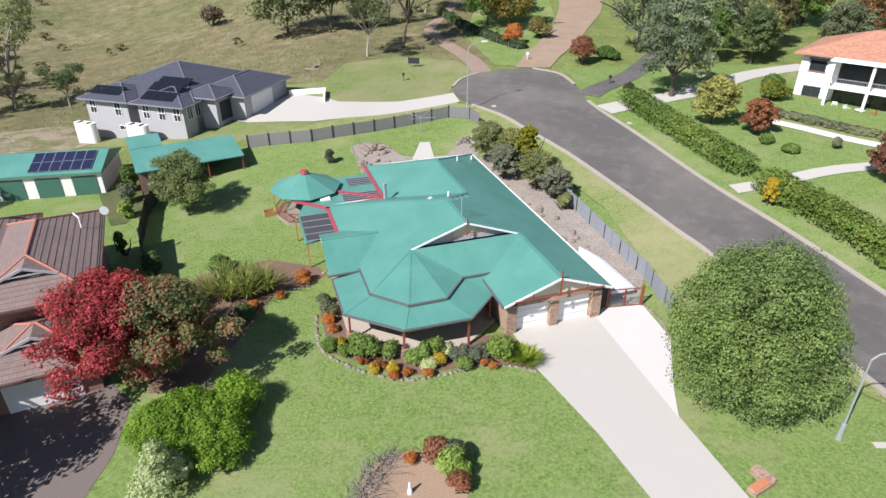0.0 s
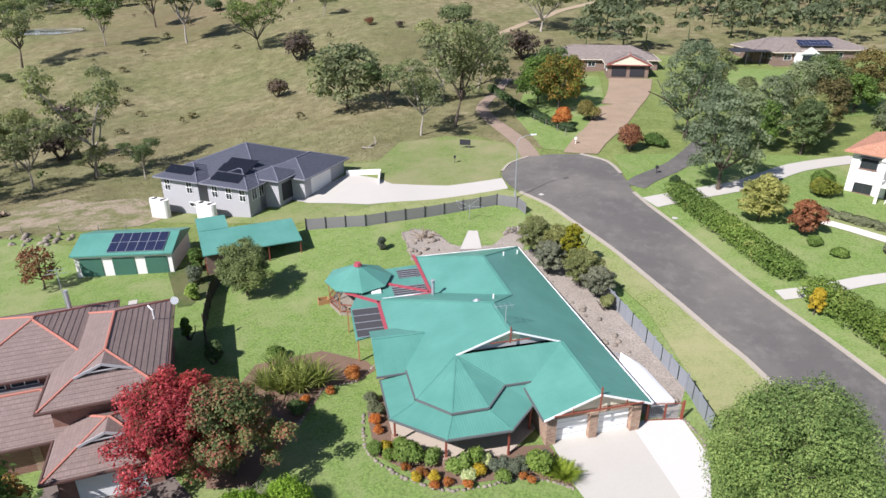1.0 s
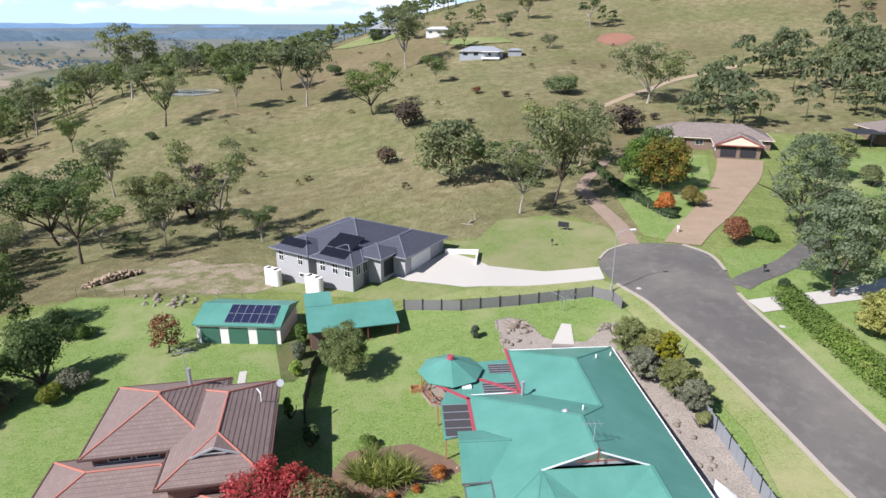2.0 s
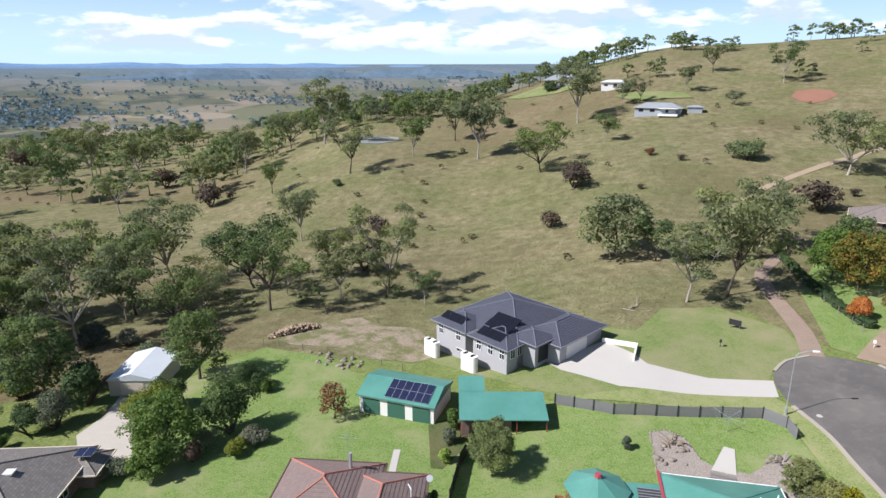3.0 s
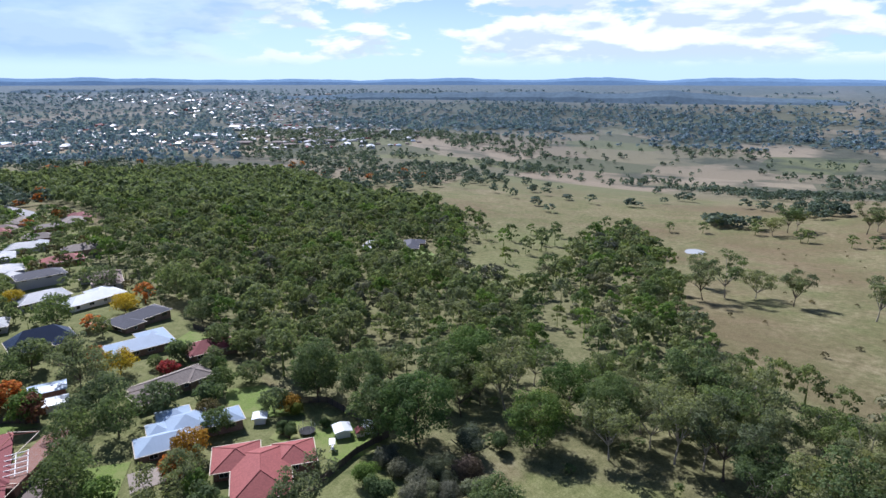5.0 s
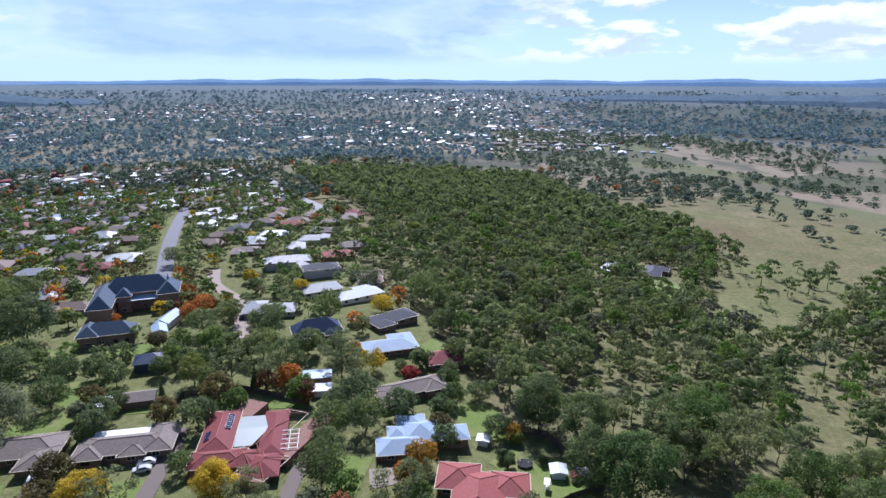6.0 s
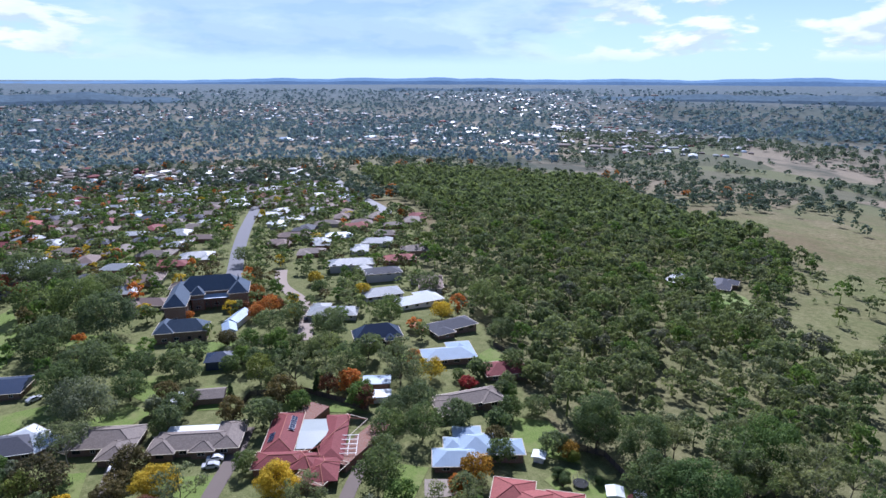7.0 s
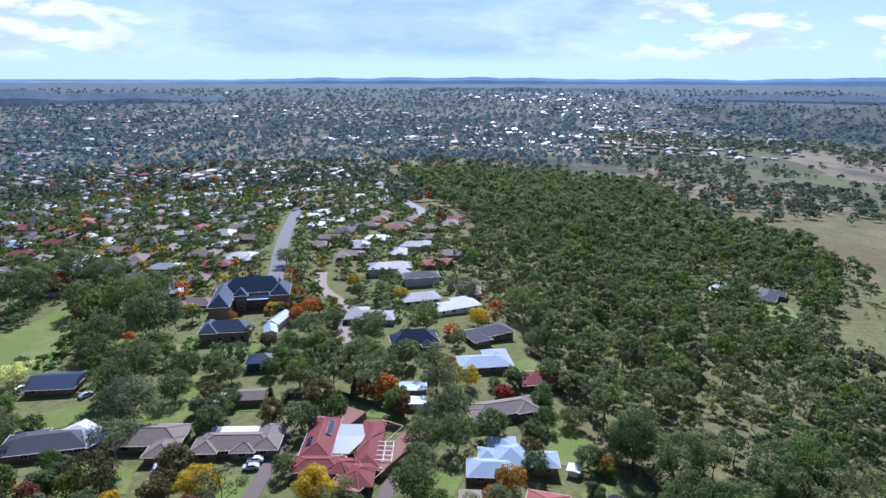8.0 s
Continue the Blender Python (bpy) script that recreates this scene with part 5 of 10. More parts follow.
part("gable", Geo().face((-7.5, 0.45, E0), (-0.4, 0.45, E0), (-3.95, 0.45, E0 + 3.6 * S)), CREAM, gh, "cream boarded gable end")
part("gable", Geo().face((-17.7, 7.3, 2.7), (-17.7, 13.1, 2.9), (-17.7, 10.9, 3.6)), CREAM, gh, "cream boarded gable end")
TRUSS = [((-3.95, -0.05, E0 + 0.1), (-3.95, -0.05, E0 + 2.0), 0.09), ((-5.9, -0.05, E0 + 0.25), (-5.9, -0.05, E0 + 0.65), 0.06), ((-2.0, -0.05, E0 + 0.25), (-2.0, -0.05, E0 + 0.65), 0.06), ((-7.2, -0.05, E0 + 0.22), (-0.7, -0.05, E0 + 0.22), 0.08)]
TRUSS += [((-8.05, GABLE_Y - 0.08, 4.6), (-8.05, GABLE_Y - 0.08, TOP + 0.35), 0.09), ((-9.6, GABLE_Y - 0.08, 4.75), (-6.5, GABLE_Y - 0.08, 4.75), 0.07)]
for a, b, k in TRUSS:
    part("truss_bar", Geo().beam(a, b, k, k), RUST, gh, "dark red timber truss bar")
# walls
g = Geo()
g.box(-7.4, 0.5, -0.5, -7.0, 7, E0 - 0.12).box(-0.85, 0.5, -0.5, -0.45, 26.5, E0 - 0.1)
g.box(-10.7, 26.1, -0.5, -0.9, 26.5, E0 - 0.1).box(-10.7, 19, -0.5, -10.3, 26.1, E0 - 0.1).box(-15.7, 18.1, -0.5, -10.7, 18.5, E0 - 0.1)
g.box(-15.7, 13.2, -0.5, -15.3, 18.1, E0 - 0.1).box(-17.3, 8.1, -0.5, -16.9, 13.0, E0 - 0.1).box(-17.3, 12.6, -0.5, -15.3, 13.0, E0 - 0.1)
part("wall", g, BRICK_MIX, gh, "mottled tan brick wall")
g = Geo()
inner = [(-15.2, 7.6), (-15.2, 4.1), (-13.45, 2.35), (-11.35, 2.35), (-9.6, 4.3), (-7.4, 4.3)]
for (ax, ay), (bx, by) in zip(inner, inner[1:]):
    g.face((ax, ay, -0.4), (bx, by, -0.4), (bx, by, 2.8), (ax, ay, 2.8))
part("bay_wall", g, BRICK_MIX, gh, "mottled tan brick wall")
g = Geo()
for x0, x1 in ((-7.45, -6.75), (-4.3, -3.7), (-1.15, -0.45)):
    g.box(x0, 0.42, -0.3, x1, 1.0, 2.25)
g.box(-6.75, 0.5, 2.1, -0.5, 0.9, E0 + 0.02)
part("garage_pier", g, BRICK_MIX, gh, "mottled tan brick piers and lintel")
for c in (-5.52, -2.42):
    ob = part("garage_door", Geo().box(c - 1.22, 0.78, 0, c + 1.22, 0.84, 2.1), WHITE, gh, "white panel lift garage door")
    gg = Geo()
    for k in range(1, 4):
        gg.box(c - 1.22, 0.765, 0.52 * k - 0.012, c + 1.22, 0.78, 0.52 * k + 0.012)
    gg.box(c - 0.12, 0.72, 0.95, c + 0.12, 0.78, 1.0)
    part("door_rail", gg, STEEL, ob)
for (ax, ay), (bx, by) in list(zip(inner, inner[1:]))[:4]:
    face = math.degrees(math.atan2(-(bx - ax), by - ay)) + 180
    nx, ny = math.cos(radians(face)) * 0.02, math.sin(radians(face)) * 0.02
    window(gh, (ax + bx) / 2 + nx, (ay + by) / 2 + ny, 0.6, 1.7, 1.6, face, CREAM)
floor_line = [(-17.4, 7.6), (-17.4, 3.0), (-14.4, 0.3), (-10.2, 0.2), (-7.5, 2.2), (-7.5, 6.5)]
g = Geo().face(*[(x, y, 0.16) for x, y in floor_line])
for (ax, ay), (bx, by) in zip(floor_line, floor_line[1:]):
    g.face((ax, ay, -0.4), (bx, by, -0.4), (bx, by, 0.16), (ax, ay, 0.16))
part("verandah_floor", g, plain("verandah_paving", (0.45, 0.38, 0.31), 0.85), gh, "paved verandah floor")
for x, y in ((-17.4, 6.6), (-17.35, 3.0), (-14.45, 0.3), (-10.2, 0.2), (-7.95, 2.2)):
    part("verandah_post", Geo().beam((x, y, 0.1), (x, y, 2.4), 0.13, 0.13), RUST, gh, "dark red verandah post")
    if x < -14:
        part("post_plinth", Geo().box(x - 0.24, y - 0.24, 0, x + 0.24, y + 0.24, 0.75), BRICK_MIX, gh, "brick plinth under a post")
# things on the roof
part("roof_vent", Geo().disc(-8.95, 12.2, 4.9, 0.24, 12, 0.24, 5.15).disc(-8.95, 12.2, 5.15, 0.36, 12, 0.1, 5.35), STEEL, gh, "round steel roof ventilator")
for x, y in ((-7.4, 12.6), (-3.0, 22.9), (-0.9, 24.6)):
    part("vent_pipe", Geo().tube([(x, y, gz((x, y), "R" if x > -4 else "AR") - 0.1), (x, y, gz((x, y), "R" if x > -4 else "AR") + 0.4)], [0.07, 0.07], 8), WHITE, gh)
part("flue", Geo().tube([(-11.3, 18.0, 2.8), (-11.3, 18.0, 4.3)], [0.14, 0.14], 10).disc(-11.3, 18.0, 4.3, 0.2, 10, 0.2, 4.45), GREY_STEEL, gh, "tall steel chimney flue")
g = Geo().tube([(-8.1, 7.6, 5.4), (-8.1, 7.6, 7.0)], [0.03, 0.03], 6).beam((-8.9, 8.0, 6.9), (-7.3, 8.0, 6.9), 0.03, 0.03)
for u in (-8.8, -8.4, -8.0, -7.6):
    g.beam((u, 7.6, 6.92), (u, 8.4, 6.92), 0.02, 0.02)
part("antenna", g, STEEL, gh, "television aerial on the ridge")
# pergola with plum beams and dark roof panels
pg = thing("pergola", 11.4, 35.0, 0, 18.3, "green-roofed patio with plum beams and dark louvre panels", "pergola")
g = Geo()
PR = [(-11.25, 25.2), (-11.25, 19.1), (-16.25, 18.9), (-16.25, 13.3), (-18.85, 12.6), (-18.75, 17.8), (-17.8, 20.6), (-15.9, 21.6), (-15.0, 24.9)]
g.face(*[(x, y, 2.62) for x, y in PR[::-1]])
g.face(*[(x, y, 2.52) for x, y in PR])
part("roof", g, GREEN_ROOF, pg, "green corrugated steel patio roof")
for (x0, y0), (x1, y1) in (((-11.3, 27.2), (-11.3, 18.9)), ((-11.3, 18.8), (-16.3, 18.2)), ((-16.25, 18.3), (-16.25, 13.2)), ((-16.2, 18.2), (-18.9, 20.7)), ((-11.5, 19.2), (-15.4, 21.9))):
    part("beam", Geo().beam((x0, y0, 2.72), (x1, y1, 2.72), 0.28, 0.14), PINK_TRIM, pg, "plum painted beam")
for cx, cy, w, d in ((-13.05, 19.95, 3.1, 1.7), (-12.55, 23.4, 2.1, 1.7), (-17.5, 15.2, 2.3, 4.6)):
    ob = part("roof_panel", Geo().box(cx - w / 2, cy - d / 2, 2.63, cx + w / 2, cy + d / 2, 2.66), plain("louvre_shade", (0.07, 0.065, 0.065), 0.35), pg, "dark translucent roof panel")
    g = Geo()
    for k in range(5):
        g.box(cx - w / 2, cy - d / 2 + d * k / 4 - 0.03, 2.66, cx + w / 2, cy - d / 2 + d * k / 4 + 0.03, 2.7)
    part("glazing_bar", g, STEEL, ob)
part("skylight", Geo().box(-16.6, 20.0, 2.63, -15.7, 21.0, 2.78), WHITE, pg, "white framed skylight")
for x, y in ((-18.6, 13.4), (-19.0, 18.0)):
    part("post", Geo().beam((x, y, 0), (x, y, 2.6), 0.12, 0.12), TAN_TIMBER, pg)
# gazebo
gzb = thing("gazebo", -12.4, 51.4, height(-12.4, 51.4), 18, "octagonal garden gazebo with green roof and lattice rails", "gazebo")
g, ring = Geo(), [(3.2 * math.cos(radians(45 * k)), 3.2 * math.sin(radians(45 * k)), 2.55) for k in range(8)]
for k in range(8):
    g.face(ring[k], ring[(k + 1) % 8], (0, 0, 3.95))
g.face(*[(x, y, z - 0.06) for x, y, z in ring[::-1]])
part("roof", g, GREEN_ROOF, gzb)
part("finial", Geo().disc(0, 0, 3.85, 0.4, 8, 0.3, 4.15), PINK_TRIM, gzb, "plum painted cap")
part("floor", Geo().disc(0, 0, -0.4, 2.9, 8, 2.9, 0.18), STONE, gzb, "raised stone floor")
for k in range(8):
    a = radians(45 * k)
    x, y = 2.85 * math.cos(a), 2.85 * math.sin(a)
    part("post", Geo().beam((x, y, 0.1), (x, y, 2.5), 0.1, 0.1), TAN_TIMBER, gzb)
    b = radians(45 * (k + 1))
    x2, y2 = 2.85 * math.cos(b), 2.85 * math.sin(b)
    if k not in (6,):
        g = Geo().beam((x, y, 1.0), (x2, y2, 1.0), 0.06, 0.08).beam((x, y, 0.3), (x2, y2, 0.3), 0.05, 0.06)
        for m in range(1, 9):
            s = m / 9
            g.beam((x + (x2 - x) * s, y + (y2 - y) * s, 0.3), (x + (x2 - x) * s, y + (y2 - y) * s, 1.0), 0.03, 0.03)
        part("rail", g, RUST, gzb, "slatted timber railing")
# side gate
sg = thing("side_gate", 11.4, 36.2, 0, 8, "rust-red steel mesh double gate beside the garage", "gate")
for u in (0.15, 2.75):
    part("gate_post", Geo().beam((u, 0, -0.2), (u, 0, 1.75), 0.14, 0.14), RUST, sg)
for u0, u1 in ((0.25, 1.42), (1.5, 2.65)):
    fr = part("gate_leaf", Geo().beam((u0, 0, 0.15), (u1, 0, 0.15), 0.05, 0.06).beam((u0, 0, 1.55), (u1, 0, 1.55), 0.05, 0.06).beam((u0, 0, 0.15), (u0, 0, 1.55), 0.05, 0.06).beam((u1, 0, 0.15), (u1, 0, 1.55), 0.05, 0.06), RUST, sg)
    g = Geo()
    for k in range(1, 9):
        g.beam((u0, 0, 0.15 + 0.155 * k), (u1, 0, 0.15 + 0.155 * k), 0.012, 0.012)
    for k in range(1, 8):
        u = u0 + (u1 - u0) * k / 8
        g.beam((u, 0, 0.15), (u, 0, 1.55), 0.012, 0.012)
    part("mesh", g, STEEL, fr)
# covered boat on its trailer
bt = thing("covered_boat", 11.95, 40.4, 0, 108.3, "long boat under a white cover on a trailer", "boat")
g = Geo()
rows = []
for i in range(9):
    u = i / 8
    w = 0.95 * min(1.0, (u * 3.2) ** 0.6) if u < 0.33 else 0.95
    x = -3.2 + 6.4 * (1 - u)
    rows.append([(x, -w, 0.65), (x, -w * 0.96, 0.95), (x, -w * 0.5, 1.15 - 0.12 * abs(u - 0.5)), (x, 0, 1.22 - 0.2 * abs(u - 0.5)), (x, w * 0.5, 1.15 - 0.12 * abs(u - 0.5)), (x, w * 0.96, 0.95), (x, w, 0.65)])
for p, q in zip(rows, rows[1:]):
    for k in range(6):
        g.face(p[k], p[k + 1], q[k + 1], q[k])
g.face(*rows[-1])
part("cover", g, WHITE, bt, "taut white boat cover", True)
part("trailer", Geo().beam((-3, 0, 0.6), (4.0, 0, 0.55), 0.12, 0.1).beam((-0.4, -1, 0.5), (-0.4, 1, 0.5), 0.1, 0.1), STEEL, bt)
for s in (-1, 1):
    w_ = part("wheel", Geo().tube([(0, -0.1, 0), (0, 0.1, 0)], [0.32, 0.32], 14), RUBBER, bt)
    w_.matrix_basis = pose(-0.4, s * 1.0, 0.32)


# ---- fences ----
def fence(pts, label, hgt=1.5, post_gap=2.4, material=TIMBER, rail=True, slat=0.16):
    """A paling fence on the land: posts, rails, and palings panel by panel."""
    x0, y0 = pts[0]
    root = thing("fence", x0, y0, height(x0, y0), 0, label, "fence")
    z0 = height(x0, y0)
    for (ax, ay), (bx, by) in zip(pts, pts[1:]):
        d = math.hypot(bx - ax, by - ay)
        n = max(1, round(d / post_gap))
        for k in range(n):
            p = [ax + (bx - ax) * k / n - x0, ay + (by - ay) * k / n - y0]
            q = [ax + (bx - ax) * (k + 1) / n - x0, ay + (by - ay) * (k + 1) / n - y0]
            zp, zq = height(p[0] + x0, p[1] + y0) - z0, height(q[0] + x0, q[1] + y0) - z0
            part("post", Geo().box(p[0] - 0.07, p[1] - 0.07, zp - 0.3, p[0] + 0.07, p[1] + 0.07, zp + hgt + 0.12), DARK if rail else material, root)
            g = Geo()
            m = max(1, int(d / n / slat))
            for i in range(m):
                s, e = (i + 0.06) / m, (i + 0.94) / m
                a = (p[0] + (q[0] - p[0]) * s, p[1] + (q[1] - p[1]) * s, zp + (zq - zp) * s)
                b = (p[0] + (q[0] - p[0]) * e, p[1] + (q[1] - p[1]) * e, zp + (zq - zp) * e)
                nx, ny = -(b[1] - a[1]), (b[0] - a[0])
                l = math.hypot(nx, ny) or 1
                nx, ny = nx / l * 0.012, ny / l * 0.012
                for sgn in (1, -1):
                    f = [(a[0] + nx * sgn, a[1] + ny * sgn, a[2]), (b[0] + nx * sgn, b[1] + ny * sgn, b[2]), (b[0] + nx * sgn, b[1] + ny * sgn, b[2] + hgt), (a[0] + nx * sgn, a[1] + ny * sgn, a[2] + hgt)]
                    g.face(*(f if sgn < 0 else f[::-1]))
            tagged(part("paling_panel", g, material, root), "", "", "", "stuff")
    return root


GREY_PALING = plain("silver_grey_paling", (0.2, 0.195, 0.2), 0.9, grain=6, var=0.2)
BLUE_FENCE = ribbed("blue_grey_steel_fence", (0.235, 0.25, 0.27), pitch=0.2)
fence([(-22.3, 67.5), (-15, 67.7), (-10.4, 69.4), (-3.5, 72.2), (0.7, 73.6), (3.2, 72.4), (4.2, 70.4)], "grey paling fence with dark posts along the back lawn", 1.45, material=GREY_PALING)
fence([(9.2, 55.6), (10.7, 52.8), (13, 46.5), (15.3, 39.8), (15.9, 35.4)], "blue-grey steel fence beside the street verge", 1.5, 2.3, BLUE_FENCE, False, 0.8)
fence([(-28.7, 60), (-27.6, 52), (-25.6, 46), (-23.4, 41.8)], "dark shaded timber fence between two gardens", 1.7, 2.4, plain("dark_paling", (0.07, 0.06, 0.05), 0.9), False)

# ---- shed with solar panels, carport ----
sh = thing("garage_shed", -40.0, 60.2, height(-38, 58), 10.5, "white triple garage shed with green roof and doors", "shed")
part("wall", Geo().box(-5.05, -3.3, -1.2, 5.05, 3.3, 2.55), RENDER_WHITE, sh, "white steel walls")
g = Geo()
hip_roof(g, 0, 0, 10.2, 6.9, 2.6, 0.3, 0.2, True)
part("roof", g, GREEN_ROOF, sh)
for s_ in (-1, 1):
    part("gable", Geo().face((5.06 * s_, -3.3 * s_, 2.5), (5.06 * s_, 3.3 * s_, 2.5), (5.06 * s_, 0, 3.5)), RENDER_WHITE, sh)
for c in (-3.4, 0.0, 3.4):
    part("roller_door", Geo().box(c - 1.15, -3.36, 0.0, c + 1.15, -3.3, 2.1), GREEN_DARK, sh, "green roller door")
solar(sh, 1.35, -1.75, 3.16, 6, 2, 0, math.degrees(math.atan(0.3)), 0.98, 1.6)
cp = thing("carport", -30.1, 56.4, height(-27, 60), 29, "open shelter with green steel roof and brick back wall", "carport")
g = Geo()
g.face((0, 0, 2.3), (10.5, 0, 2.3), (10.5, 5.5, 2.95), (0, 5.5, 2.95)).face((0, 5.5, 2.85), (10.5, 5.5, 2.85), (10.5, 0, 2.2), (0, 0, 2.2))
g.face((0, 0, 2.2), (10.5, 0, 2.2), (10.5, 0, 2.3), (0, 0, 2.3)).face((10.5, 0, 2.2), (10.5, 5.5, 2.85), (10.5, 5.5, 2.95), (10.5, 0, 2.3)).face((0, 5.5, 2.85), (0, 0, 2.2), (0, 0, 2.3), (0, 5.5, 2.95))
part("roof", g.weld(), GREEN_ROOF, cp)
g = Geo().face((0, 5.5, 2.98), (3.3, 5.5, 2.98), (3.3, 9.0, 3.3), (0, 9.0, 3.3)).face((0, 9.0, 3.2), (3.3, 9.0, 3.2), (3.3, 5.5, 2.86), (0, 5.5, 2.86)).face((3.3, 5.5, 2.86), (3.3, 9.0, 3.2), (3.3, 9.0, 3.3), (3.3, 5.5, 2.98))
part("roof", g.weld(), GREEN_ROOF, cp)
part("back_wall", Geo().box(3.4, 5.1, -1, 10.2, 5.3, 2.75), BRICK_BROWN, cp, "brown brick wall")
part("store_wall", Geo().box(0.3, 0.6, -1, 6.2, 5.0, 2.2), BRICK_BROWN, cp, "brown brick wall")
part("end_wall", Geo().box(0.2, 5.6, -1, 3.1, 8.8, 2.8), BRICK_BROWN, cp, "brown brick wall")
for u in (0.2, 6.8, 10.3):
    part("post", Geo().beam((u, 0.2, -0.6), (u, 0.2, 2.25), 0.12, 0.12), RUST, cp)

# ---- the grey house ----
BLACK_PV = plain("black_panel_glass", (0.012, 0.013, 0.018), 0.22, var=0.1)
SLATE_CAP = plain("slate_ridge", (0.14, 0.145, 0.18), 0.6)
gy = house("house", -35.8, 83.4, -17.4, [(0, 1.0, 14.6, 14.6, 0), (-4.1, -5.6, 6.4, 6.0, 0), (4.0, -5.6, 6.6, 6.0, 0), (8.2, 3.05, 6.8, 10.4, 0), (7.4, -3.0, 4.2, 4.2, 0.35)], GREY_TILE, RENDER_GREY, "modern two-storey grey rendered house with slate-grey tile roof", eave=5.0, slope=0.38, detail=2, z=-0.9, gutter=plain("slate_gutter", (0.24, 0.24, 0.27), 0.5), cap=SLATE_CAP, courses=GREY_TILE)
part("garage_door", Geo().box(11.6, -0.6, 2.3, 11.68, 4.4, 4.6), RENDER_WHITE, gy, "wide pale garage door")
for u in (-6.2, -2.4, 1.9, 4.2, 6.4):
    window(gy, u, -8.62, 3.05, 1.0, 1.75, 270, WHITE)
    part("window_rail", Geo().box(u - 0.5, -8.69, 3.88, u + 0.5, -8.63, 3.96), WHITE, gy, "white window transom")
window(gy, -0.2, -6.4, 3.3, 0.9, 1.4, 300, WHITE)
window(gy, 7.32, -7.4, 3.1, 1.0, 1.6, 0, WHITE)
window(gy, 7.32, -5.9, 3.1, 1.0, 1.6, 0, WHITE)
window(gy, -2.0, -8.62, 1.2, 1.6, 0.6, 270, WHITE)
# flat dark panel on the wall stands for the shade inside the porch
part("porch_opening", Geo().box(9.52, -4.4, 2.2, 9.56, -1.6, 4.6), DARK, gy, "dark panel in place of deep porch shade")
solar(gy, -4.6, -7.25, 5.7, 4, 1, 0, 20.8, 1.16, 1.75, BLACK_PV)
solar(gy, 3.4, -7.5, 5.62, 4, 1, 0, 20.8, 1.16, 1.75, BLACK_PV)
solar(gy, 3.2, -5.6, 6.3, 4, 1, 0, 20.8, 1.16, 1.75, BLACK_PV)
solar(gy, 2.6, -3.4, 6.42, 4, 1, 0, 20.8, 1.16, 1.75, BLACK_PV)
low_wall = Geo()
for (ax, ay), (bx, by) in (((-21.6, 86.4), (-16.5, 86.2)), ((-16.5, 86.3), (-15.9, 81.8))):
    low_wall.beam((ax, ay, height(ax, ay) + 0.2), (bx, by, height(bx, by) + 0.2), 0.22, 1.2)
tagged(part("retaining_wall", low_wall, RENDER_WHITE), "white rendered retaining wall beside the drive", "wall", "", "structure")
for x, y in ((-44.9, 75.2), (-37.2, 72.8)):
    tk = thing("water_tank", x, y, height(x, y), -17, "pale slimline rainwater tank against the wall", "water tank")
    g = Geo()
    for s in (-1, 1):
        g.disc(s * 0.95, 0, -0.2, 0.55, 14, 0.55, 2.6)
    g.box(-0.95, -0.55, -0.2, 0.95, 0.55, 2.6)
    part("body", g, RENDER_WHITE, tk)

# ---- the brown-tiled neighbour ----
BROWN_GUTTER = plain("brown_gutter", (0.12, 0.07, 0.06), 0.5)
nb = house("house", -27.3, 36.1, 24.4, [(0, 0, 6.4, 11.9, 2.1), (-5.4, 2.9, 8.4, 8.8, 2.08), (-6.9, -3.0, 11.6, 6.4, 0), (0.3, -7.4, 5.8, 5.6, 0)], BROWN_TILE, BRICK_RED, "two-storey red brick house with brown concrete tile roofs", eave=2.5, slope=0.42, detail=2, gutter=BROWN_GUTTER, cap=RIDGE_TILE, courses=BROWN_TILE)
part("garage_door", Geo().box(-1.6, -10.3, 0, 2.2, -10.24, 2.1), WHITE, nb, "white garage door in shade")
for cx, y0, half, h0 in ((0.0, -6.5, 3.75, 4.6), (0.3, -10.75, 3.45, 2.512)):
    run = half * 0.55
    zb, zt = h0 + run * 0.42, h0 + half * 0.42
    ya, hw2 = y0 + run, half - run
    part("gablet", Geo().face((cx - hw2, ya, zb), (cx + hw2, ya, zb), (cx, ya, zt)), DARK, nb, "dark gable vent")
    part("gablet_roof", Geo().face((cx + hw2, ya - 0.15, zb), (cx, y0 + half, zt), (cx, ya - 0.15, zt + 0.02)).face((cx - hw2, ya - 0.15, zb), (cx, ya - 0.15, zt + 0.02), (cx, y0 + half, zt)), BROWN_TILE, nb)
    part("gablet_trim", Geo().beam((cx - hw2 - 0.1, ya - 0.2, zb), (cx, ya - 0.2, zt), 0.08, 0.16).beam((cx + hw2 + 0.1, ya - 0.2, zb), (cx, ya - 0.2, zt), 0.08, 0.16).beam((cx - hw2 * 0.6, ya - 0.2, zb + 0.25), (cx + hw2 * 0.6, ya - 0.2, zb + 0.25), 0.06, 0.08), RENDER_GREY, nb, "pale grey fretted gable trim")
part("gutter_strip", Geo().box(-9.4, -1.95, 3.55, -3.4, -1.65, 3.7), RENDER_GREY, nb, "pale flashing under the upper windows")
for u in (-7.6, -5.6):
    window(nb, u, -1.52, 3.7, 1.7, 0.8, 270, WHITE)
dish = part("satellite_dish", Geo().disc(0, 0, 0, 0.08, 14, 0.34, 0.1), WHITE, nb, "white satellite dish")
dish.matrix_basis = pose(3.9, 5.6, 4.9, 60, 0, 30)
part("bent_pipe", Geo().tube([(2.6, 2.6, 4.9), (2.6, 2.6, 5.9), (2.3, 2.9, 6.2)], [0.06, 0.06, 0.06], 6), WHITE, nb)
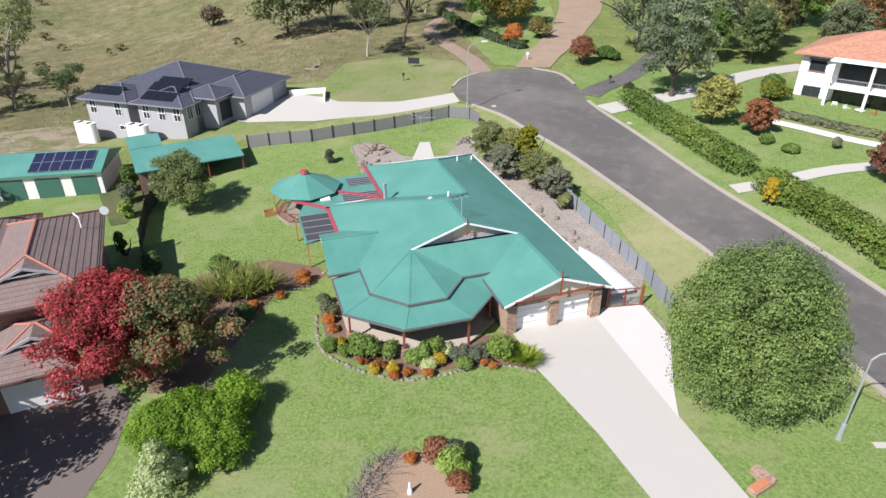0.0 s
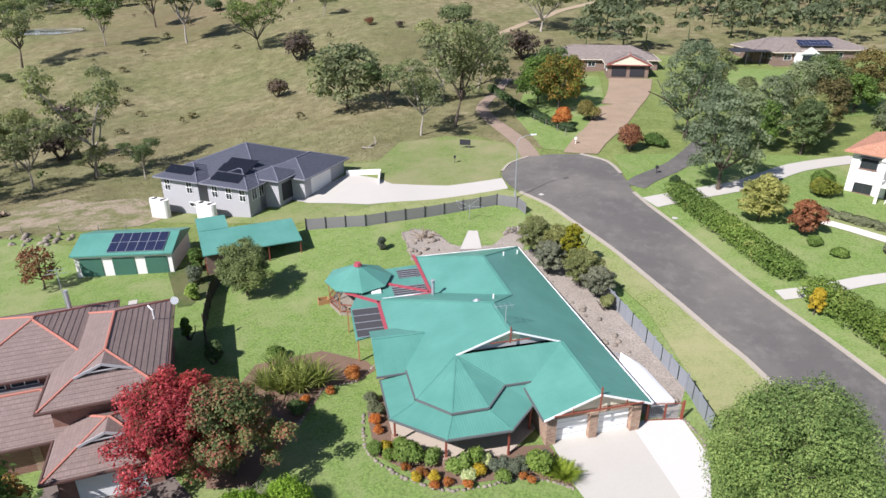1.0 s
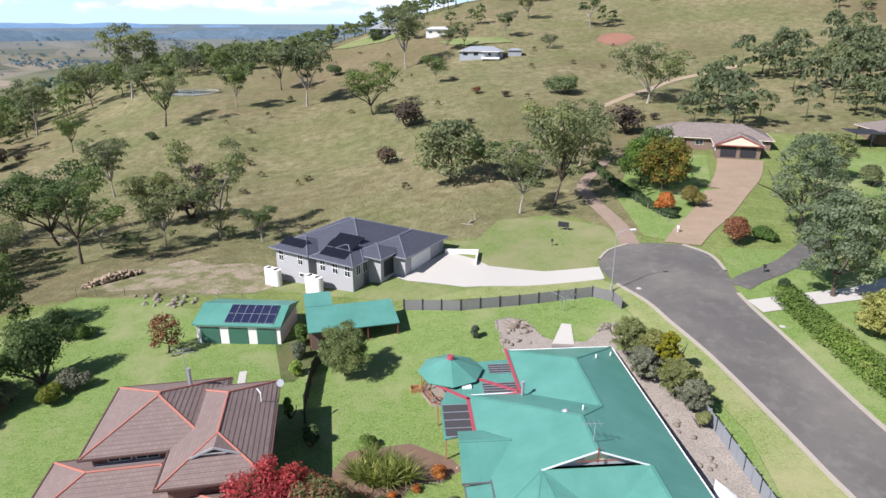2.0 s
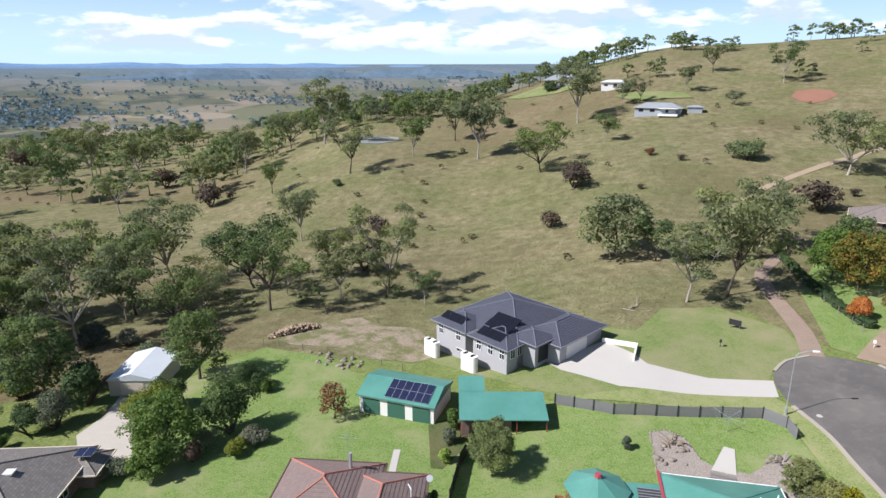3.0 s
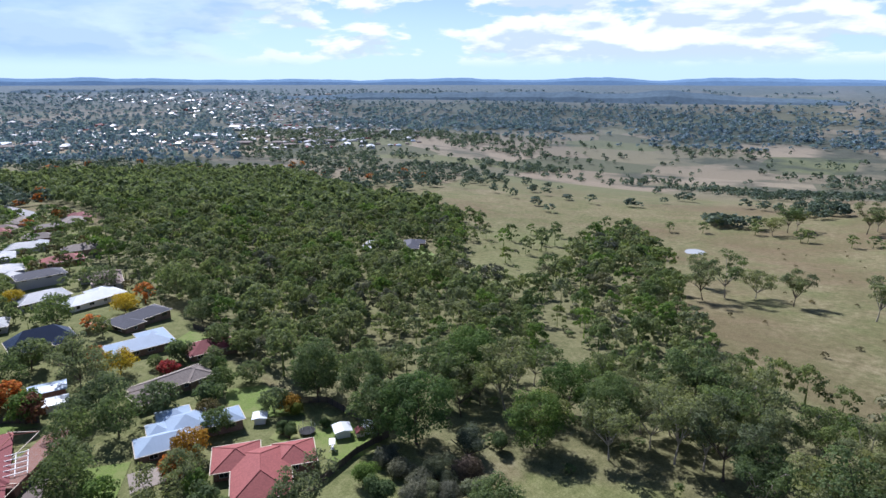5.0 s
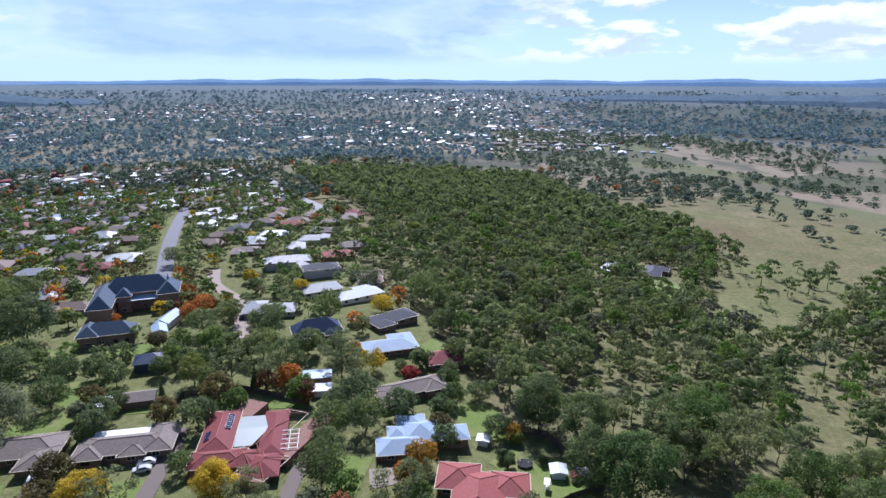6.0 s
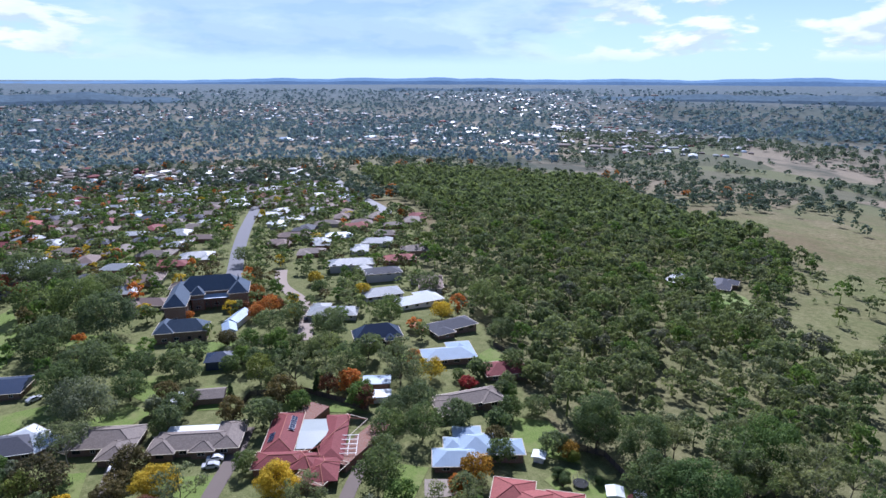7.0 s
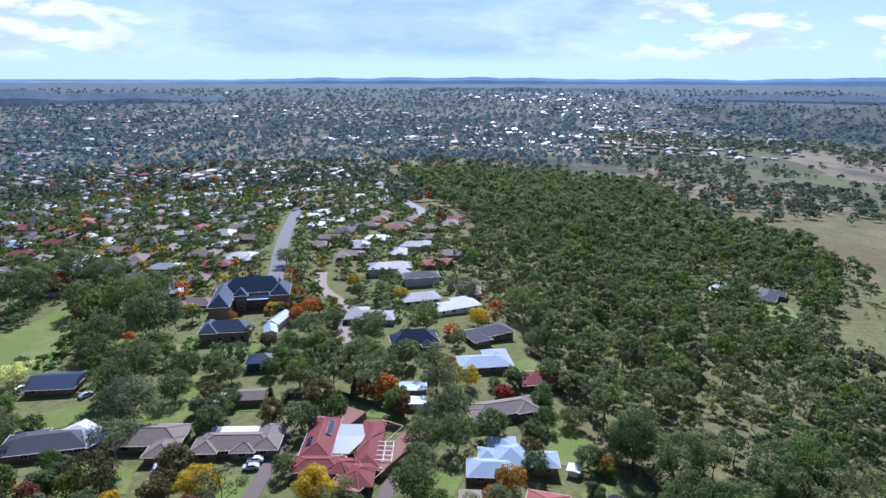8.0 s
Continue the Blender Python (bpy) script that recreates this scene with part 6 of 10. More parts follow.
part("flue", Geo().tube([(-3.6, 5.6, 5.0), (-3.6, 5.6, 7.2)], [0.16, 0.16], 10), STEEL, nb, "steel chimney flue")
part("aerial", Geo().tube([(-3.9, 5.9, 5.0), (-3.9, 5.9, 9.0)], [0.03, 0.03], 6).beam((-4.8, 5.9, 8.6), (-3.0, 5.9, 8.6), 0.03, 0.03).beam((-4.5, 5.9, 8.9), (-3.3, 5.9, 8.9), 0.03, 0.03), STEEL, nb)
for u in (-12.4, -8.5, -4.5):
    part("verandah_post", Geo().box(u - 0.25, -6.25, -0.5, u + 0.25, -5.75, 2.4), BRICK_MIX, nb, "brick verandah pier")


# ---- other houses near the street ----
FADED_TERRACOTTA = tiled("faded_terracotta_tiles", (0.5, 0.25, 0.16), var=0.2)
wh = house("house", 54.5, 76.3, -42, [(0, 0, 17, 12, 0)], FADED_TERRACOTTA, RENDER_WHITE, "white two-storey house with terracotta roof and balcony", eave=6.0, slope=0.36, over=0.9, detail=0, z=3.6, cap=FADED_TERRACOTTA)
for zz, wd in ((0.9, 2.0), (4.0, 1.8)):
    window(wh, -6.6, -6.02, zz, wd, 1.25, 270, DARK)
    part("window_sill", Geo().box(-6.7 - wd / 2, -6.14, zz - 0.1, -6.5 + wd / 2, -6.0, zz), BRICK_RED, wh, "brick window sill")
part("window_hood", Geo().beam((-7.7, -6.3, 5.4), (-5.5, -6.3, 5.4), 0.55, 0.08), DARK, wh, "dark window awning")
for zz in (0.9, 4.0):
    for v in (-3.0, 2.2):
        window(wh, -8.52, v, zz, 1.5, 1.2, 180, DARK)
part("terrace_slab", Geo().box(-4.8, -9.6, -0.8, 8.6, -6.0, 0.06), RENDER_WHITE, wh, "pale terrace slab under the balcony")
part("plinth", Geo().box(-8.56, -6.06, -0.8, -4.8, -6.0, 0.5), RENDER_GREY, wh, "grey base of the wall")
part("balcony_floor", Geo().box(-4.8, -8.6, 2.75, 8.5, -6.0, 2.95), RENDER_WHITE, wh, "white balcony slab")
part("porch_roof", Geo().box(-4.9, -8.9, 5.85, 8.6, -6.0, 6.0), RENDER_WHITE, wh)
part("shaded_opening", Geo().box(-4.2, -6.06, 0.1, 8.2, -6.02, 2.5).box(-4.2, -6.06, 3.0, 8.2, -6.02, 5.5), GLASS, wh, "dark glazed sliding doors")
for u in (-4.5, -0.4, 3.8, 8.0):
    part("column", Geo().beam((u, -8.4, 0), (u, -8.4, 5.9), 0.3, 0.3), RENDER_WHITE, wh, "white column")
g = Geo().beam((-4.6, -8.5, 3.95), (8.4, -8.5, 3.95), 0.05, 0.06)
for k in range(44):
    g.beam((-4.6 + 0.3 * k, -8.5, 2.95), (-4.6 + 0.3 * k, -8.5, 3.95), 0.025, 0.025)
part("balustrade", g, STEEL, wh, "thin metal balustrade")
def outdoor_chair(x, y, turn, paint, label):
    root = thing("outdoor_chair", x, y, 3.66, turn, label, "chair")
    part("seat", Geo().box(-0.28, -0.28, 0.4, 0.28, 0.28, 0.46), paint, root)
    g = Geo()
    for k in range(5):
        g.box(-0.26 + 0.11 * k, 0.24, 0.46, -0.19 + 0.11 * k, 0.28, 0.95)
    part("backrest", g.box(-0.28, 0.23, 0.92, 0.28, 0.29, 1.0), paint, root)
    for s in (-1, 1):
        part("armrest", Geo().box(s * 0.28 - 0.03, -0.28, 0.64, s * 0.28 + 0.03, 0.28, 0.68), paint, root)
        for v in (-0.25, 0.25):
            part("leg", Geo().beam((s * 0.25, v, 0), (s * 0.25, v, 0.42), 0.05, 0.05), paint, root)


def on_terrace(u, v):
    c, s = math.cos(radians(-42)), math.sin(radians(-42))
    return 54.5 + u * c - v * s, 76.3 + u * s + v * c


ot = thing("outdoor_table", *on_terrace(-0.6, -8.2), 3.66, -42, "small round white table on the terrace", "table")
part("tabletop", Geo().disc(0, 0, 0.7, 0.55, 16, 0.55, 0.74), WHITE, ot)
part("leg", Geo().disc(0, 0, 0, 0.28, 12, 0.05, 0.06).tube([(0, 0, 0.05), (0, 0, 0.7)], [0.04, 0.04], 8), WHITE, ot, "white pedestal")
RED_CHAIR = plain("red_chair_paint", (0.45, 0.08, 0.06), 0.6)
for u, v, a, paint, word in ((-2.0, -8.1, 60, WHITE, "white"), (-3.4, -7.6, 10, WHITE, "white"), (0.8, -8.3, -70, RED_CHAIR, "red"), (2.2, -7.4, 20, WHITE, "white"), (5.0, -8.0, -30, RED_CHAIR, "red")):
    outdoor_chair(*on_terrace(u, v), a - 42, paint, "%s slatted garden chair on the terrace" % word)
bh = house("house", 25.5, 158, -4, [(0, 4, 26, 12, 0), (5.2, -6, 9, 10, 0)], DUSK_TILE, BRICK_BROWN, "brown brick house with twin garage doors under a gable", eave=2.6, slope=0.4, detail=1, cap=DUSK_TILE)
for u in (3.2, 7.2):
    part("garage_door", Geo().box(u - 1.6, -11.1, 0, u + 1.6, -11.02, 2.2), DARK, bh, "dark roller garage door")
part("gable_front", Geo().face((0.4, -11.6, 2.65), (10.0, -11.6, 2.65), (5.2, -11.6, 4.6)), CREAM, bh, "cream shingled gable")
g = Geo().beam((0.2, -11.75, 2.6), (5.2, -11.75, 4.75), 0.1, 0.2).beam((10.2, -11.75, 2.6), (5.2, -11.75, 4.75), 0.1, 0.2).beam((0.2, -11.75, 2.6), (10.2, -11.75, 2.6), 0.1, 0.15).beam((5.2, -11.75, 4.6), (5.2, -11.75, 5.6), 0.1, 0.1)
part("barge_board", g, plain("brick_red_paint", (0.32, 0.08, 0.07), 0.5), bh, "dull red barge boards")
kh = house("house", 73, 166, 4, [(4, 4, 28, 12, 0), (-4, -4, 6, 6, 0)], DUSK_TILE, BRICK_BROWN, "low brick house with black pergola and white bay", eave=2.7, slope=0.36, detail=1, cap=DUSK_TILE)
solar(kh, 5, -0.4, 4.1, 8, 2, 0, 19)
part("pergola_roof", Geo().box(-17, -6, 2.6, -6.5, 2, 2.75), DARK, kh, "flat black pergola roof")
for u in (-16.8, -13.4, -10, -6.8):
    part("pergola_post", Geo().beam((u, -5.8, -0.5), (u, -5.8, 2.6), 0.15, 0.15), DARK, kh)
part("bay", Geo().box(-2.6, -9.5, -1, 1.4, -6.6, 2.6).face((-3, -9.8, 2.6), (1.8, -9.8, 2.6), (-0.6, -9.8, 4.2)), WHITE, kh, "white gabled bay")
part("bay_glass", Geo().box(-2.0, -9.56, 0.4, 0.8, -9.5, 2.3), GLASS, kh)
fh = house("house", -54.5, 287, 6, [(0, 0, 19, 9, 0), (4, -4, 7, 5, 0)], GREY_STEEL, plain("grey_weatherboard", (0.36, 0.39, 0.42), 0.7), "lone grey weatherboard farmhouse on the hillside", eave=2.7, slope=0.4, detail=1)
part("verandah", Geo().box(0.5, -8.4, -0.5, 8.5, -6.5, 0.3).box(0.5, -8.6, 2.5, 8.5, -6.5, 2.6), WHITE, fh)
house("shed", -40, 291, 6, [(0, 0, 6, 4, 0)], GREY_STEEL, GREY_STEEL, "small grey shed by the farmhouse", eave=2.2, slope=0.3, detail=0, category="shed")
house("house", -128, 374, 20, [(0, 0, 22, 13, 0), (-7, -6, 9, 8, 0)], GREY_STEEL, RENDER_GREY, "pale-roofed house on the green hilltop lawn", eave=3.0, slope=0.5, detail=1)
house("house", -88, 340, 15, [(0, 0, 14, 7, 0)], WHITE_STEEL, RENDER_WHITE, "long white outbuilding on the hill", eave=3.0, slope=0.3, detail=1, category="outbuilding")
drape("lawn", [(-166, 372), (-150, 358), (-124, 350), (-104, 362), (-118, 392), (-150, 392)], ROUGH_LAWN, 0.35, 4.0, "green hilltop lawn", "lawn")
drape("lawn", [(-84, 322), (-70, 310), (-44, 314), (-50, 322), (-72, 328)], ROUGH_LAWN, 0.35, 4.0, "green lawn on the hillside", "lawn")
# left: white shed, house with panels, pool house
ws = house("shed", -77.6, 49.0, 31, [(0, 0, 6.4, 8.4, 0)], WHITE_STEEL, plain("cream_steel", (0.6, 0.55, 0.45), 0.6), "cream steel shed with pale gable roof", eave=2.6, slope=0.27, over=0.15, detail=0, gable=True, category="shed")
part("roller_door", Geo().box(-1.6, -4.26, 0, 1.6, -4.2, 2.2), CREAM, ws)
sp = house("house", -65.5, 23.5, 33, [(0, 0, 13, 13, 0), (6.5, 4.6, 3.6, 3.4, -0.4)], tiled("grey_weathered_tiles", (0.235, 0.215, 0.195)), BRICK_BROWN, "brick house with weathered tile roof and solar panels", eave=2.6, slope=0.4, detail=1, cap=DUSK_TILE)
solar(sp, -4.6, 2.4, 4.0, 4, 2, -90, 22)
part("roof_window", Geo().box(1.5, -0.6, 4.6, 2.6, 0.3, 4.75), WHITE, sp)
solar(sp, 7.0, 4.6, 3.4, 2, 1, 0, 0)
house("house", -91.0, -9.0, 35, [(0, 0, 11, 15, 0)], tiled("faded_red_tiles", (0.28, 0.15, 0.13), var=0.12), BRICK_RED, "red-brown tiled house beside a swimming pool", eave=2.7, slope=0.4, detail=1, cap=RIDGE_TILE)
pool_pts = [(-91.4, 2.6), (-98.0, 5.4), (-93.4, 13.2), (-88.2, 11.0)]
pc = [sum(p[0] for p in pool_pts) / 4, sum(p[1] for p in pool_pts) / 4]
pzv = max(height(*p) for p in pool_pts) + 0.12
deck = [(pc[0] + (x - pc[0]) * 1.28, pc[1] + (y - pc[1]) * 1.25) for x, y in pool_pts]
po = thing("swimming_pool", pc[0], pc[1], pzv, 0, "bright blue swimming pool with pink paving surround", "swimming pool")
g = Geo()
for i in range(4):
    a, b, c, d = deck[i], deck[(i + 1) % 4], pool_pts[(i + 1) % 4], pool_pts[i]
    q = [(p[0] - pc[0], p[1] - pc[1], 0) for p in (a, b, c, d)]
    g.face(*q[::-1])
    g.face(*[(p[0] - pc[0], p[1] - pc[1], z) for p, z in ((a, -1), (b, -1), (b, 0), (a, 0))])
part("paving", g, plain("pink_paving", (0.55, 0.36, 0.28), 0.8), po)
part("water", Geo().face(*[(p[0] - pc[0], p[1] - pc[1], -0.02) for p in pool_pts[::-1]]), POOL, po, "clear blue pool water")
house("shed", -96.5, 21.5, 33, [(0, 0, 3.0, 2.4, 0)], WHITE_STEEL, WHITE_STEEL, "small pale garden shed", eave=1.5, slope=0.15, over=0.1, detail=0, category="shed")

# ---- the suburb: houses that stand nearest ----
house("house", -5.5, -185, -25, [(0, 0, 22, 10, 0), (6, -2, 8, 9, 0)], GREY_TILE, BRICK_BROWN, "long brick house with dark grey roof", detail=1, gutter=WHITE)
house("house", -14.5, -183, 20, [(0, 0, 7, 14, 0)], WHITE_STEEL, BRICK_BROWN, "house wing with bright white steel roof", detail=1)
house("house", -29.5, -170, -36, [(0, 0, 17, 10, 0), (-5, 6, 7, 9, 0)], DUSK_TILE, BRICK_BROWN, "brick house with weathered brown tile roof", detail=1, cap=DUSK_TILE)
h3 = house("house", -47.5, -150.5, -36, [(1.5, -1.2, 20.6, 8.2, 0), (-6.8, -3.2, 6.4, 12.4, 0.05), (9.3, 0.6, 6.4, 7.4, 0), (-1.2, 1.6, 5.6, 5, 0)], DUSK_TILE, BRICK_BROWN, "wide brown brick house with grey-brown hip roofs", detail=1, cap=DUSK_TILE)
part("verandah_roof", Geo().box(-3.0, -8.4, 2.52, 10.6, -5.6, 2.6), WHITE_STEEL, h3, "pale steel verandah roof")
for u in (-2.8, 1.6, 6.0, 10.4):
    part("verandah_post", Geo().beam((u, -8.2, -0.6), (u, -8.2, 2.52), 0.12, 0.12), WHITE, h3)
rh = house("house", -66, -129, -38, [(5.0, 4.0, 12.4, 6.4, 0), (6.6, -9.0, 7.4, 19, 0), (-7.6, -6.0, 5.6, 21, 0, -28.3), (-6.2, 8.2, 7.2, 9.0, -0.1, -32), (-1.5, 5.0, 6, 6, 0.1, -20)], RED_TILE, BRICK_RED, "large red-tiled brick house with several wings", detail=1, cap=RIDGE_TILE)
solar(rh, 4.4, -11.5, 3.55, 7, 1, 90, -21.8, 1.0, 1.65)
solar(rh, 9.0, -5.0, 3.4, 4, 1, 90, 21.8, 1.0, 1.65)
part("glass_roof", Geo().face((-9.6, -15.0, 2.5), (2.0, -15.0, 2.5), (2.0, -8, 3.1), (-6.5, -8, 3.1)).face((-6.5, -8, 3.1), (2.0, -8, 3.1), (2.0, -0.5, 2.5), (-2.4, -0.5, 2.5)), plain("glasshouse_grey", (0.34, 0.38, 0.38), 0.35), rh, "blue-grey glazed courtyard roof")
for k in range(5):
    part("pergola_beam", Geo().beam((-14.2, -5.6 + 2.1 * k, 2.9), (-9.4 + 0.6 * k, -5.6 + 2.1 * k, 2.9), 0.14, 0.16), WHITE, rh, "white pergola beam")
for u in (-14.0, -11.8, -9.9):
    part("pergola_rail", Geo().beam((u, -6.2, 2.76), (u, 3.4, 2.76), 0.14, 0.14), WHITE, rh)
for u, v in ((-14.0, -6), (-14.0, 3.2), (-9.9, 3.2)):
    part("pergola_post", Geo().beam((u, v, -0.5), (u, v, 2.7), 0.14, 0.14), WHITE, rh)
house("house", -99, -100, -40, [(3.8, 2.6, 11.6, 7.0, 0), (-1.5, -3.0, 9, 9, 0.12), (-9.2, -1.6, 8.6, 6.2, 0), (0.6, -8.2, 6.8, 6.2, 0), (4.6, -3.6, 4, 4.6, 0.05)], BLUE_STEEL, BRICK_BROWN, "house with pale blue-white steel hip roofs", detail=1, slope=0.45)
house("house", -114, -119.5, -22, [(-3.2, -3.2, 19, 7.4, 0), (4.6, 0.0, 6.2, 8.4, 0), (-9.8, -2.2, 6.4, 7.4, 0.08)], DUSK_TILE, BRICK_BROWN, "brown-tiled brick house below the wood", detail=1, cap=DUSK_TILE)
house("house", -135, -149, -30, [(0, 0, 18, 9, 0), (-5, -4, 8, 9, 0)], BLUE_STEEL, BRICK_BROWN, "house with blue-grey steel roof and bright lawn", detail=1)
house("house", -154, -169, -10, [(0, 0, 19, 9, 0), (6, 4, 7, 6, 0)], GREY_TILE, BRICK_BROWN, "house with dark slate roof", detail=1)
house("house", -162, -199, -14, [(0, 0, 20, 9, 0), (-5, -4, 8, 8, 0)], WHITE_STEEL, RENDER_WHITE, "house with white steel roof", detail=1)
house("house", -124, -177, -26, [(0, 0, 17, 9, 1.2), (-4, 5, 3, 4, 1.0), (4, 5, 3, 4, 1.0)], NAVY_STEEL, BRICK_BROWN, "steep navy-roofed house with two dormers", detail=1, slope=0.8)
house("house", -155, -217, -20, [(0, 0, 17, 10, 0)], GREY_STEEL, RENDER_GREY, "house with plain grey roof", detail=1)
house("house", -168, -262, -30, [(0, 0, 22, 10, 1.5), (-6, 6, 9, 9, 0)], GREY_STEEL, RENDER_GREY, "large house with grey steel roofs", detail=1)
house("house", -171, -238, -26, [(0, 0, 17, 9, 1.8)], GREY_TILE, RENDER_GREY, "two-storey grey house with tiles", detail=1)
house("house", -92, -73, 37, [(0, 0, 17, 11, 0), (-5, 7, 8, 8, 0), (-7, -5, 9, 9, 0)], SALMON_TILE, BRICK_RED, "house with bright salmon-red tile roof", detail=1, cap=SALMON_TILE)
house("hall", -11.5, -227, -32, [(-1.5, 1, 15, 11.4, 0)], NAVY_STEEL, BRICK_BROWN, "square hall with navy steel roof", detail=1, slope=0.35, gable=True, category="hall")
house("shed", -59.5, -176, -32, [(0, 0, 9, 6, 0)], DUSK_TILE, BRICK_BROWN, "small brick garage with brown roof", detail=0, eave=2.3, gable=True, category="shed")
house("shed", -51, -181, -32, [(0, 0, 4, 5, 0)], WHITE_STEEL, WHITE_STEEL, "small white garden shed", detail=0, eave=2.2, slope=0.2, category="shed")
house("shed", -103.5, -148.5, -38, [(0, 0, 8, 5, 0)], BLUE_STEEL, BRICK_RED, "brick garage with pale blue roof", detail=0, eave=2.5, slope=0.2, gable=True, category="shed")
house("carport", -99.5, -140.5, -38, [(0, 0, 5, 4, 0)], WHITE_STEEL, RENDER_WHITE, "small white steel-roofed carport", detail=0, eave=2.3, slope=0.1, gable=True, category="carport")
house("shed", -114.6, -66.6, 40, [(0, 0, 3.2, 3.2, 0)], WHITE_STEEL, WHITE_STEEL, "white garden shed by the back fence", detail=0, eave=2.1, slope=0.2, gable=True, category="shed")
house("shed", -112.8, -88.5, 30, [(0, 0, 2.6, 2.6, 0)], WHITE_STEEL, WHITE_STEEL, "tiny white garden shed", detail=0, eave=1.9, slope=0.15, gable=True, category="shed")
rt = thing("rainwater_tank", -118.4, -62, height(-118.4, -62), 0, "round pale rainwater tank with domed top", "water tank")
part("body", Geo().disc(0, 0, -0.3, 1.7, 20, 1.7, 2.2).disc(0, 0, 2.2, 1.7, 20, 0.4, 2.7), WHITE, rt)

# old convent with slate roofs
ch = house("convent", -90, -258, -28, [(-2.5, -5, 27, 10.5, 0.6), (9.8, 3.5, 8.0, 25, 0), (-14.3, -2.0, 7.6, 14, 0.3), (2.6, 0.5, 5, 6, 0.2)], SLATE_BLUE, BRICK_BROWN, "large old brick convent with steep blue slate roofs", eave=7.0, slope=0.95, over=0.6, detail=1, category="convent")
part("verandah_roof", Geo().face((-10.4, 3.8, 5.2), (5.4, 3.8, 5.2), (5.4, 0.4, 6.2), (-10.4, 0.4, 6.2)).face((-10.4, 0.4, 6.1), (5.4, 0.4, 6.1), (5.4, 3.8, 5.1), (-10.4, 3.8, 5.1)), BLUE_STEEL, ch, "pale verandah roof")
for u, v in ((-14.3, -2.0), (9.8, -5.0)):
    part("spire", Geo().disc(u, v, 10.0, 0.6, 6, 0.02, 14.0), SLATE_BLUE, ch)
for k in range(7):
    part("verandah_post", Geo().beam((-10.2 + 2.5 * k, 3.6, -0.5), (-10.2 + 2.5 * k, 3.6, 5.2), 0.18, 0.18), RUST, ch)
house("chapel", -71, -236, -30, [(-3, 4.6, 17, 8, 0), (3.6, 4.0, 6.4, 11, 0.2)], SLATE_BLUE, BRICK_BROWN, "brick chapel with blue slate roof", eave=4.2, slope=0.8, detail=1, category="chapel")
house("outbuilding", -93, -231, 40, [(0, 0, 12, 5, 0)], BLUE_STEEL, RENDER_WHITE, "narrow outbuilding with pale blue roof", eave=2.8, slope=0.5, detail=0, gable=True, category="outbuilding")
house("outbuilding", -85.5, -222, 70, [(0, 0, 8, 4.5, 0)], BLUE_STEEL, RENDER_WHITE, "small outbuilding with pale blue roof", eave=2.8, slope=0.5, detail=0, gable=True, category="outbuilding")
house("outbuilding", -72, -197.5, -30, [(0, 0, 9, 7, 0)], NAVY_STEEL, NAVY_STEEL, "square outbuilding with navy-blue roof", eave=3.2, slope=0.5, detail=0, category="outbuilding")

# streets and bright lawns of the suburb
ribbon("road", [(-100, -262), (-117, -292), (-150, -358), (-209, -467), (-250, -545)], 8, plain("pale_asphalt", (0.2, 0.2, 0.22), 0.9, var=0.12), 0.25, 6.0, "long pale suburban street", "road")
ribbon("road", [(-270, -372), (-292, -410), (-380, -610), (-491, -843), (-620, -1090)], 10, plain("sunlit_asphalt", (0.3, 0.3, 0.31), 0.9, var=0.12), 0.5, 10.0, "main road into the town", "road")
ribbon("road", [(-140, -285), (-128.5, -262), (-124.7, -235), (-114.2, -213), (-104, -197)], 6, plain("tan_asphalt", (0.34, 0.28, 0.24), 0.9, var=0.12), 0.2, 4.0, "curving tan suburban lane", "road")
ribbon("driveway", [(-61.5, -153), (-52, -141), (-41, -129), (-33, -118)], 4.2, DARK_DRIVE, 0.14, 3.0, "dark asphalt driveway", "driveway")
ribbon("driveway", [(-92, -131), (-87, -125.6), (-67, -109), (-58, -100)], 3.6, DARK_DRIVE, 0.14, 3.0, "dark asphalt driveway beside the red house", "driveway")
ribbon("driveway", [(-28.5, -160), (-25, -152), (-19, -140)], 3.6, PALE_GRAVEL, 0.14, 3.0, "pale concrete driveway", "driveway")
ribbon("driveway", [(12, -232), (-4, -229.5), (-9, -228.5)], 5, DARK_DRIVE, 0.16, 3.0, "dark asphalt drive to the hall", "driveway")
drape("forecourt", [(-84, -101), (-90, -96), (-86, -91), (-79, -95)], PALE_GRAVEL, 0.14, 3.0, "pale concrete forecourt", "driveway")
drape("forecourt", [(-141, -172), (-147, -176), (-148, -183), (-143, -182)], TERRA_PAVE, 0.16, 3.0, "pinkish gravel forecourt", "driveway")
LAWNS_NEAR = [[(-66, -160), (-78, -150), (-92, -136), (-88, -146), (-82, -160), (-70, -168)], [(-34, -145), (-44, -139), (-48, -134), (-40, -126), (-28, -136)], [(-118, -103), (-112, -95), (-120, -80), (-126, -88), (-131, -100), (-124, -108)], [(-104, -62), (-112, -54), (-121, -68), (-116, -82), (-107, -82), (-105, -72)], [(-142, -139), (-147, -146), (-156, -148), (-154, -138), (-147, -131)], [(-118, -160), (-126, -154), (-130, -158), (-121, -166)], [(-60, -219), (-80, -207), (-85, -214), (-64, -228)], [(-58, -200), (-52, -190), (-44, -186), (-42, -196), (-50, -206)]]
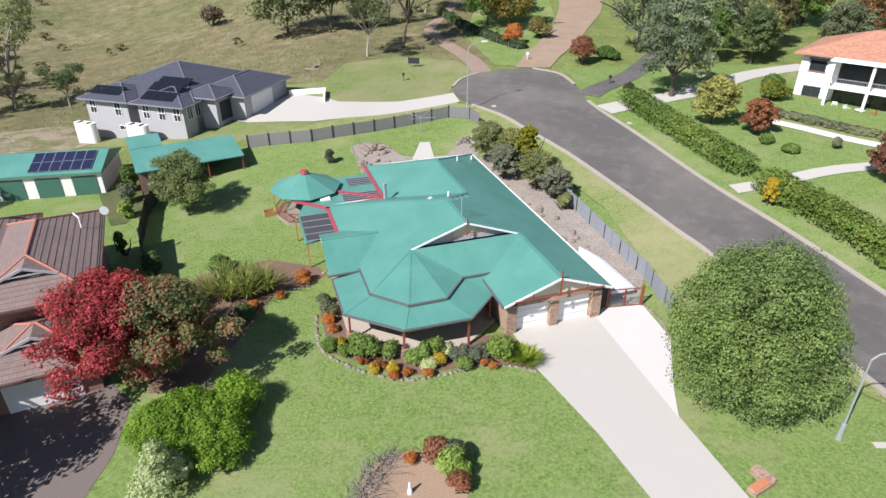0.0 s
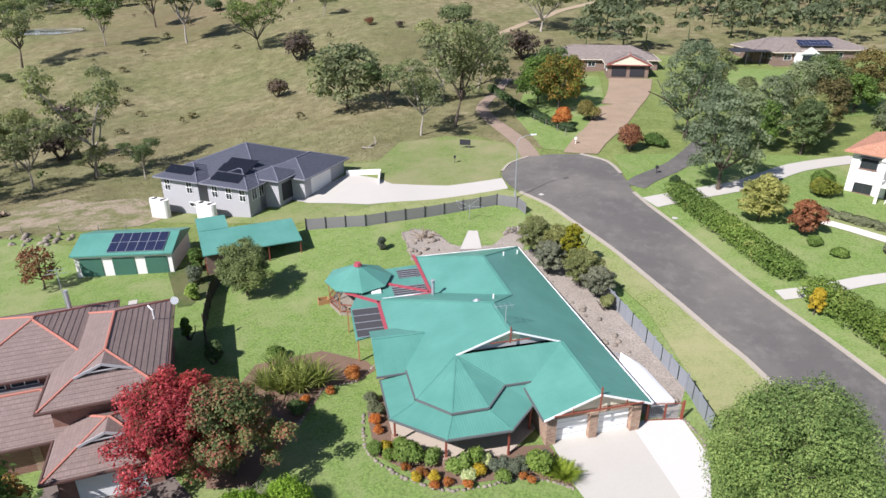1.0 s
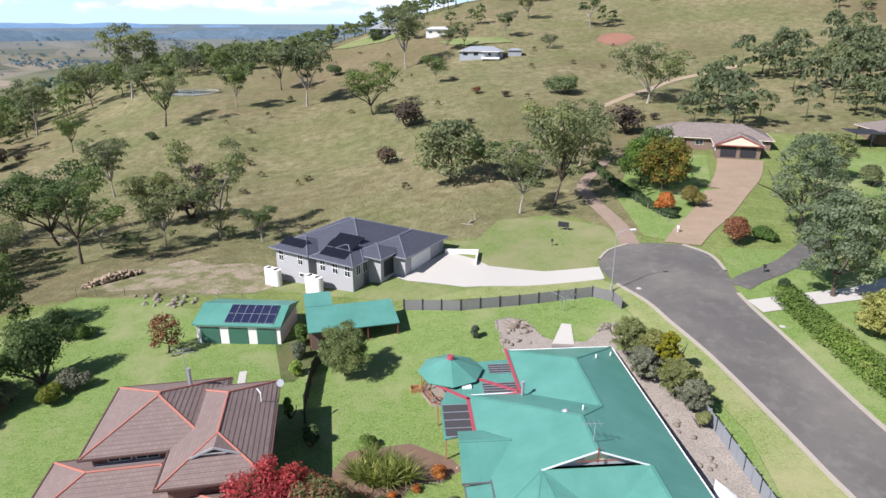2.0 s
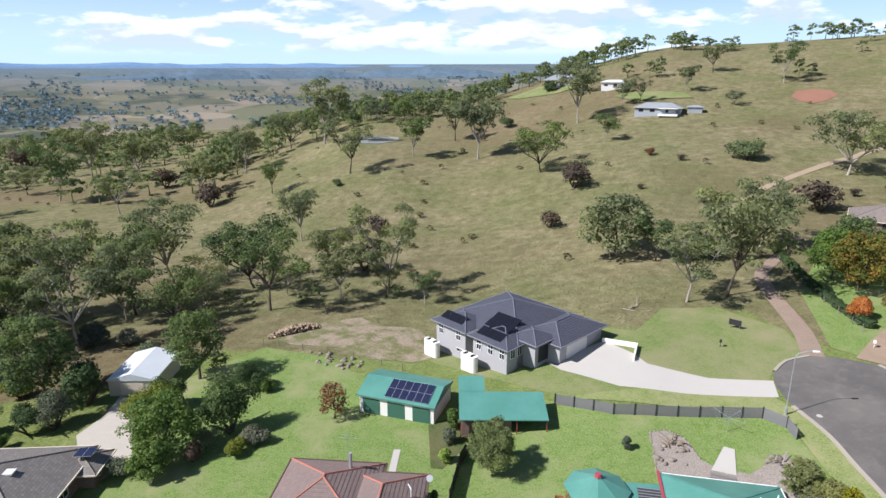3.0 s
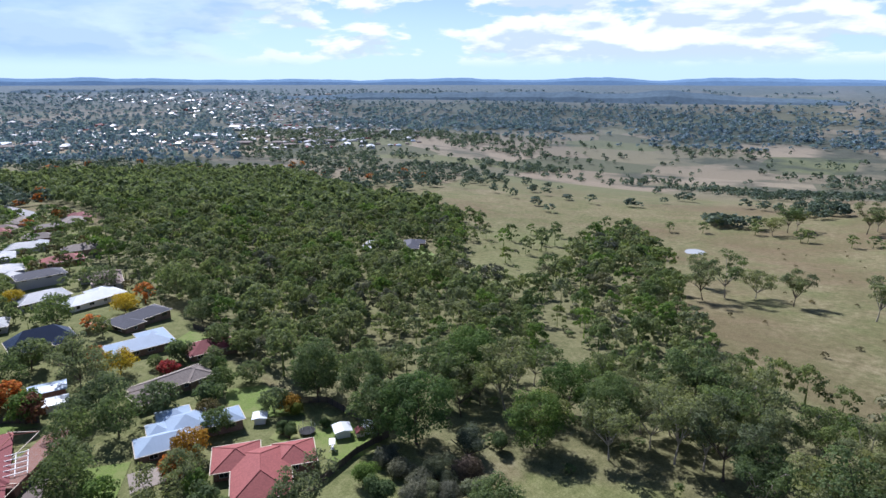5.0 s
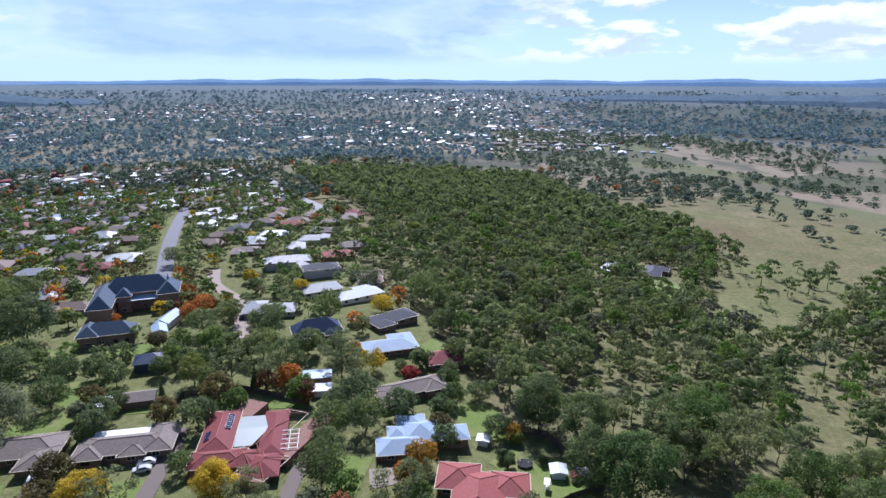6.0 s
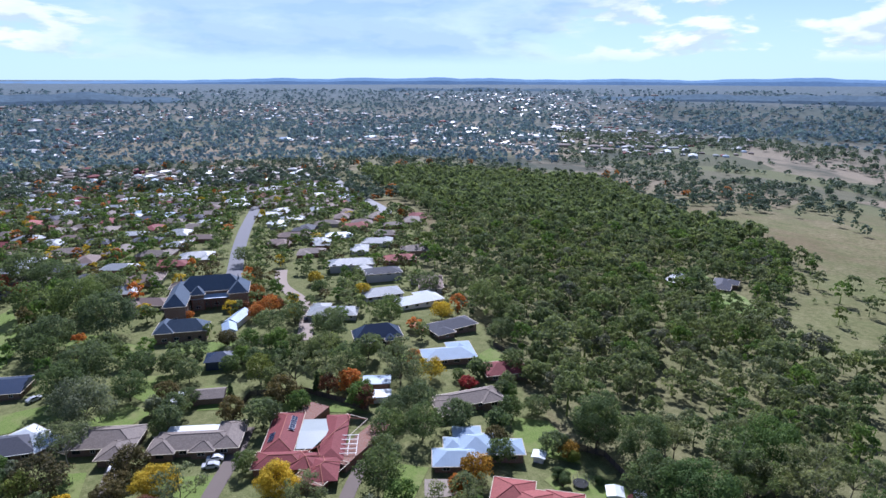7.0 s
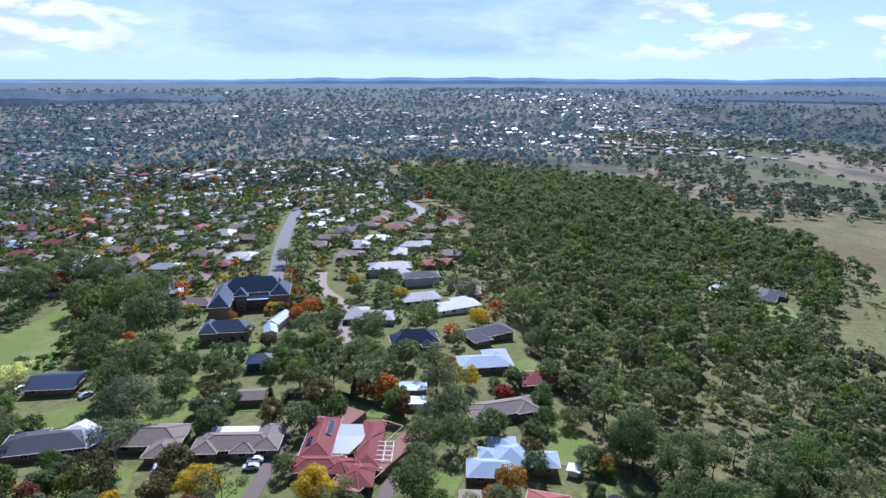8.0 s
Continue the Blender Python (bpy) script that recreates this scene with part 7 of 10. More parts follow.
LAWNS_BY_CONVENT = [[(-62, -186), (-68, -180), (-62, -166), (-54, -172)], [(8, -290), (-16, -302), (-26, -316), (-24, -270), (-14, -246), (10, -238)], [(-32, -282), (-48, -252), (-56, -232), (-50, -226), (-40, -240), (-28, -266)], [(8, -212), (-22, -206), (-30, -194), (-18, -194), (4, -198)], [(-40, -190), (-28, -188), (-24, -182), (-36, -176), (-44, -180)], [(-76, -96), (-70, -100), (-82, -112), (-88, -104)], [(-142, -222), (-150, -232), (-160, -232), (-152, -218)], [(-10, -168), (-4, -158), (-18, -150), (-22, -160)]]
TOWN_LAWNS = LAWNS_NEAR + LAWNS_BY_CONVENT
for q in TOWN_LAWNS:
    drape("lawn", q, TOWN_GRASS, 0.12, 4.0, "sunny green back lawn among houses", "lawn")

# two houses in the clearing of the wood
house("house", -341, -144, 20, [(0, 0, 20, 9, 0), (-6, 4, 8, 8, 0)], GREY_TILE, BRICK_BROWN, "grey-roofed house on a lawn in the wood", detail=1)
house("house", -331, -166, 10, [(0, 0, 18, 9, 0)], GREY_STEEL, BRICK_BROWN, "low grey house hidden among gum trees", detail=1)
WOOD_LAWNS = [[(-300, -112), (-316, -114), (-334, -128), (-338, -140), (-322, -140), (-304, -128)], [(-344, -160), (-356, -158), (-366, -170), (-352, -178), (-342, -172)]]
for q in WOOD_LAWNS:
    drape("lawn", q, LAWN, 0.2, 5.0, "bright green lawn in the wood", "lawn")

# rows of further houses
ROOFS = [(DUSK_TILE, "brown tile"), (RED_TILE, "dull red tile"), (GREY_TILE, "dark grey tile"), (GREY_STEEL, "grey steel"), (WHITE_STEEL, "white steel"), (BROWN_TILE, "brown tile"), (BLUE_STEEL, "pale blue steel"), (WHITE_STEEL, "white steel"), (SALMON_TILE, "salmon tile")]
FOOTPRINTS = [(o.location.x, o.location.y, (20 if abs(o.location.x + 66) < 1 else (15.5 if abs(o.location.x + 99) < 1 or abs(o.location.x + 47.5) < 1 else 12.5)) if o.name.startswith("house") else 5.5 if "shed" in o.name or "carport" in o.name or "out" in o.name else (18 if "convent" in o.name else 12.5)) for o in bpy.data.objects if o.parent is None and o.type == "EMPTY" and o.location.y < -40]
KNOWN = [(o.location.x, o.location.y) for o in bpy.data.objects if o.parent is None and o.type == "EMPTY" and o.location.y < -40]
FAR_ROADS = [((-100, -262), (-117, -292)), ((-117, -292), (-150, -358)), ((-150, -358), (-209, -467)), ((-270, -372), (-292, -410)), ((-292, -410), (-491, -843)), ((-140, -285), (-124, -235))]


def near_road(x, y, w):
    for (ax, ay), (bx, by) in FAR_ROADS:
        l2 = (bx - ax) ** 2 + (by - ay) ** 2
        s = min(1, max(0, ((x - ax) * (bx - ax) + (y - ay) * (by - ay)) / l2))
        if math.hypot(x - ax - s * (bx - ax), y - ay - s * (by - ay)) < w:
            return True
    return False


rng = random.Random(11)
PARK = [(20, -230), (20, -330), (-20, -330), (-50, -290), (-66, -262), (-56, -210), (-40, -190), (-20, -195)]
HOMES = []
for i in range(-6, 46):
    for j in range(-10, 46):
        u, v = i * 21 + (j % 2) * 9 + rng.uniform(-4, 4), j * 27 + rng.uniform(-4, 4)
        c, s = math.cos(radians(-33)), math.sin(radians(-33))
        x, y = -120 + c * u * -1 - s * v * -1 * -1, -240 - (s * u * -1) - c * v
        if not inside(SUBURB, x, y) or inside(PARK, x, y) or near_road(x, y, 14) or any(math.hypot(x - a, y - b) < 21 for a, b in KNOWN):
            continue
        if y > -235 and x > -118:
            continue
        HOMES.append((math.hypot(x, y), x, y))
HOMES.sort()
for n, (d, x, y) in enumerate(HOMES[:250]):
    k = rng.choices(range(len(ROOFS)), (7, 1.2, 4, 5, 1.2, 5, 1.0, 1.0, 0.8))[0]
    w, dd = rng.uniform(13, 20), rng.uniform(8, 11)
    wings = [(0, 0, w, dd, 0)] + ([(rng.choice((-1, 1)) * w * 0.3, rng.choice((-1, 1)) * dd * 0.45, 7, dd * 0.9, 0)] if rng.random() < 0.75 else [])
    house("house", x, y, -33 + rng.choice((0, 0, 0, 90)) + rng.uniform(-9, 9), wings, ROOFS[k][0], rng.choice((BRICK_BROWN, BRICK_RED, RENDER_GREY, BRICK_MIX)), "suburban brick house with %s roof" % ROOFS[k][1], detail=1 if d < 330 else 0, slope=rng.uniform(0.34, 0.46), group="suburban houses")


def town_blocks(name, places, material, label):
    g = Geo()
    for x, y, w, d, h, turn in places:
        c, s = math.cos(turn), math.sin(turn)
        z = height(x, y)

        def at(px, py, pz):
            return (x + px * c - py * s, y + px * s + py * c, z + pz)

        q = [(-w / 2, -d / 2), (w / 2, -d / 2), (w / 2, d / 2), (-w / 2, d / 2)]
        for k in range(4):
            a, b = q[k], q[(k + 1) % 4]
            g.face(at(*a, -2), at(*b, -2), at(*b, h), at(*a, h))
        r0, r1 = at(-w / 2 + d / 2 if w > d else 0, 0, h + d * 0.2), at(w / 2 - d / 2 if w > d else 0, 0, h + d * 0.2)
        p = [at(*a, h) for a in q]
        g.face(p[0], p[1], r1, r0).face(p[2], p[3], r0, r1).face(p[1], p[2], r1).face(p[3], p[0], r0)
    tagged(part(name, g, material), label, "town houses", "", "stuff")


groups = [[], [], [], [], []]
for d, x, y in HOMES[250:]:
    groups[rng.choices(range(5), (8, 0.7, 5, 0.8, 1))[0]].append((x, y, rng.uniform(12, 19), rng.uniform(8, 11), 2.7, rng.uniform(0, 3)))
for _ in range(4300):
    a, d = radians(rng.uniform(112, 188)), 1150 + 2700 * rng.random() ** 0.9
    x, y = -math.sin(a) * d, math.cos(a) * d
    if noise.noise((x * 0.0016, y * 0.0016, 4.4)) < -0.12 + 0.25 * max(0, (128 - math.degrees(a)) / 16) or near_road(x, y, 16):
        continue
    big = rng.random() < 0.06
    groups[rng.choices(range(5), (6, 0.7, 5, 0.7, 1.2))[0]].append((x, y, rng.uniform(11, 17) * (2.6 if big else 1), rng.uniform(9, 12) * (1.8 if big else 1), 3.0 if not big else 6.0, rng.choice((0.5, 0.6, 2.1, 2.2))))
for q, mt, what in zip(groups, (DUSK_TILE, RED_TILE, GREY_STEEL, WHITE_STEEL, BLUE_STEEL), ("brown", "red", "grey", "white", "pale blue")):
    town_blocks("town_houses", q, mt, "far town houses with %s roofs" % what)
big = house("warehouse", -833, -1204, 35, [(0, 0, 46, 22, 0)], BLUE_STEEL, RENDER_WHITE, "long pale blue warehouse among trees", eave=9, slope=0.1, detail=0, gable=True, category="warehouse")
for x, y, w in ((-1311, -1104, 60), (-1330, -1080, 50), (-1290, -1130, 45), (-1270, -1120, 40)):
    house("warehouse", x, y, 40, [(0, 0, w, 26, 0)], WHITE_STEEL, RENDER_WHITE, "bright white warehouse roof in the town", eave=7, slope=0.12, detail=0, gable=True, category="warehouse")


# ---- cars ----
def car(x, y, turn, paint, label):
    root = thing("car", x, y, height(x, y) + 0.16, turn, label, "car")
    g, rows = Geo(), []
    prof = [(-2.15, 0.35, 0.62), (-2.1, 0.3, 0.85), (-1.2, 0.25, 0.98), (-0.55, 0.25, 1.42), (0.9, 0.25, 1.48), (1.9, 0.28, 1.02), (2.15, 0.35, 0.9), (2.2, 0.4, 0.5)]
    for px, lo_, hi in prof:
        w = 0.86 if hi < 1.2 else 0.7
        rows.append([(px, -0.88, lo_), (px, -0.9, min(hi, 0.9)), (px, -w, hi), (px, w, hi), (px, 0.9, min(hi, 0.9)), (px, 0.88, lo_)])
    for p, q in zip(rows, rows[1:]):
        for k in range(5):
            g.face(p[k], p[k + 1], q[k + 1], q[k])
    g.face(*rows[0][::-1]).face(*rows[-1])
    part("body", g, paint, root, "", True)
    part("windscreen", Geo().face((-1.15, -0.74, 1.02), (-1.15, 0.74, 1.02), (-0.6, 0.64, 1.42), (-0.6, -0.64, 1.42)), GLASS, root)
    for s in (-1, 1):
        part("side_window", Geo().face((-0.9, s * 0.905, 0.98), (1.5, s * 0.905, 0.98), (0.9, s * 0.73, 1.4), (-0.5, s * 0.73, 1.38)), GLASS, root)
        for u in (-1.35, 1.35):
            part("wheel", Geo().tube([(u, s * 0.72, 0.31), (u, s * 0.92, 0.31)], [0.32, 0.32], 12), RUBBER, root)
    return root


car(-48.3, -143.4, 150, PAINTS["white"], "white car parked on the dark driveway")
car(-46.2, -141.0, 150, PAINTS["silver"], "silver car parked on the dark driveway")
car(-27.2, -156.6, 60, PAINTS["white"], "white van on a pale driveway")
car(-2.2, -230.6, 20, PAINTS["white"], "white car beside the navy hall")
car(-114.8, -214.6, 60, PAINTS["dark"], "dark car on the curving lane")
car(-18.6, -212.2, 20, PAINTS["silver"], "silver car beside the navy hall")


# ---- trees and shrubs by the houses ----
BRIGHT_SHRUB = leafy("bright_shrub_leaves", [(0.0, (0.07, 0.15, 0.014)), (0.45, (0.17, 0.29, 0.03)), (1.0, (0.36, 0.49, 0.075))], 0.4)
BED_GREEN = leafy("bed_shrub_leaves", [(0.0, (0.1, 0.17, 0.035)), (0.5, (0.21, 0.3, 0.065)), (1.0, (0.36, 0.44, 0.14))], 0.4)
tree("shade_tree", 17.2, 27.4, "weep", 9.4, 10.3, FINE_GREEN, BARK, "broad bushy tree with fine drooping green foliage", count=90000, size=0.112, seed=4)
tree("autumn_tree", -18.9, 29.0, "loose", 7.6, 11.0, RED, BARK, "spreading tree in bright red autumn leaf", count=34000, size=0.16, seed=8)
tree("autumn_tree", -15.9, 29.0, "loose", 7.4, 9.4, leafy("red_green_leaves", [(0.0, (0.06, 0.095, 0.04)), (0.42, (0.14, 0.18, 0.075)), (0.6, (0.24, 0.19, 0.095)), (0.76, (0.36, 0.13, 0.1)), (1.0, (0.52, 0.2, 0.17))], 0.42), BARK, "tree half turned from green to red", count=26000, size=0.16, seed=9)
for x, y, h, w, turn in ((-13.4, 24.0, 2.7, 6.4, 20), (-11.7, 22.9, 2.2, 4.2, 60), (-11.5, 26.2, 2.4, 2.8, 0), (-15.2, 24.2, 2.2, 3.4, 40)):
    tree("shrub", x, y, "mass", h, w, BRIGHT_SHRUB, BARK, "dense bright green garden shrub", "shrub", int(700 * w * w), 0.11, 21, "front garden shrubs", turn=turn)
tree("shrub", -13.5, 20.6, "cone", 3.4, 3.2, PALE, BARK, "cream variegated garden shrub", "shrub", 5200, 0.12, 3)


def flax(x, y, h, n, material, label, seed):
    """A clump of long arching strap leaves."""
    rng = np.random.default_rng(seed)
    q = []
    for k in range(n):
        a, o = rng.uniform(0, 6.283), rng.uniform(0.25, 0.95)
        l = h * rng.uniform(0.7, 1.15)
        d = np.array([math.cos(a), math.sin(a), 0])
        s = np.array([-d[1], d[0], 0]) * 0.062
        p = np.array([d[0] * 0.15, d[1] * 0.15, 0])
        prev, pw = p, 1.0
        for i in range(3):
            f = (i + 1) / 3
            nxt = p + d * l * o * f * (0.5 + 0.5 * f) + np.array([0, 0, l * (f - 0.42 * o * f * f)])
            w2 = 1.0 - 0.85 * f
            q.append([prev - s * pw, prev + s * pw, nxt + s * w2, nxt - s * w2])
            prev, pw = nxt, w2
    root = thing("strap_leaf_plant", x, y, height(x, y) + 0.05, 0, label, "plant")
    part("strap_leaves", leaf_mesh("strap_leaves", np.array(q)), material, root)


FLAX = leafy("flax_leaves", [(0.0, (0.05, 0.08, 0.022)), (0.5, (0.13, 0.165, 0.045)), (0.8, (0.3, 0.33, 0.11)), (1.0, (0.55, 0.54, 0.25))], 0.35)
LILY = leafy("lily_leaves", [(0.0, (0.12, 0.18, 0.02)), (0.5, (0.26, 0.34, 0.045)), (1.0, (0.42, 0.48, 0.1))], 0.4)
for k, (x, y, h) in enumerate(((-17.0, 37.8, 1.7), (-15.6, 37.4, 1.9), (-14.2, 37.6, 2.1), (-12.9, 38.4, 2.0), (-16.4, 39.2, 1.8), (-14.6, 39.2, 1.9))):
    flax(x, y, h * 1.2, 150, FLAX, "tall clump of olive flax leaves", 40 + k)
flax(5.1, 30.1, 1.25, 420, LILY, "bright green clump of lily leaves", 60)
flax(4.2, 30.5, 1.15, 320, LILY, "bright green clump of lily leaves", 61)
rng = random.Random(3)
BED = [(-6.2, 31.4, BED_GREEN, 0.9), (-5.6, 32.4, BED_GREEN, 1.0), (-1.0, 29.6, ORANGE, 0.6), (-0.6, 31.4, BED_GREEN, 1.0), (2.4, 31.4, SAGE, 0.9), (3.0, 30.3, ORANGE, 0.7), (-4.2, 29.9, YELLOW, 0.6), (-2.9, 29.3, ORANGE, 0.55), (0.3, 31.6, PALE, 0.8), (-7.7, 34.4, ORANGE, 0.7), (-7.4, 33.4, ORANGE, 0.9), (-6.6, 32.4, YELLOW, 0.8), (-5.6, 31.6, ORANGE, 0.8), (-4.6, 31.3, BED_GREEN, 1.2), (-3.9, 30.4, ORANGE, 0.8), (-3.0, 30.0, YELLOW, 0.9), (-2.2, 29.7, ORANGE, 0.8), (-1.6, 30.6, BED_GREEN, 1.2), (-0.8, 30.1, PALE, 0.8), (-0.2, 30.6, YELLOW, 0.8), (0.9, 31.0, SAGE, 1.0), (1.9, 30.9, SAGE, 0.95), (2.6, 30.6, ORANGE, 0.7), (3.3, 31.2, BED_GREEN, 1.0), (-8.0, 35.4, SAGE, 0.95), (-8.4, 36.6, SAGE, 0.8), (-5.0, 30.8, ORANGE, 0.7), (-7.2, 31.9, BED_GREEN, 0.8), (1.4, 30.2, BED_GREEN, 0.7), (3.6, 31.9, SAGE, 0.8), (-3.4, 31.2, BED_GREEN, 1.0)]
for k, (x, y, m, s) in enumerate(BED):
    y -= 0.6 if y < 33 else 0.0
    word = {"orange_leaves": "orange", "yellow_leaves": "yellow-orange", "sage_leaves": "grey-green", "cream_leaves": "cream-flowered", "bed_shrub_leaves": "green"}[m.name]
    tree("flower_shrub", x, y, "bush", 1.0, 1.3, m, BARK, "low %s garden shrub in the house bed" % word, "shrub", 2200, 0.085, 30 + k % 3, "house bed shrubs", scale=s * 1.22)
for x, y, m, s in ((-10.6, 39.5, ORANGE, 1.7), (-11.9, 37.6, ORANGE, 1.0), (-13.4, 36.4, ORANGE, 1.1), (-13.6, 35.0, DARK_GREEN, 1.3), (0.4, 21.6, BED_GREEN, 1.3), (0.9, 20.6, RUSSET, 1.1), (-1.6, 22.4, ORANGE, 1.0), (-0.2, 22.6, RUSSET, 1.2), (0.7, 22.3, SAGE, 1.2), (-17.4, 41.8, GREEN, 1.4)):
    tree("flower_shrub", x, y, "bush", 1.0, 1.3, m, BARK, "rounded garden shrub in a mulched bed", "shrub", 2200, 0.085, 31, "border shrubs", scale=s * 1.1)
# twiggy bare shrubs
for x, y in ((-3.5, 21.3), (-3.9, 20.2), (-2.8, 22.3), (-14.2, 27.0), (-12.9, 27.2)):
    rg, g = np.random.default_rng(int(abs(x * 10))), Geo()
    for k in range(70):
        a = rg.uniform(0, 6.283)
        limb(g, rg, (rg.normal() * 0.35, rg.normal() * 0.35, 0), (math.cos(a), math.sin(a), 0.9), rg.uniform(0.5, 1.3), 0.02, 4, 0.4, 4)
    b = thing("bare_shrub", x, y, height(x, y), 0, "leafless grey twiggy shrub", "shrub")
    part("brushwood", g, TWIG, b)
# a tree beyond the neighbour's drive, known by its shadow
tree("garden_tree", -25.7, 19.5, "round", 8.0, 9.0, GREEN, BARK, "broad garden tree shading the neighbour's drive", count=6000, size=0.3, seed=77)
# back garden and street side
FENCE_GREEN = leafy("olive_green_leaves", [(0.0, (0.12, 0.14, 0.05)), (0.5, (0.24, 0.255, 0.1)), (1.0, (0.4, 0.4, 0.19))], 0.44)
FENCE_GREY = leafy("grey_olive_leaves", [(0.0, (0.15, 0.15, 0.095)), (0.5, (0.28, 0.275, 0.18)), (1.0, (0.43, 0.42, 0.3))], 0.44)
tree("garden_tree", -24.2, 52.6, "loose", 5.8, 7.6, leafy("dusty_leaves", [(0.0, (0.065, 0.09, 0.035)), (0.5, (0.15, 0.185, 0.075)), (1.0, (0.27, 0.31, 0.14))]), BARK, "round grey-green tree on the back lawn", count=24000, size=0.135, seed=12)
for x, y, h, w, m in ((4.8, 60.6, 4.6, 5.0, FENCE_GREEN), (7.0, 58.6, 4.2, 4.4, FENCE_GREEN), (8.2, 57.0, 5.2, 3.0, leafy("golden_leaves", [(0.0, (0.09, 0.11, 0.012)), (0.5, (0.22, 0.21, 0.02)), (1.0, (0.36, 0.32, 0.04))])), (9.0, 54.2, 4.0, 5.0, FENCE_GREEN), (10.2, 52.2, 3.2, 4.0, FENCE_GREY), (6.0, 56.6, 3.6, 4.0, FENCE_GREY), (10.8, 50.0, 2.0, 1.6, FENCE_GREEN)):
    tree("garden_tree", x, y, "loose" if h > 3 else "bush", h, w, m, BARK, "bushy evergreen by the side fence", count=13000, size=0.125, seed=14, group="side fence trees")
for x, y, h, w, m in ((-46.4, 53.4, 4.6, 4.6, RUSSET), (-31.2, 61.2, 2.6, 2.4, GREEN), (-32.0, 58.4, 2.8, 2.6, GREEN), (-30.8, 55.4, 2.0, 2.6, SAGE), (-29.6, 51.8, 1.8, 2.2, BED_GREEN), (-26.3, 44.4, 2.6, 1.3, GREEN), (-22.6, 41.0, 2.2, 2.2, DARK_GREEN), (-12.1, 61.8, 1.9, 1.5, SAGE)):
    tree("shrub", x, y, "round" if m is RUSSET else "bush", h, w, m, BARK, "garden shrub along the fence", "shrub", 1300, 0.22, 16)
tree("garden_tree", -27.6, 22.8, "round", 4.4, 5.4, leafy("bronze_leaves", [(0.0, (0.1, 0.06, 0.025)), (0.5, (0.22, 0.14, 0.05)), (1.0, (0.36, 0.25, 0.1))]), BARK, "bronze autumn tree by the neighbour's porch", count=8000, size=0.2, seed=17)
GLOSSY = leafy("glossy_leaves", [(0.0, (0.045, 0.085, 0.028)), (0.5, (0.095, 0.155, 0.05)), (1.0, (0.18, 0.25, 0.09))], 0.4)
OLIVE = leafy("olive_brown_leaves", [(0.0, (0.06, 0.055, 0.025)), (0.5, (0.13, 0.11, 0.045)), (1.0, (0.22, 0.18, 0.075))])
THORN = leafy("plum_brown_leaves", [(0.0, (0.06, 0.045, 0.04)), (0.5, (0.11, 0.085, 0.07)), (1.0, (0.17, 0.13, 0.1))])
SCRUB_GREY = leafy("grey_scrub_leaves", [(0.0, (0.08, 0.085, 0.06)), (0.5, (0.15, 0.155, 0.11)), (1.0, (0.24, 0.24, 0.18))])
GOLD_LIME = leafy("lime_leaves", [(0.0, (0.07, 0.1, 0.02)), (0.5, (0.15, 0.18, 0.03)), (1.0, (0.25, 0.26, 0.06))])
WEST_KINDS = {"green": ("bush", GREEN, 0.7, "leafy green garden bush by the houses"), "dark": ("bush", DARK_GREEN, 0.85, "dense dark green garden bush"), "gloss": ("round", GLOSSY, 0.78, "broad glossy-leaved evergreen beside the yard"), "olive": ("bush", OLIVE, 0.6, "olive-brown garden shrub near the house"), "lime": ("bush", GOLD_LIME, 0.7, "yellow-green garden bush by the houses"), "russ": ("bush", RUSSET, 0.7, "small russet garden shrub"), "sage": ("bush", SAGE, 0.8, "grey-green loose garden shrub"), "gumt": ("round", GUM_DARK, 1.1, "tall dark gum beside the gardens"), "grey": ("bush", SCRUB_GREY, 0.5, "low grey-green thicket beside the fence"), "plum": ("bush", THORN, 0.75, "twiggy brownish garden shrub"), "big": ("round", GLOSSY, 0.85, "large leafy green tree at the wood's edge")}
POOL_GARDEN = [(-82.1, 27.1, 4.2, "green"), (-82.5, 30.3, 4.7, "dark"), (-90.8, 21.8, 5.0, "green"), (-85.2, 13.7, 7.8, "dark"), (-86.6, 18.2, 6.9, "dark"), (-76.2, 14.4, 9.0, "olive"), (-84.2, 22.4, 3.2, "lime"), (-81.3, 22.8, 3.1, "olive"), (-81.0, 20.5, 3.8, "olive"), (-83.5, 24.9, 2.7, "russ"), (-80.8, 25.0, 2.8, "sage"), (-85.2, 20.7, 3.4, "lime"), (-78.4, 33.0, 4.4, "dark"), (-76.3, 35.4, 6.3, "sage"), (-85.2, 38.7, 10.4, "gumt"), (-78.7, 40.9, 5.8, "dark"), (-80.6, 45.6, 4.4, "grey"), (-95.2, 26.9, 6.4, "sage"), (-93.1, 29.6, 6.9, "sage"), (-92.4, 12.1, 3.9, "green"), (-90.0, 38.0, 5.4, "lime"), (-66.8, 41.4, 7.2, "lime")]
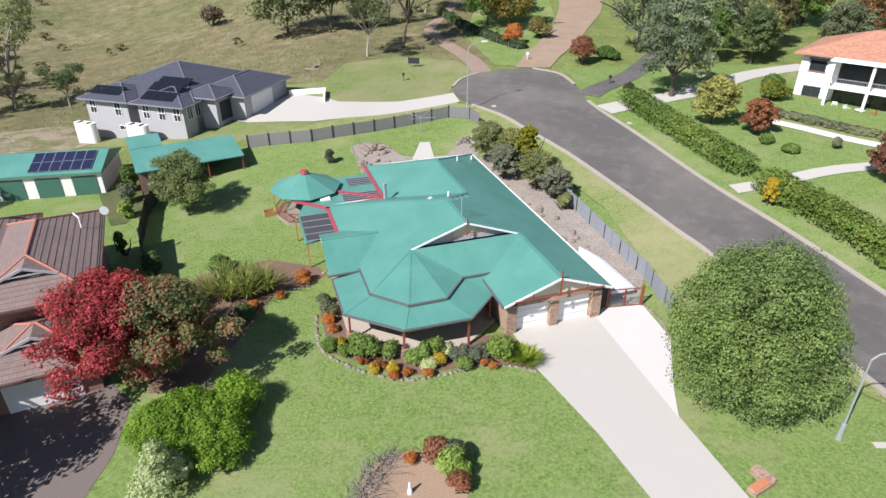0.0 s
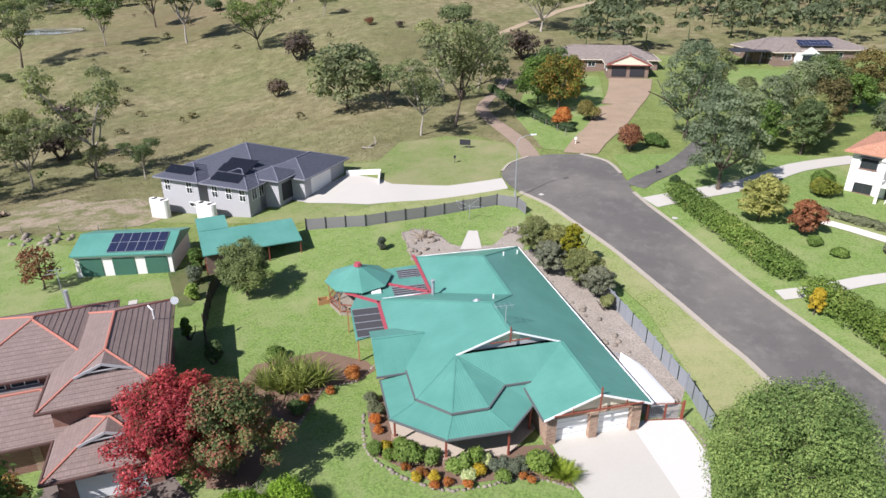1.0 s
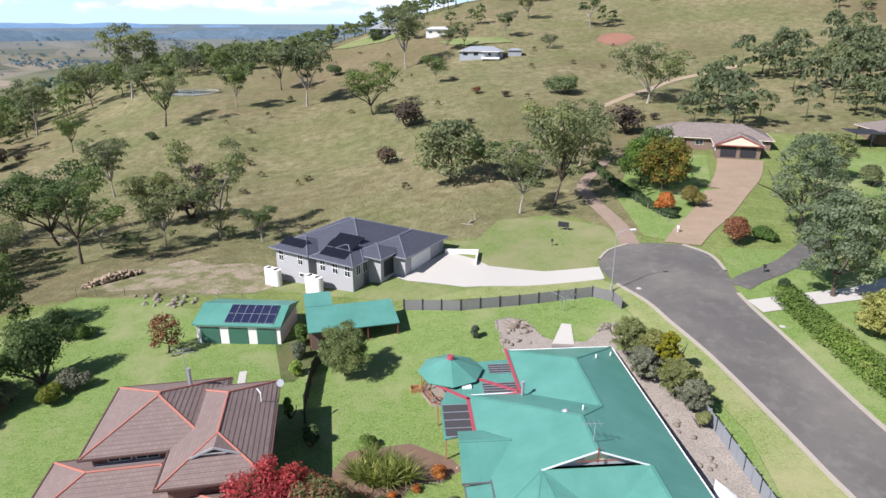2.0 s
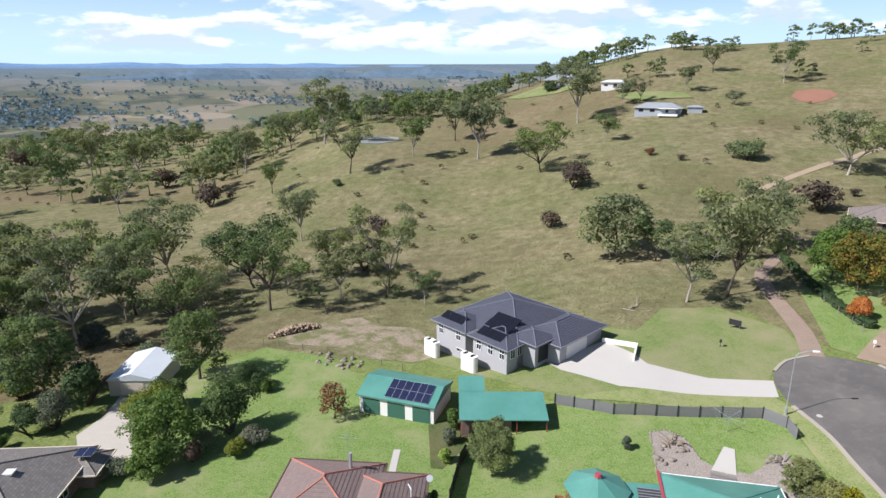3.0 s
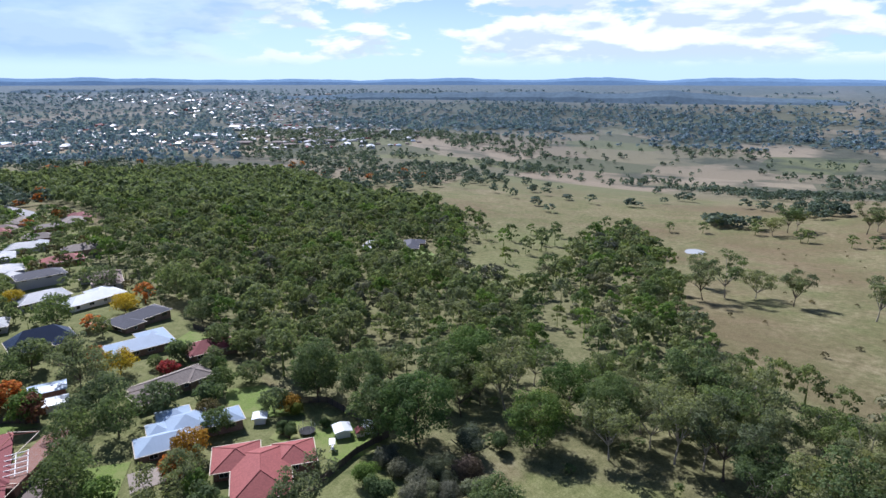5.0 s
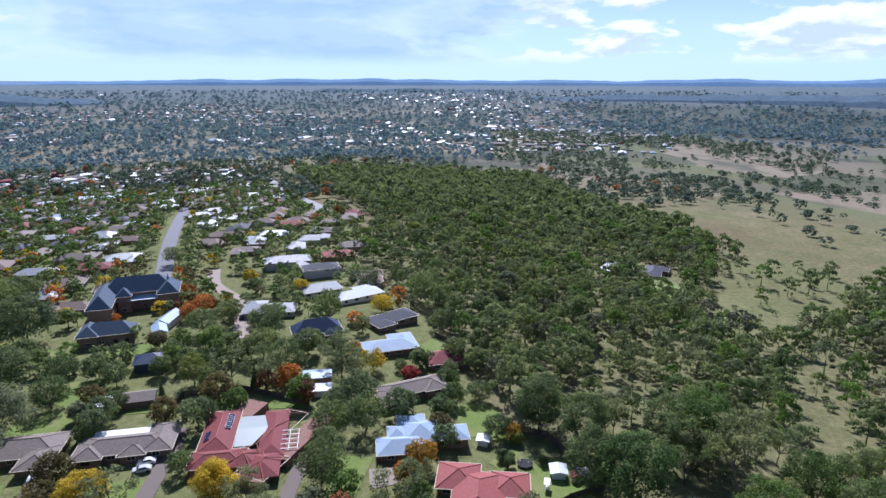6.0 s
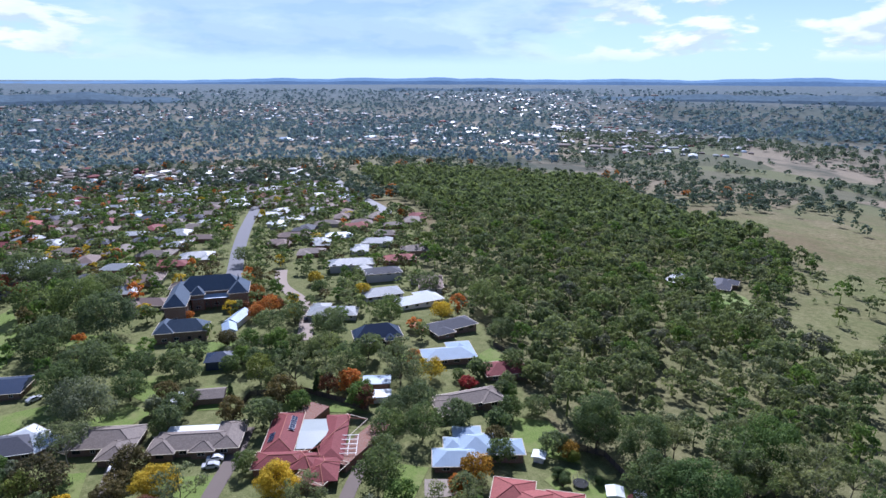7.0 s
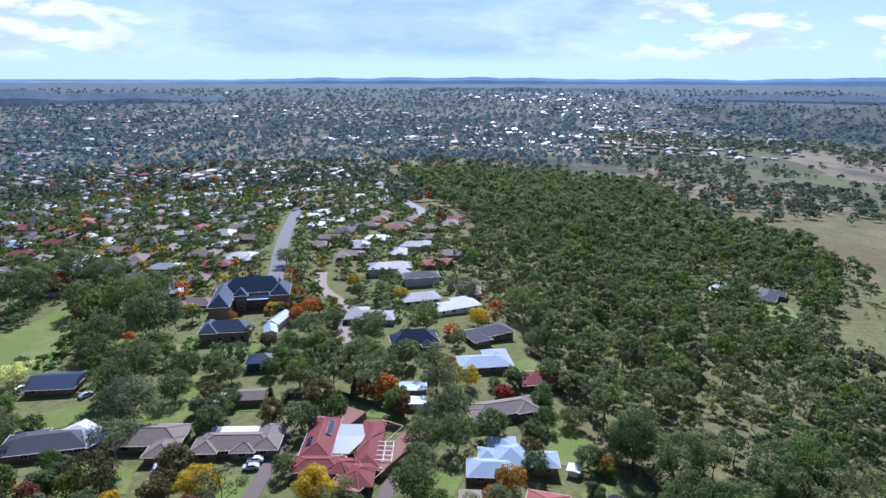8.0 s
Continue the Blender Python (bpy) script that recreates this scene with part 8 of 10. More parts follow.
SHED_GARDEN = [(-59.0, 38.2, 8.6, "gloss"), (-55.6, 44.9, 8.0, "dark"), (-71.2, 53.1, 9.2, "gumt"), (-61.4, 54.4, 6.0, "dark"), (-54.8, 38.5, 2.8, "plum"), (-51.5, 41.7, 3.2, "lime"), (-59.2, 55.0, 2.7, "green"), (-77.5, 29.6, 2.0, "green"), (-83.1, 53.1, 4.6, "sage"), (-99.8, 54.2, 5.9, "grey"), (-94.5, 57.2, 5.1, "grey"), (-100.1, 23.6, 3.6, "plum"), (-65.3, 28.7, 2.7, "dark"), (-51.2, 44.3, 3.1, "grey"), (-67.7, 45.5, 4.0, "dark"), (-56.4, 34.6, 4.7, "gloss"), (-103.8, -46.7, 7.7, "grey"), (-99.6, -41.1, 8.7, "grey"), (-99.2, -34.7, 7.2, "grey"), (-107.3, -32.7, 8.3, "plum"), (-105.6, -39.0, 7.6, "sage"), (-104.2, -35.6, 6.1, "sage")]
WOOD_MARGIN = [(-107.3, -51.2, 7.9, "grey"), (-97.3, -40.9, 6.0, "grey"), (-100.2, -52.8, 7.8, "green"), (-117.0, -48.4, 20.0, "big"), (-127.3, -22.5, 16.0, "big"), (-145.4, -18.0, 16.1, "big"), (-117.2, -35.9, 11.0, "sage"), (-122.0, -29.7, 4.5, "dark"), (-91.8, -23.0, 11.4, "gumt"), (-98.7, -16.1, 3.8, "green"), (-93.8, -46.8, 5.9, "dark"), (-119.6, -83.2, 5.0, "lime"), (-116.3, -72.1, 3.2, "dark"), (-109.0, -77.3, 3.6, "dark"), (-109.7, -79.9, 3.6, "dark"), (-129.0, -82.0, 15.7, "gumt"), (-128.7, -68.5, 15.1, "gumt"), (-115.9, -57.7, 9.2, "gumt"), (-98.5, -38.0, 5.3, "sage"), (-102.3, -29.1, 5.3, "sage"), (-150.2, -46.0, 17.9, "big"), (-136.8, -7.0, 14.4, "gumt")]
WEST_PLANTS = POOL_GARDEN + SHED_GARDEN + WOOD_MARGIN
for k, (x, y, w, tone) in enumerate(WEST_PLANTS):
    kd, mt, tall, lab = WEST_KINDS[tone]
    w0 = 4.0 if w < 6 else (8.0 if w < 12 else 16.0)
    tree("garden_tree" if w >= 6 and tone != "grey" else "garden_bush", x, y, kd, w0 * tall, w0, mt, BARK, lab, "tree" if w >= 6 and tone != "grey" else "bush", int(2200 + 520 * w0), 0.145 + 0.012 * w0, 18 + k % 3, scale=w / w0 * 1.06)
for x, y, h, w, m, kd in ((-62.0, 54.4, 2.4, 6.0, DARK_GREEN, "bush"), (-55.6, 41.0, 2.4, 3.6, SAGE, "bush"), (-60.0, 33.0, 2.4, 4.0, SAGE, "bush"), (-77.6, 13.4, 1.8, 5.0, RED, "bush"), (-79, 21.5, 1.2, 2.6, RED, "bush"), (-78.4, 23.8, 1.2, 2.6, RED, "bush"), (-73.4, 11.0, 2.2, 4.0, GREEN, "bush"), (-84.4, 0.4, 3.4, 4.0, DARK_GREEN, "bush"), (-88.0, -1.4, 3.0, 3.6, SAGE, "bush"), (-103.2, -14.0, 2.2, 4.0, GREEN, "bush"), (-91.6, 24.6, 2.0, 4.0, GREEN, "bush"), (-95.2, 17.4, 2.0, 5.0, DARK_GREEN, "bush")):
    tree("garden_bush", x, y, kd, h, w, m, BARK, "low garden bush beside the western houses", "bush", 2600, 0.16, 18)
# across the street
LIMEY = leafy("yellowish_leaves", [(0.0, (0.08, 0.1, 0.02)), (0.5, (0.16, 0.18, 0.03)), (1.0, (0.28, 0.28, 0.06))])
STREET_GUM = leafy("street_gum_leaves", [(0.0, (0.13, 0.165, 0.09)), (0.5, (0.235, 0.275, 0.155)), (1.0, (0.39, 0.42, 0.26))], 0.48)
STREET_PLANTS = [(28.6, 76.8, 13.0, 10.4, STREET_GUM, "round", "tall grey-green gum beside the drive"), (30.6, 100, 17, 11.0, STREET_GUM, "round", "very tall gum tree with pale trunk"), (43.5, 101, 11, 7, STREET_GUM, "round", "tall grey-green garden tree"), (49, 104, 12, 9, STREET_GUM, "round", "large grey-green garden tree"), (56, 113, 11, 9, GUM_DARK, "round", "large dark garden tree"), (66, 119, 11, 10, OLIVE, "round", "large brownish garden tree"), (39.7, 94, 8, 6, GREEN, "round", "leafy green garden tree"), (30.2, 67.6, 5.6, 5.6, FENCE_GREEN, "round", "leafy bright green street tree"), (20.6, 92.8, 4.6, 5.4, RUSSET, "bush", "round russet autumn tree at the circle"), (25.5, 95.8, 1.8, 5.0, GREEN, "bush", "low clipped green shrub"), (23.6, 76.6, 2.2, 2.6, DARK_GREEN, "bush", "dark clipped round garden bush"), (33.9, 64.6, 3.6, 4.0, RUSSET, "round", "small russet tree on the terrace"), (41.0, 52.8, 4.4, 4.6, RUSSET, "round", "small russet tree on the terrace"), (34.0, 62.0, 1.0, 2.2, HEDGE, "bush", "low clipped green shrub"), (35.4, 60.0, 1.0, 2.4, HEDGE, "bush", "low clipped green shrub"), (28.7, 49.6, 2.6, 1.4, YELLOW, "round", "slim young yellowing tree"), (40.2, 60.2, 1.6, 1.2, SAGE, "bush", "silvery grey round garden bush"), (41.0, 75.4, 2.6, 4.6, LIMEY, "bush", "garden shrub beside the white house"), (42.2, 79.0, 2.4, 4.0, GREEN, "bush", "green shrub beside the white house"), (47.0, 96.0, 8.0, 7.0, FENCE_GREEN, "round", "olive-green garden tree behind the white house")]
TERRACE_PLANTS = [(45.0, 92.0, 8.0, 6.0, GUM_DARK, "round", "dark garden tree behind the white house"), (52.0, 102, 9, 8.0, OLIVE, "round", "brownish garden tree behind the white house"), (60.0, 96, 8, 8.0, GUM, "round", "large dark garden tree"), (70.0, 104, 9, 10.0, RUSSET, "round", "large plum-brown garden tree"), (44.0, 131, 10, 8.0, GUM, "round", "gum before the brick house"), (50.0, 128, 5, 6.0, GUM, "bush", "shrub before the brick house"), (38.0, 118, 9, 7.0, GUM_DARK, "gum", "tall gum beside the drive"), (12.4, 121, 9.5, 12.0, leafy("turning_leaves", [(0.0, (0.05, 0.08, 0.02)), (0.5, (0.12, 0.14, 0.03)), (0.8, (0.3, 0.16, 0.04)), (1.0, (0.45, 0.2, 0.05))]), "round", "large tree turning green to orange"), (8.6, 126, 9.0, 11.0, GREEN, "round", "large green garden tree"), (11.6, 107.4, 4.2, 4.6, ORANGE, "bush", "orange-red rounded autumn shrub"), (17.2, 111.4, 4.4, 5.6, leafy("olive_leaves", [(0.0, (0.08, 0.08, 0.02)), (0.5, (0.17, 0.15, 0.05)), (1.0, (0.26, 0.22, 0.09))]), "bush", "olive-brown rounded garden shrub"), (86, 120, 9, 10, GUM_DARK, "round", "large dark garden tree"), (78, 110, 9, 10, GUM_DARK, "round", "large dark garden tree"), (64, 116, 7, 8, GREEN, "round", "large green garden tree"), (88, 98, 9, 10, GUM_DARK, "round", "large dark garden tree"), (76, 92, 8, 9, DARK_GREEN, "round", "large dark garden tree")]
for x, y, h, w, m, kd, lab in STREET_PLANTS + TERRACE_PLANTS:
    tree("street_tree", x, y, kd, h, w, m, BARK_PALE if kd == "gum" else BARK, lab, count=5000 + int((800 if y < 100 else 350) * max(0, w - 5)), size=0.17 + 0.013 * w, seed=19)


def hedge(pts, w, h, label, seed, wild=0.0, material=None, step=0.7, leaf=0.24):
    """A clipped hedge: a leafy block along a line."""
    line, rg, q = smooth_line(pts, step), np.random.default_rng(seed), []
    cs, rs = [], []
    for p in line:
        z = height(p.x, p.y)
        for k in range(2):
            for s in (-0.25, 0.25):
                r = w * 0.33 * (1 + (wild + 0.12) * rg.normal() * 0.4)
                cs.append((p.x + rg.normal() * 0.12 - pts[0][0] + s * w * 0.5, p.y + rg.normal() * 0.12 - pts[0][1], z + h * (0.3 + 0.4 * k) * (1 + wild * rg.normal() * 0.2)))
                rs.append((r, r, h * 0.33))
    root = thing("hedge", pts[0][0], pts[0][1], 0, 0, label, "hedge")
    part("foliage", leaf_mesh("foliage", leaves(rg, cs, rs, int(len(line) * 420), leaf, 0.8, 0.4)), material or HEDGE, root)


hedge([(22.8, 74.4), (24.2, 69), (26.4, 62.5), (28.8, 55.6)], 3.7, 2.0, "thick clipped green street hedge", 71, step=0.42, leaf=0.19)
hedge([(29.8, 52.2), (32.0, 46.5), (34.0, 40.6), (35.8, 32), (37, 24)], 3.8, 2.1, "thick clipped street hedge with reddish tips", 72, step=0.42, leaf=0.19)
hedge([(-0.8, 141), (4.4, 124), (10, 110), (13, 104.6)], 1.8, 1.4, "dark clipped hedge beside the track", 73, material=DARK_GREEN)
hedge([(38.4, 69.6), (40.6, 67.4), (43.0, 65.0), (46.4, 62.2), (53, 57.8)], 1.5, 0.8, "low lavender border by the path", 74, 0.5, SAGE)
hedge([(-98.6, 14.6), (-101.6, 7), (-101, 2.4)], 1.0, 1.0, "low dark hedge by the pool", 75, material=DARK_GREEN)

# ---- paddock and hill trees ----
GUMS = [(17, 15, 3), (18, 13.5, 5), (15, 12.5, 7), (20, 14.5, 9), (16, 15, 13)]
PADDOCK_TREES = [(-299.4, 124.2, 1.2), (-288.4, 88.9, 1.2), (-302, 60.5, 1.2), (-306.7, 32.1, 1.1), (-297, 22, 1.1), (-312, 46, 1.1), (-542, 96, 1.3), (-552, 104, 1.2), (-536, 148, 1.3), (-548, 158, 1.2), (-530, 84, 1.1), (-330, 20, 0.8), (-22, 127, 0.7), (-12.9, 107.5, 0.75), (-7.2, 112.6, 1.05)]
for k, (x, y, s) in enumerate(PADDOCK_TREES):
    h, w, sd = GUMS[k % 5]
    tree("gum_tree", x, y, "gum", h, w, GUM if k % 3 else GUM_DARK, BARK_PALE if k % 2 else BARK, "gum tree with open crown standing in dry grass", count=3600, size=0.46, seed=sd, group="paddock gums", scale=s)
PLUM = THORN
HILL_FRONT = [(-78, 208, 15.5, "gum"), (-88, 279, 17.6, "gum"), (-113, 228, 19.3, "gum"), (-125, 286, 11.8, "bush"), (-65, 241, 9.2, "gum"), (-26, 305, 6.9, "gum"), (-43, 363, 11.1, "gum"), (-50, 325, 8.7, "gum"), (-9, 344, 13.5, "gum"), (-13, 220, 15.1, "bush"), (14, 211, 20.0, "gum"), (7, 175, 14.6, "plum"), (-31, 129, 18.9, "round"), (-11, 133, 14.6, "gum"), (-4, 143, 13.8, "gum"), (-16, 132, 12.1, "bush"), (-132, 360, 10.2, "dark"), (-75, 305, 8.3, "gum"), (-67, 306, 6.7, "gum"), (-78, 327, 7.2, "gum"), (-43, 219, 4.8, "russ"), (-60, 190, 6.4, "plum"), (-38, 184, 3.1, "plum"), (-55, 154, 3.8, "plum")]
HILL_MIDDLE = [(-32, 214, 8.3, "plum"), (-101, 340, 11.2, "gum"), (-118, 359, 10.7, "gum"), (-141, 260, 15.0, "gum"), (15, 190, 7.3, "plum"), (12, 134, 13.1, "dark"), (-250, 265, 19.6, "gum"), (-206, 242, 20.1, "gum"), (-142, 224, 15.1, "gum"), (-156, 198, 13.6, "gum"), (-151, 184, 5.8, "bush"), (-104, 145, 4.4, "plum"), (-182, 180, 7.9, "gum"), (-232, 186, 15.2, "gum"), (-204, 178, 11.1, "plum"), (-206, 169, 7.2, "plum"), (-278, 248, 22.5, "gum"), (-242, 222, 15.7, "gum"), (-362, 283, 18.9, "gum"), (-240, 151, 20.8, "gum"), (-302, 161, 22.9, "gum"), (-342, 167, 14.5, "gum"), (-346, 205, 21.7, "gum"), (-319, 215, 30.6, "gum")]
HILL_BACK = [(-429, 227, 29.2, "gum"), (-467, 270, 29.0, "gum"), (-470, 228, 34.8, "gum"), (-283, 205, 8.5, "plum"), (-305, 233, 9.8, "plum"), (-452, 223, 11.5, "plum"), (-279, 247, 8.1, "plum"), (-218, 305, 14.2, "gum"), (-202, 309, 14.0, "dark"), (-231, 299, 12.0, "dark"), (-125, 63, 17.3, "belt"), (-127, 91, 19.3, "belt"), (-103, 94, 18.2, "belt"), (-124, 133, 12.9, "belt"), (-92, 108, 11.6, "belt"), (-70, 99, 6.0, "belt"), (-60, 98, 7.3, "belt"), (-107, 84, 10.7, "belt"), (-111, 70, 12.9, "belt"), (-158, 71, 11.3, "belt"), (-91, 92, 6.8, "belt"), (-87, 114, 5.7, "plum")]
HILL_PLANTS = HILL_FRONT + HILL_MIDDLE + HILL_BACK
for k, (x, y, w, sort) in enumerate(HILL_PLANTS):
    h0, w0, sd = GUMS[k % 5]
    if sort in ("gum", "belt"):
        tree("gum_tree", x, y, "gum", h0, w0, GUM_DARK if k % 4 == 0 else GUM, BARK_PALE if k % 3 else BARK, "gum tree with open crown standing in dry grass" if sort == "gum" else "tall gum tree in the belt below the houses", count=3600 if sort == "gum" else 4400, size=0.46 if sort == "gum" else 0.42, seed=sd, group="paddock gums" if sort == "gum" else "belt gums", scale=min(w, 22) / w0 * (1.0 if sort == "gum" else 0.98))
    elif sort in ("round", "dark", "bush"):
        tree("hill_tree", x, y, "bush" if sort == "bush" else "round", 9.0 if sort != "bush" else 5.5, 12.0, GUM if sort == "round" else (GUM_DARK if sort == "dark" else FAR_LEAF), BARK, "dense rounded tree on the dry hillside", count=3200, size=0.45, seed=90 + k % 3, scale=w / 12)
    else:
        tree("scrub_bush", x, y, "bush", 3.6, 6.0, RUSSET if sort == "russ" else PLUM, BARK, "brownish leafless-looking thorn bush in dry grass", "bush", 900, 0.34, 95 + k % 2, "hillside bushes", scale=w / 6)
BELT = [(-96.6, 67.7), (-127.6, -22.3), (-112.7, 33.2), (-110.7, 45.1), (-100, 52), (-124, 40), (-122, 22), (-132, 8), (-128, -6), (-86, 82), (-98, 76), (-108, 66), (-116, 74), (-78, 94), (-71, 101)]
for k, (x, y) in enumerate(BELT):
    h, w, sd = GUMS[(k * 2) % 5]
    tree("gum_tree", x, y, "gum", h, w, GUM if k % 3 else GUM_DARK, BARK_PALE if k % 3 else BARK, "tall gum tree in the belt below the houses", count=3900, size=0.44, seed=sd, group="belt gums", scale=0.8 + 0.28 * ((k * 7) % 5) / 5)
rng = random.Random(21)


def scattered(poly, spacing, seed, keep=None):
    rg = random.Random(seed)
    x0, x1 = min(p[0] for p in poly), max(p[0] for p in poly)
    y0, y1 = min(p[1] for p in poly), max(p[1] for p in poly)
    out = []
    for i in range(int((x1 - x0) / spacing) + 1):
        for j in range(int((y1 - y0) / spacing) + 1):
            x, y = x0 + (i + rg.random()) * spacing, y0 + (j + rg.random()) * spacing
            if inside(poly, x, y) and (keep is None or keep(x, y)):
                out.append((x, y))
    return out




def open_ground(x, y):
    """0 in the grassy clearing, rising to 1 inside the wood."""
    best = 1.0
    for (ax, ay, ar), (bx, by, br) in zip(CLEARING_LINE, CLEARING_LINE[1:]):
        s = min(1, max(0, ((x - ax) * (bx - ax) + (y - ay) * (by - ay)) / ((bx - ax) ** 2 + (by - ay) ** 2)))
        d, r = math.hypot(x - ax - s * (bx - ax), y - ay - s * (by - ay)), ar + (br - ar) * s
        best = min(best, max(0.12, (d - r * 0.75) / (r * 0.6 + 4)))
    return best


def in_wood(x, y):
    if any(inside(q, x, y) for q in WOOD_LAWNS) or math.hypot(x + 341, y + 144) < 13 or math.hypot(x + 331, y + 166) < 11:
        return False
    if any(math.hypot(x - q[0], y - q[1]) < q[2] * 0.45 + 2 for q in WEST_PLANTS if q[2] > 8) or (x > -128 and -40 < y < 20):
        return False
    if y > -45 and x < -150 and noise.noise((x * 0.028, y * 0.028, 6.0)) < -0.2:
        return False
    if math.hypot(x, y) < 250 and y > -95 and rng.random() < 0.25:
        return False
    return rng.random() < open_ground(x, y) and noise.noise((x * 0.024, y * 0.024, 1.0)) > -0.5


FRAYED = WOOD_EDGE[:-5] + [(-500, -20), (-420, 0), (-300, 12), (-218, 24), (-170, 60), (-130, 70)]
wood = scattered(FRAYED, 8.1, 6, in_wood)
wood.sort(key=lambda p: math.hypot(p[0], p[1]))
for k, (x, y) in enumerate(wood[:50]):
    h, w, sd = GUMS[rng.randrange(5)]
    tree("gum_tree", x, y, "gum", h, w, GUM_DARK if rng.random() < 0.45 else GUM, BARK_PALE if k % 3 else BARK, "gum tree in the dense wood", count=3900, size=0.44, seed=sd, group="woodland gums", scale=rng.uniform(0.62, 1.12))
MID = far_kinds(100, 300, 0.092)
LOW = far_kinds(200, 64, 0.21, stems=False)
thin = scattered([(-520, -130), (-300, -110), (-230, -76), (-225, -40), (-300, -20), (-520, -40)], 17, 28, lambda x, y: rng.random() < 0.62 and open_ground(x, y) > 0.5 and not any(inside(q, x, y) for q in WOOD_LAWNS))
wood += [p for p in thin if math.hypot(p[0], p[1]) > 240]
rest = [(x, y, h, h * rng.uniform(0.72, 1.0)) for x, y, h in ((x, y, rng.triangular(6, 19, 11)) for x, y in wood[50:])]
near_rest, far_rest = [p for p in rest if math.hypot(p[0], p[1]) < 480], [p for p in rest if math.hypot(p[0], p[1]) >= 480]
FINE = far_kinds(140, 760, 0.058, 10)
WOOD_MIX = ((FAR_LEAF, "dense dark green gum wood on the slope", 5), (GUM, "grey-green gums in the wood", 2.4), (GUM_DARK, "dark leafy gums in the wood", 2.4), (GREEN, "fresh green trees in the wood", 1.2), (SCRUB_GREY, "thin greyish trees in the wood", 0.7))
wood_pick = [rng.choices(range(5), [q[2] for q in WOOD_MIX])[0] for _ in near_rest]
for m, (leaf, lab, _) in enumerate(WOOD_MIX):
    grove("woodland", [p for k, p in enumerate(near_rest) if wood_pick[k] == m and k < 380], FINE, leaf, lab, 1 + m)
    grove("woodland", [p for k, p in enumerate(near_rest) if wood_pick[k] == m and k >= 380], MID, leaf, lab + " further down", 60 + m)
grove("woodland", far_rest, LOW, FAR_LEAF, "dense gum wood further down the valley", 2)
# understorey bushes in wood and paddock
under = [(x, y, rng.uniform(1.5, 3.5), rng.uniform(2, 4.5)) for x, y in scattered(WOOD_EDGE, 15, 9, lambda x, y: math.hypot(x, y) < 420)]
under += [(x, y, rng.uniform(1.2, 3.0), rng.uniform(2, 4)) for x, y in scattered(GUM_BELT, 11, 10)]
grove("undergrowth", under, far_kinds(300, 60, 0.2, stems=False), GUM_DARK, "low scrub under the gums", 3, "scrub")
HILLSIDE = [(-60, 118), (-130, 100), (-260, 30), (-420, 0), (-480, 60), (-470, 260), (-300, 330), (-150, 330), (10, 330), (20, 200), (0, 135)]
scrub = [(x, y, rng.uniform(0.8, 2.4), rng.uniform(1.4, 3.6)) for x, y in scattered(HILLSIDE, 21, 12, lambda x, y: rng.random() < 0.55)]
grove("paddock_scrub", scrub, far_kinds(320, 60, 0.2, stems=False), leafy("dry_scrub_leaves", [(0.0, (0.05, 0.045, 0.025)), (0.5, (0.1, 0.09, 0.05)), (1.0, (0.17, 0.15, 0.09))]), "scattered brown scrub in dry grass", 4, "scrub")
# tussocks of dry grass in the near paddock
tuft_rng = np.random.default_rng(77)


def tussocks(name, poly, count, tall, leaf, label, dense=0.0):
    x0, x1 = min(p[0] for p in poly), max(p[0] for p in poly)
    y0, y1 = min(p[1] for p in poly), max(p[1] for p in poly)
    out = []
    while len(out) < count * 5:
        x, y = tuft_rng.uniform(x0, x1), tuft_rng.uniform(y0, y1)
        if not inside(poly, x, y) or noise.noise((x * 0.09, y * 0.09, 4.0)) < dense:
            continue
        z, r = height(x, y) - 0.04, tall * tuft_rng.uniform(0.5, 1.3)
        for k in range(5):
            a, lean = tuft_rng.uniform(0, 6.283), tuft_rng.uniform(0.2, 0.9) * r
            dx, dy = math.cos(a), math.sin(a)
            out.append([(x - dy * r * 0.28, y + dx * r * 0.28, z), (x + dy * r * 0.28, y - dx * r * 0.28, z), (x + dx * lean, y + dy * lean, z + r)])
    tagged(part(name, leaf_mesh(name, np.array(out)), leaf), label, "grass", "", "stuff")


STRAW = leafy("straw_blades", [(0.0, (0.24, 0.205, 0.11)), (0.5, (0.38, 0.33, 0.19)), (1.0, (0.52, 0.46, 0.3))], 0.45)
OLIVE_BLADES = leafy("olive_blades", [(0.0, (0.21, 0.205, 0.1)), (0.5, (0.31, 0.3, 0.155)), (1.0, (0.44, 0.41, 0.24))], 0.5)
NEAR_PADDOCK = [(-14, 106), (-22, 92), (-46, 88), (-50, 74), (-76, 80), (-104, 66), (-150, 120), (-150, 200), (-60, 240), (0, 200), (-4, 130)]
tussocks("grass_tussocks", NEAR_PADDOCK, 9000, 0.22, STRAW, "tussocks of straw-coloured grass on the hillside", -0.3)
tussocks("grass_tussocks", NEAR_PADDOCK, 5000, 0.2, OLIVE_BLADES, "olive tussocks of rank grass on the hillside", 0.0)
RIDGE_WOOD = [(-236, 196), (-280, 150), (-330, 130), (-440, 160), (-560, 220), (-600, 330), (-480, 400), (-330, 360), (-220, 330), (-205, 300), (-240, 262)]
ridge_trees = [(x, y, rng.uniform(8, 17), rng.uniform(9, 17)) for x, y in scattered(RIDGE_WOOD, 15, 14, lambda x, y: noise.noise((x * 0.017, y * 0.017, 3.0)) > 0.02 + 0.12 * rng.random())]
HILL_WOOD = [(-215, 300), (-190, 330), (-165, 372), (-200, 420), (-150, 470), (-90, 450), (-110, 415), (-165, 410), (-250, 380), (-320, 350)]
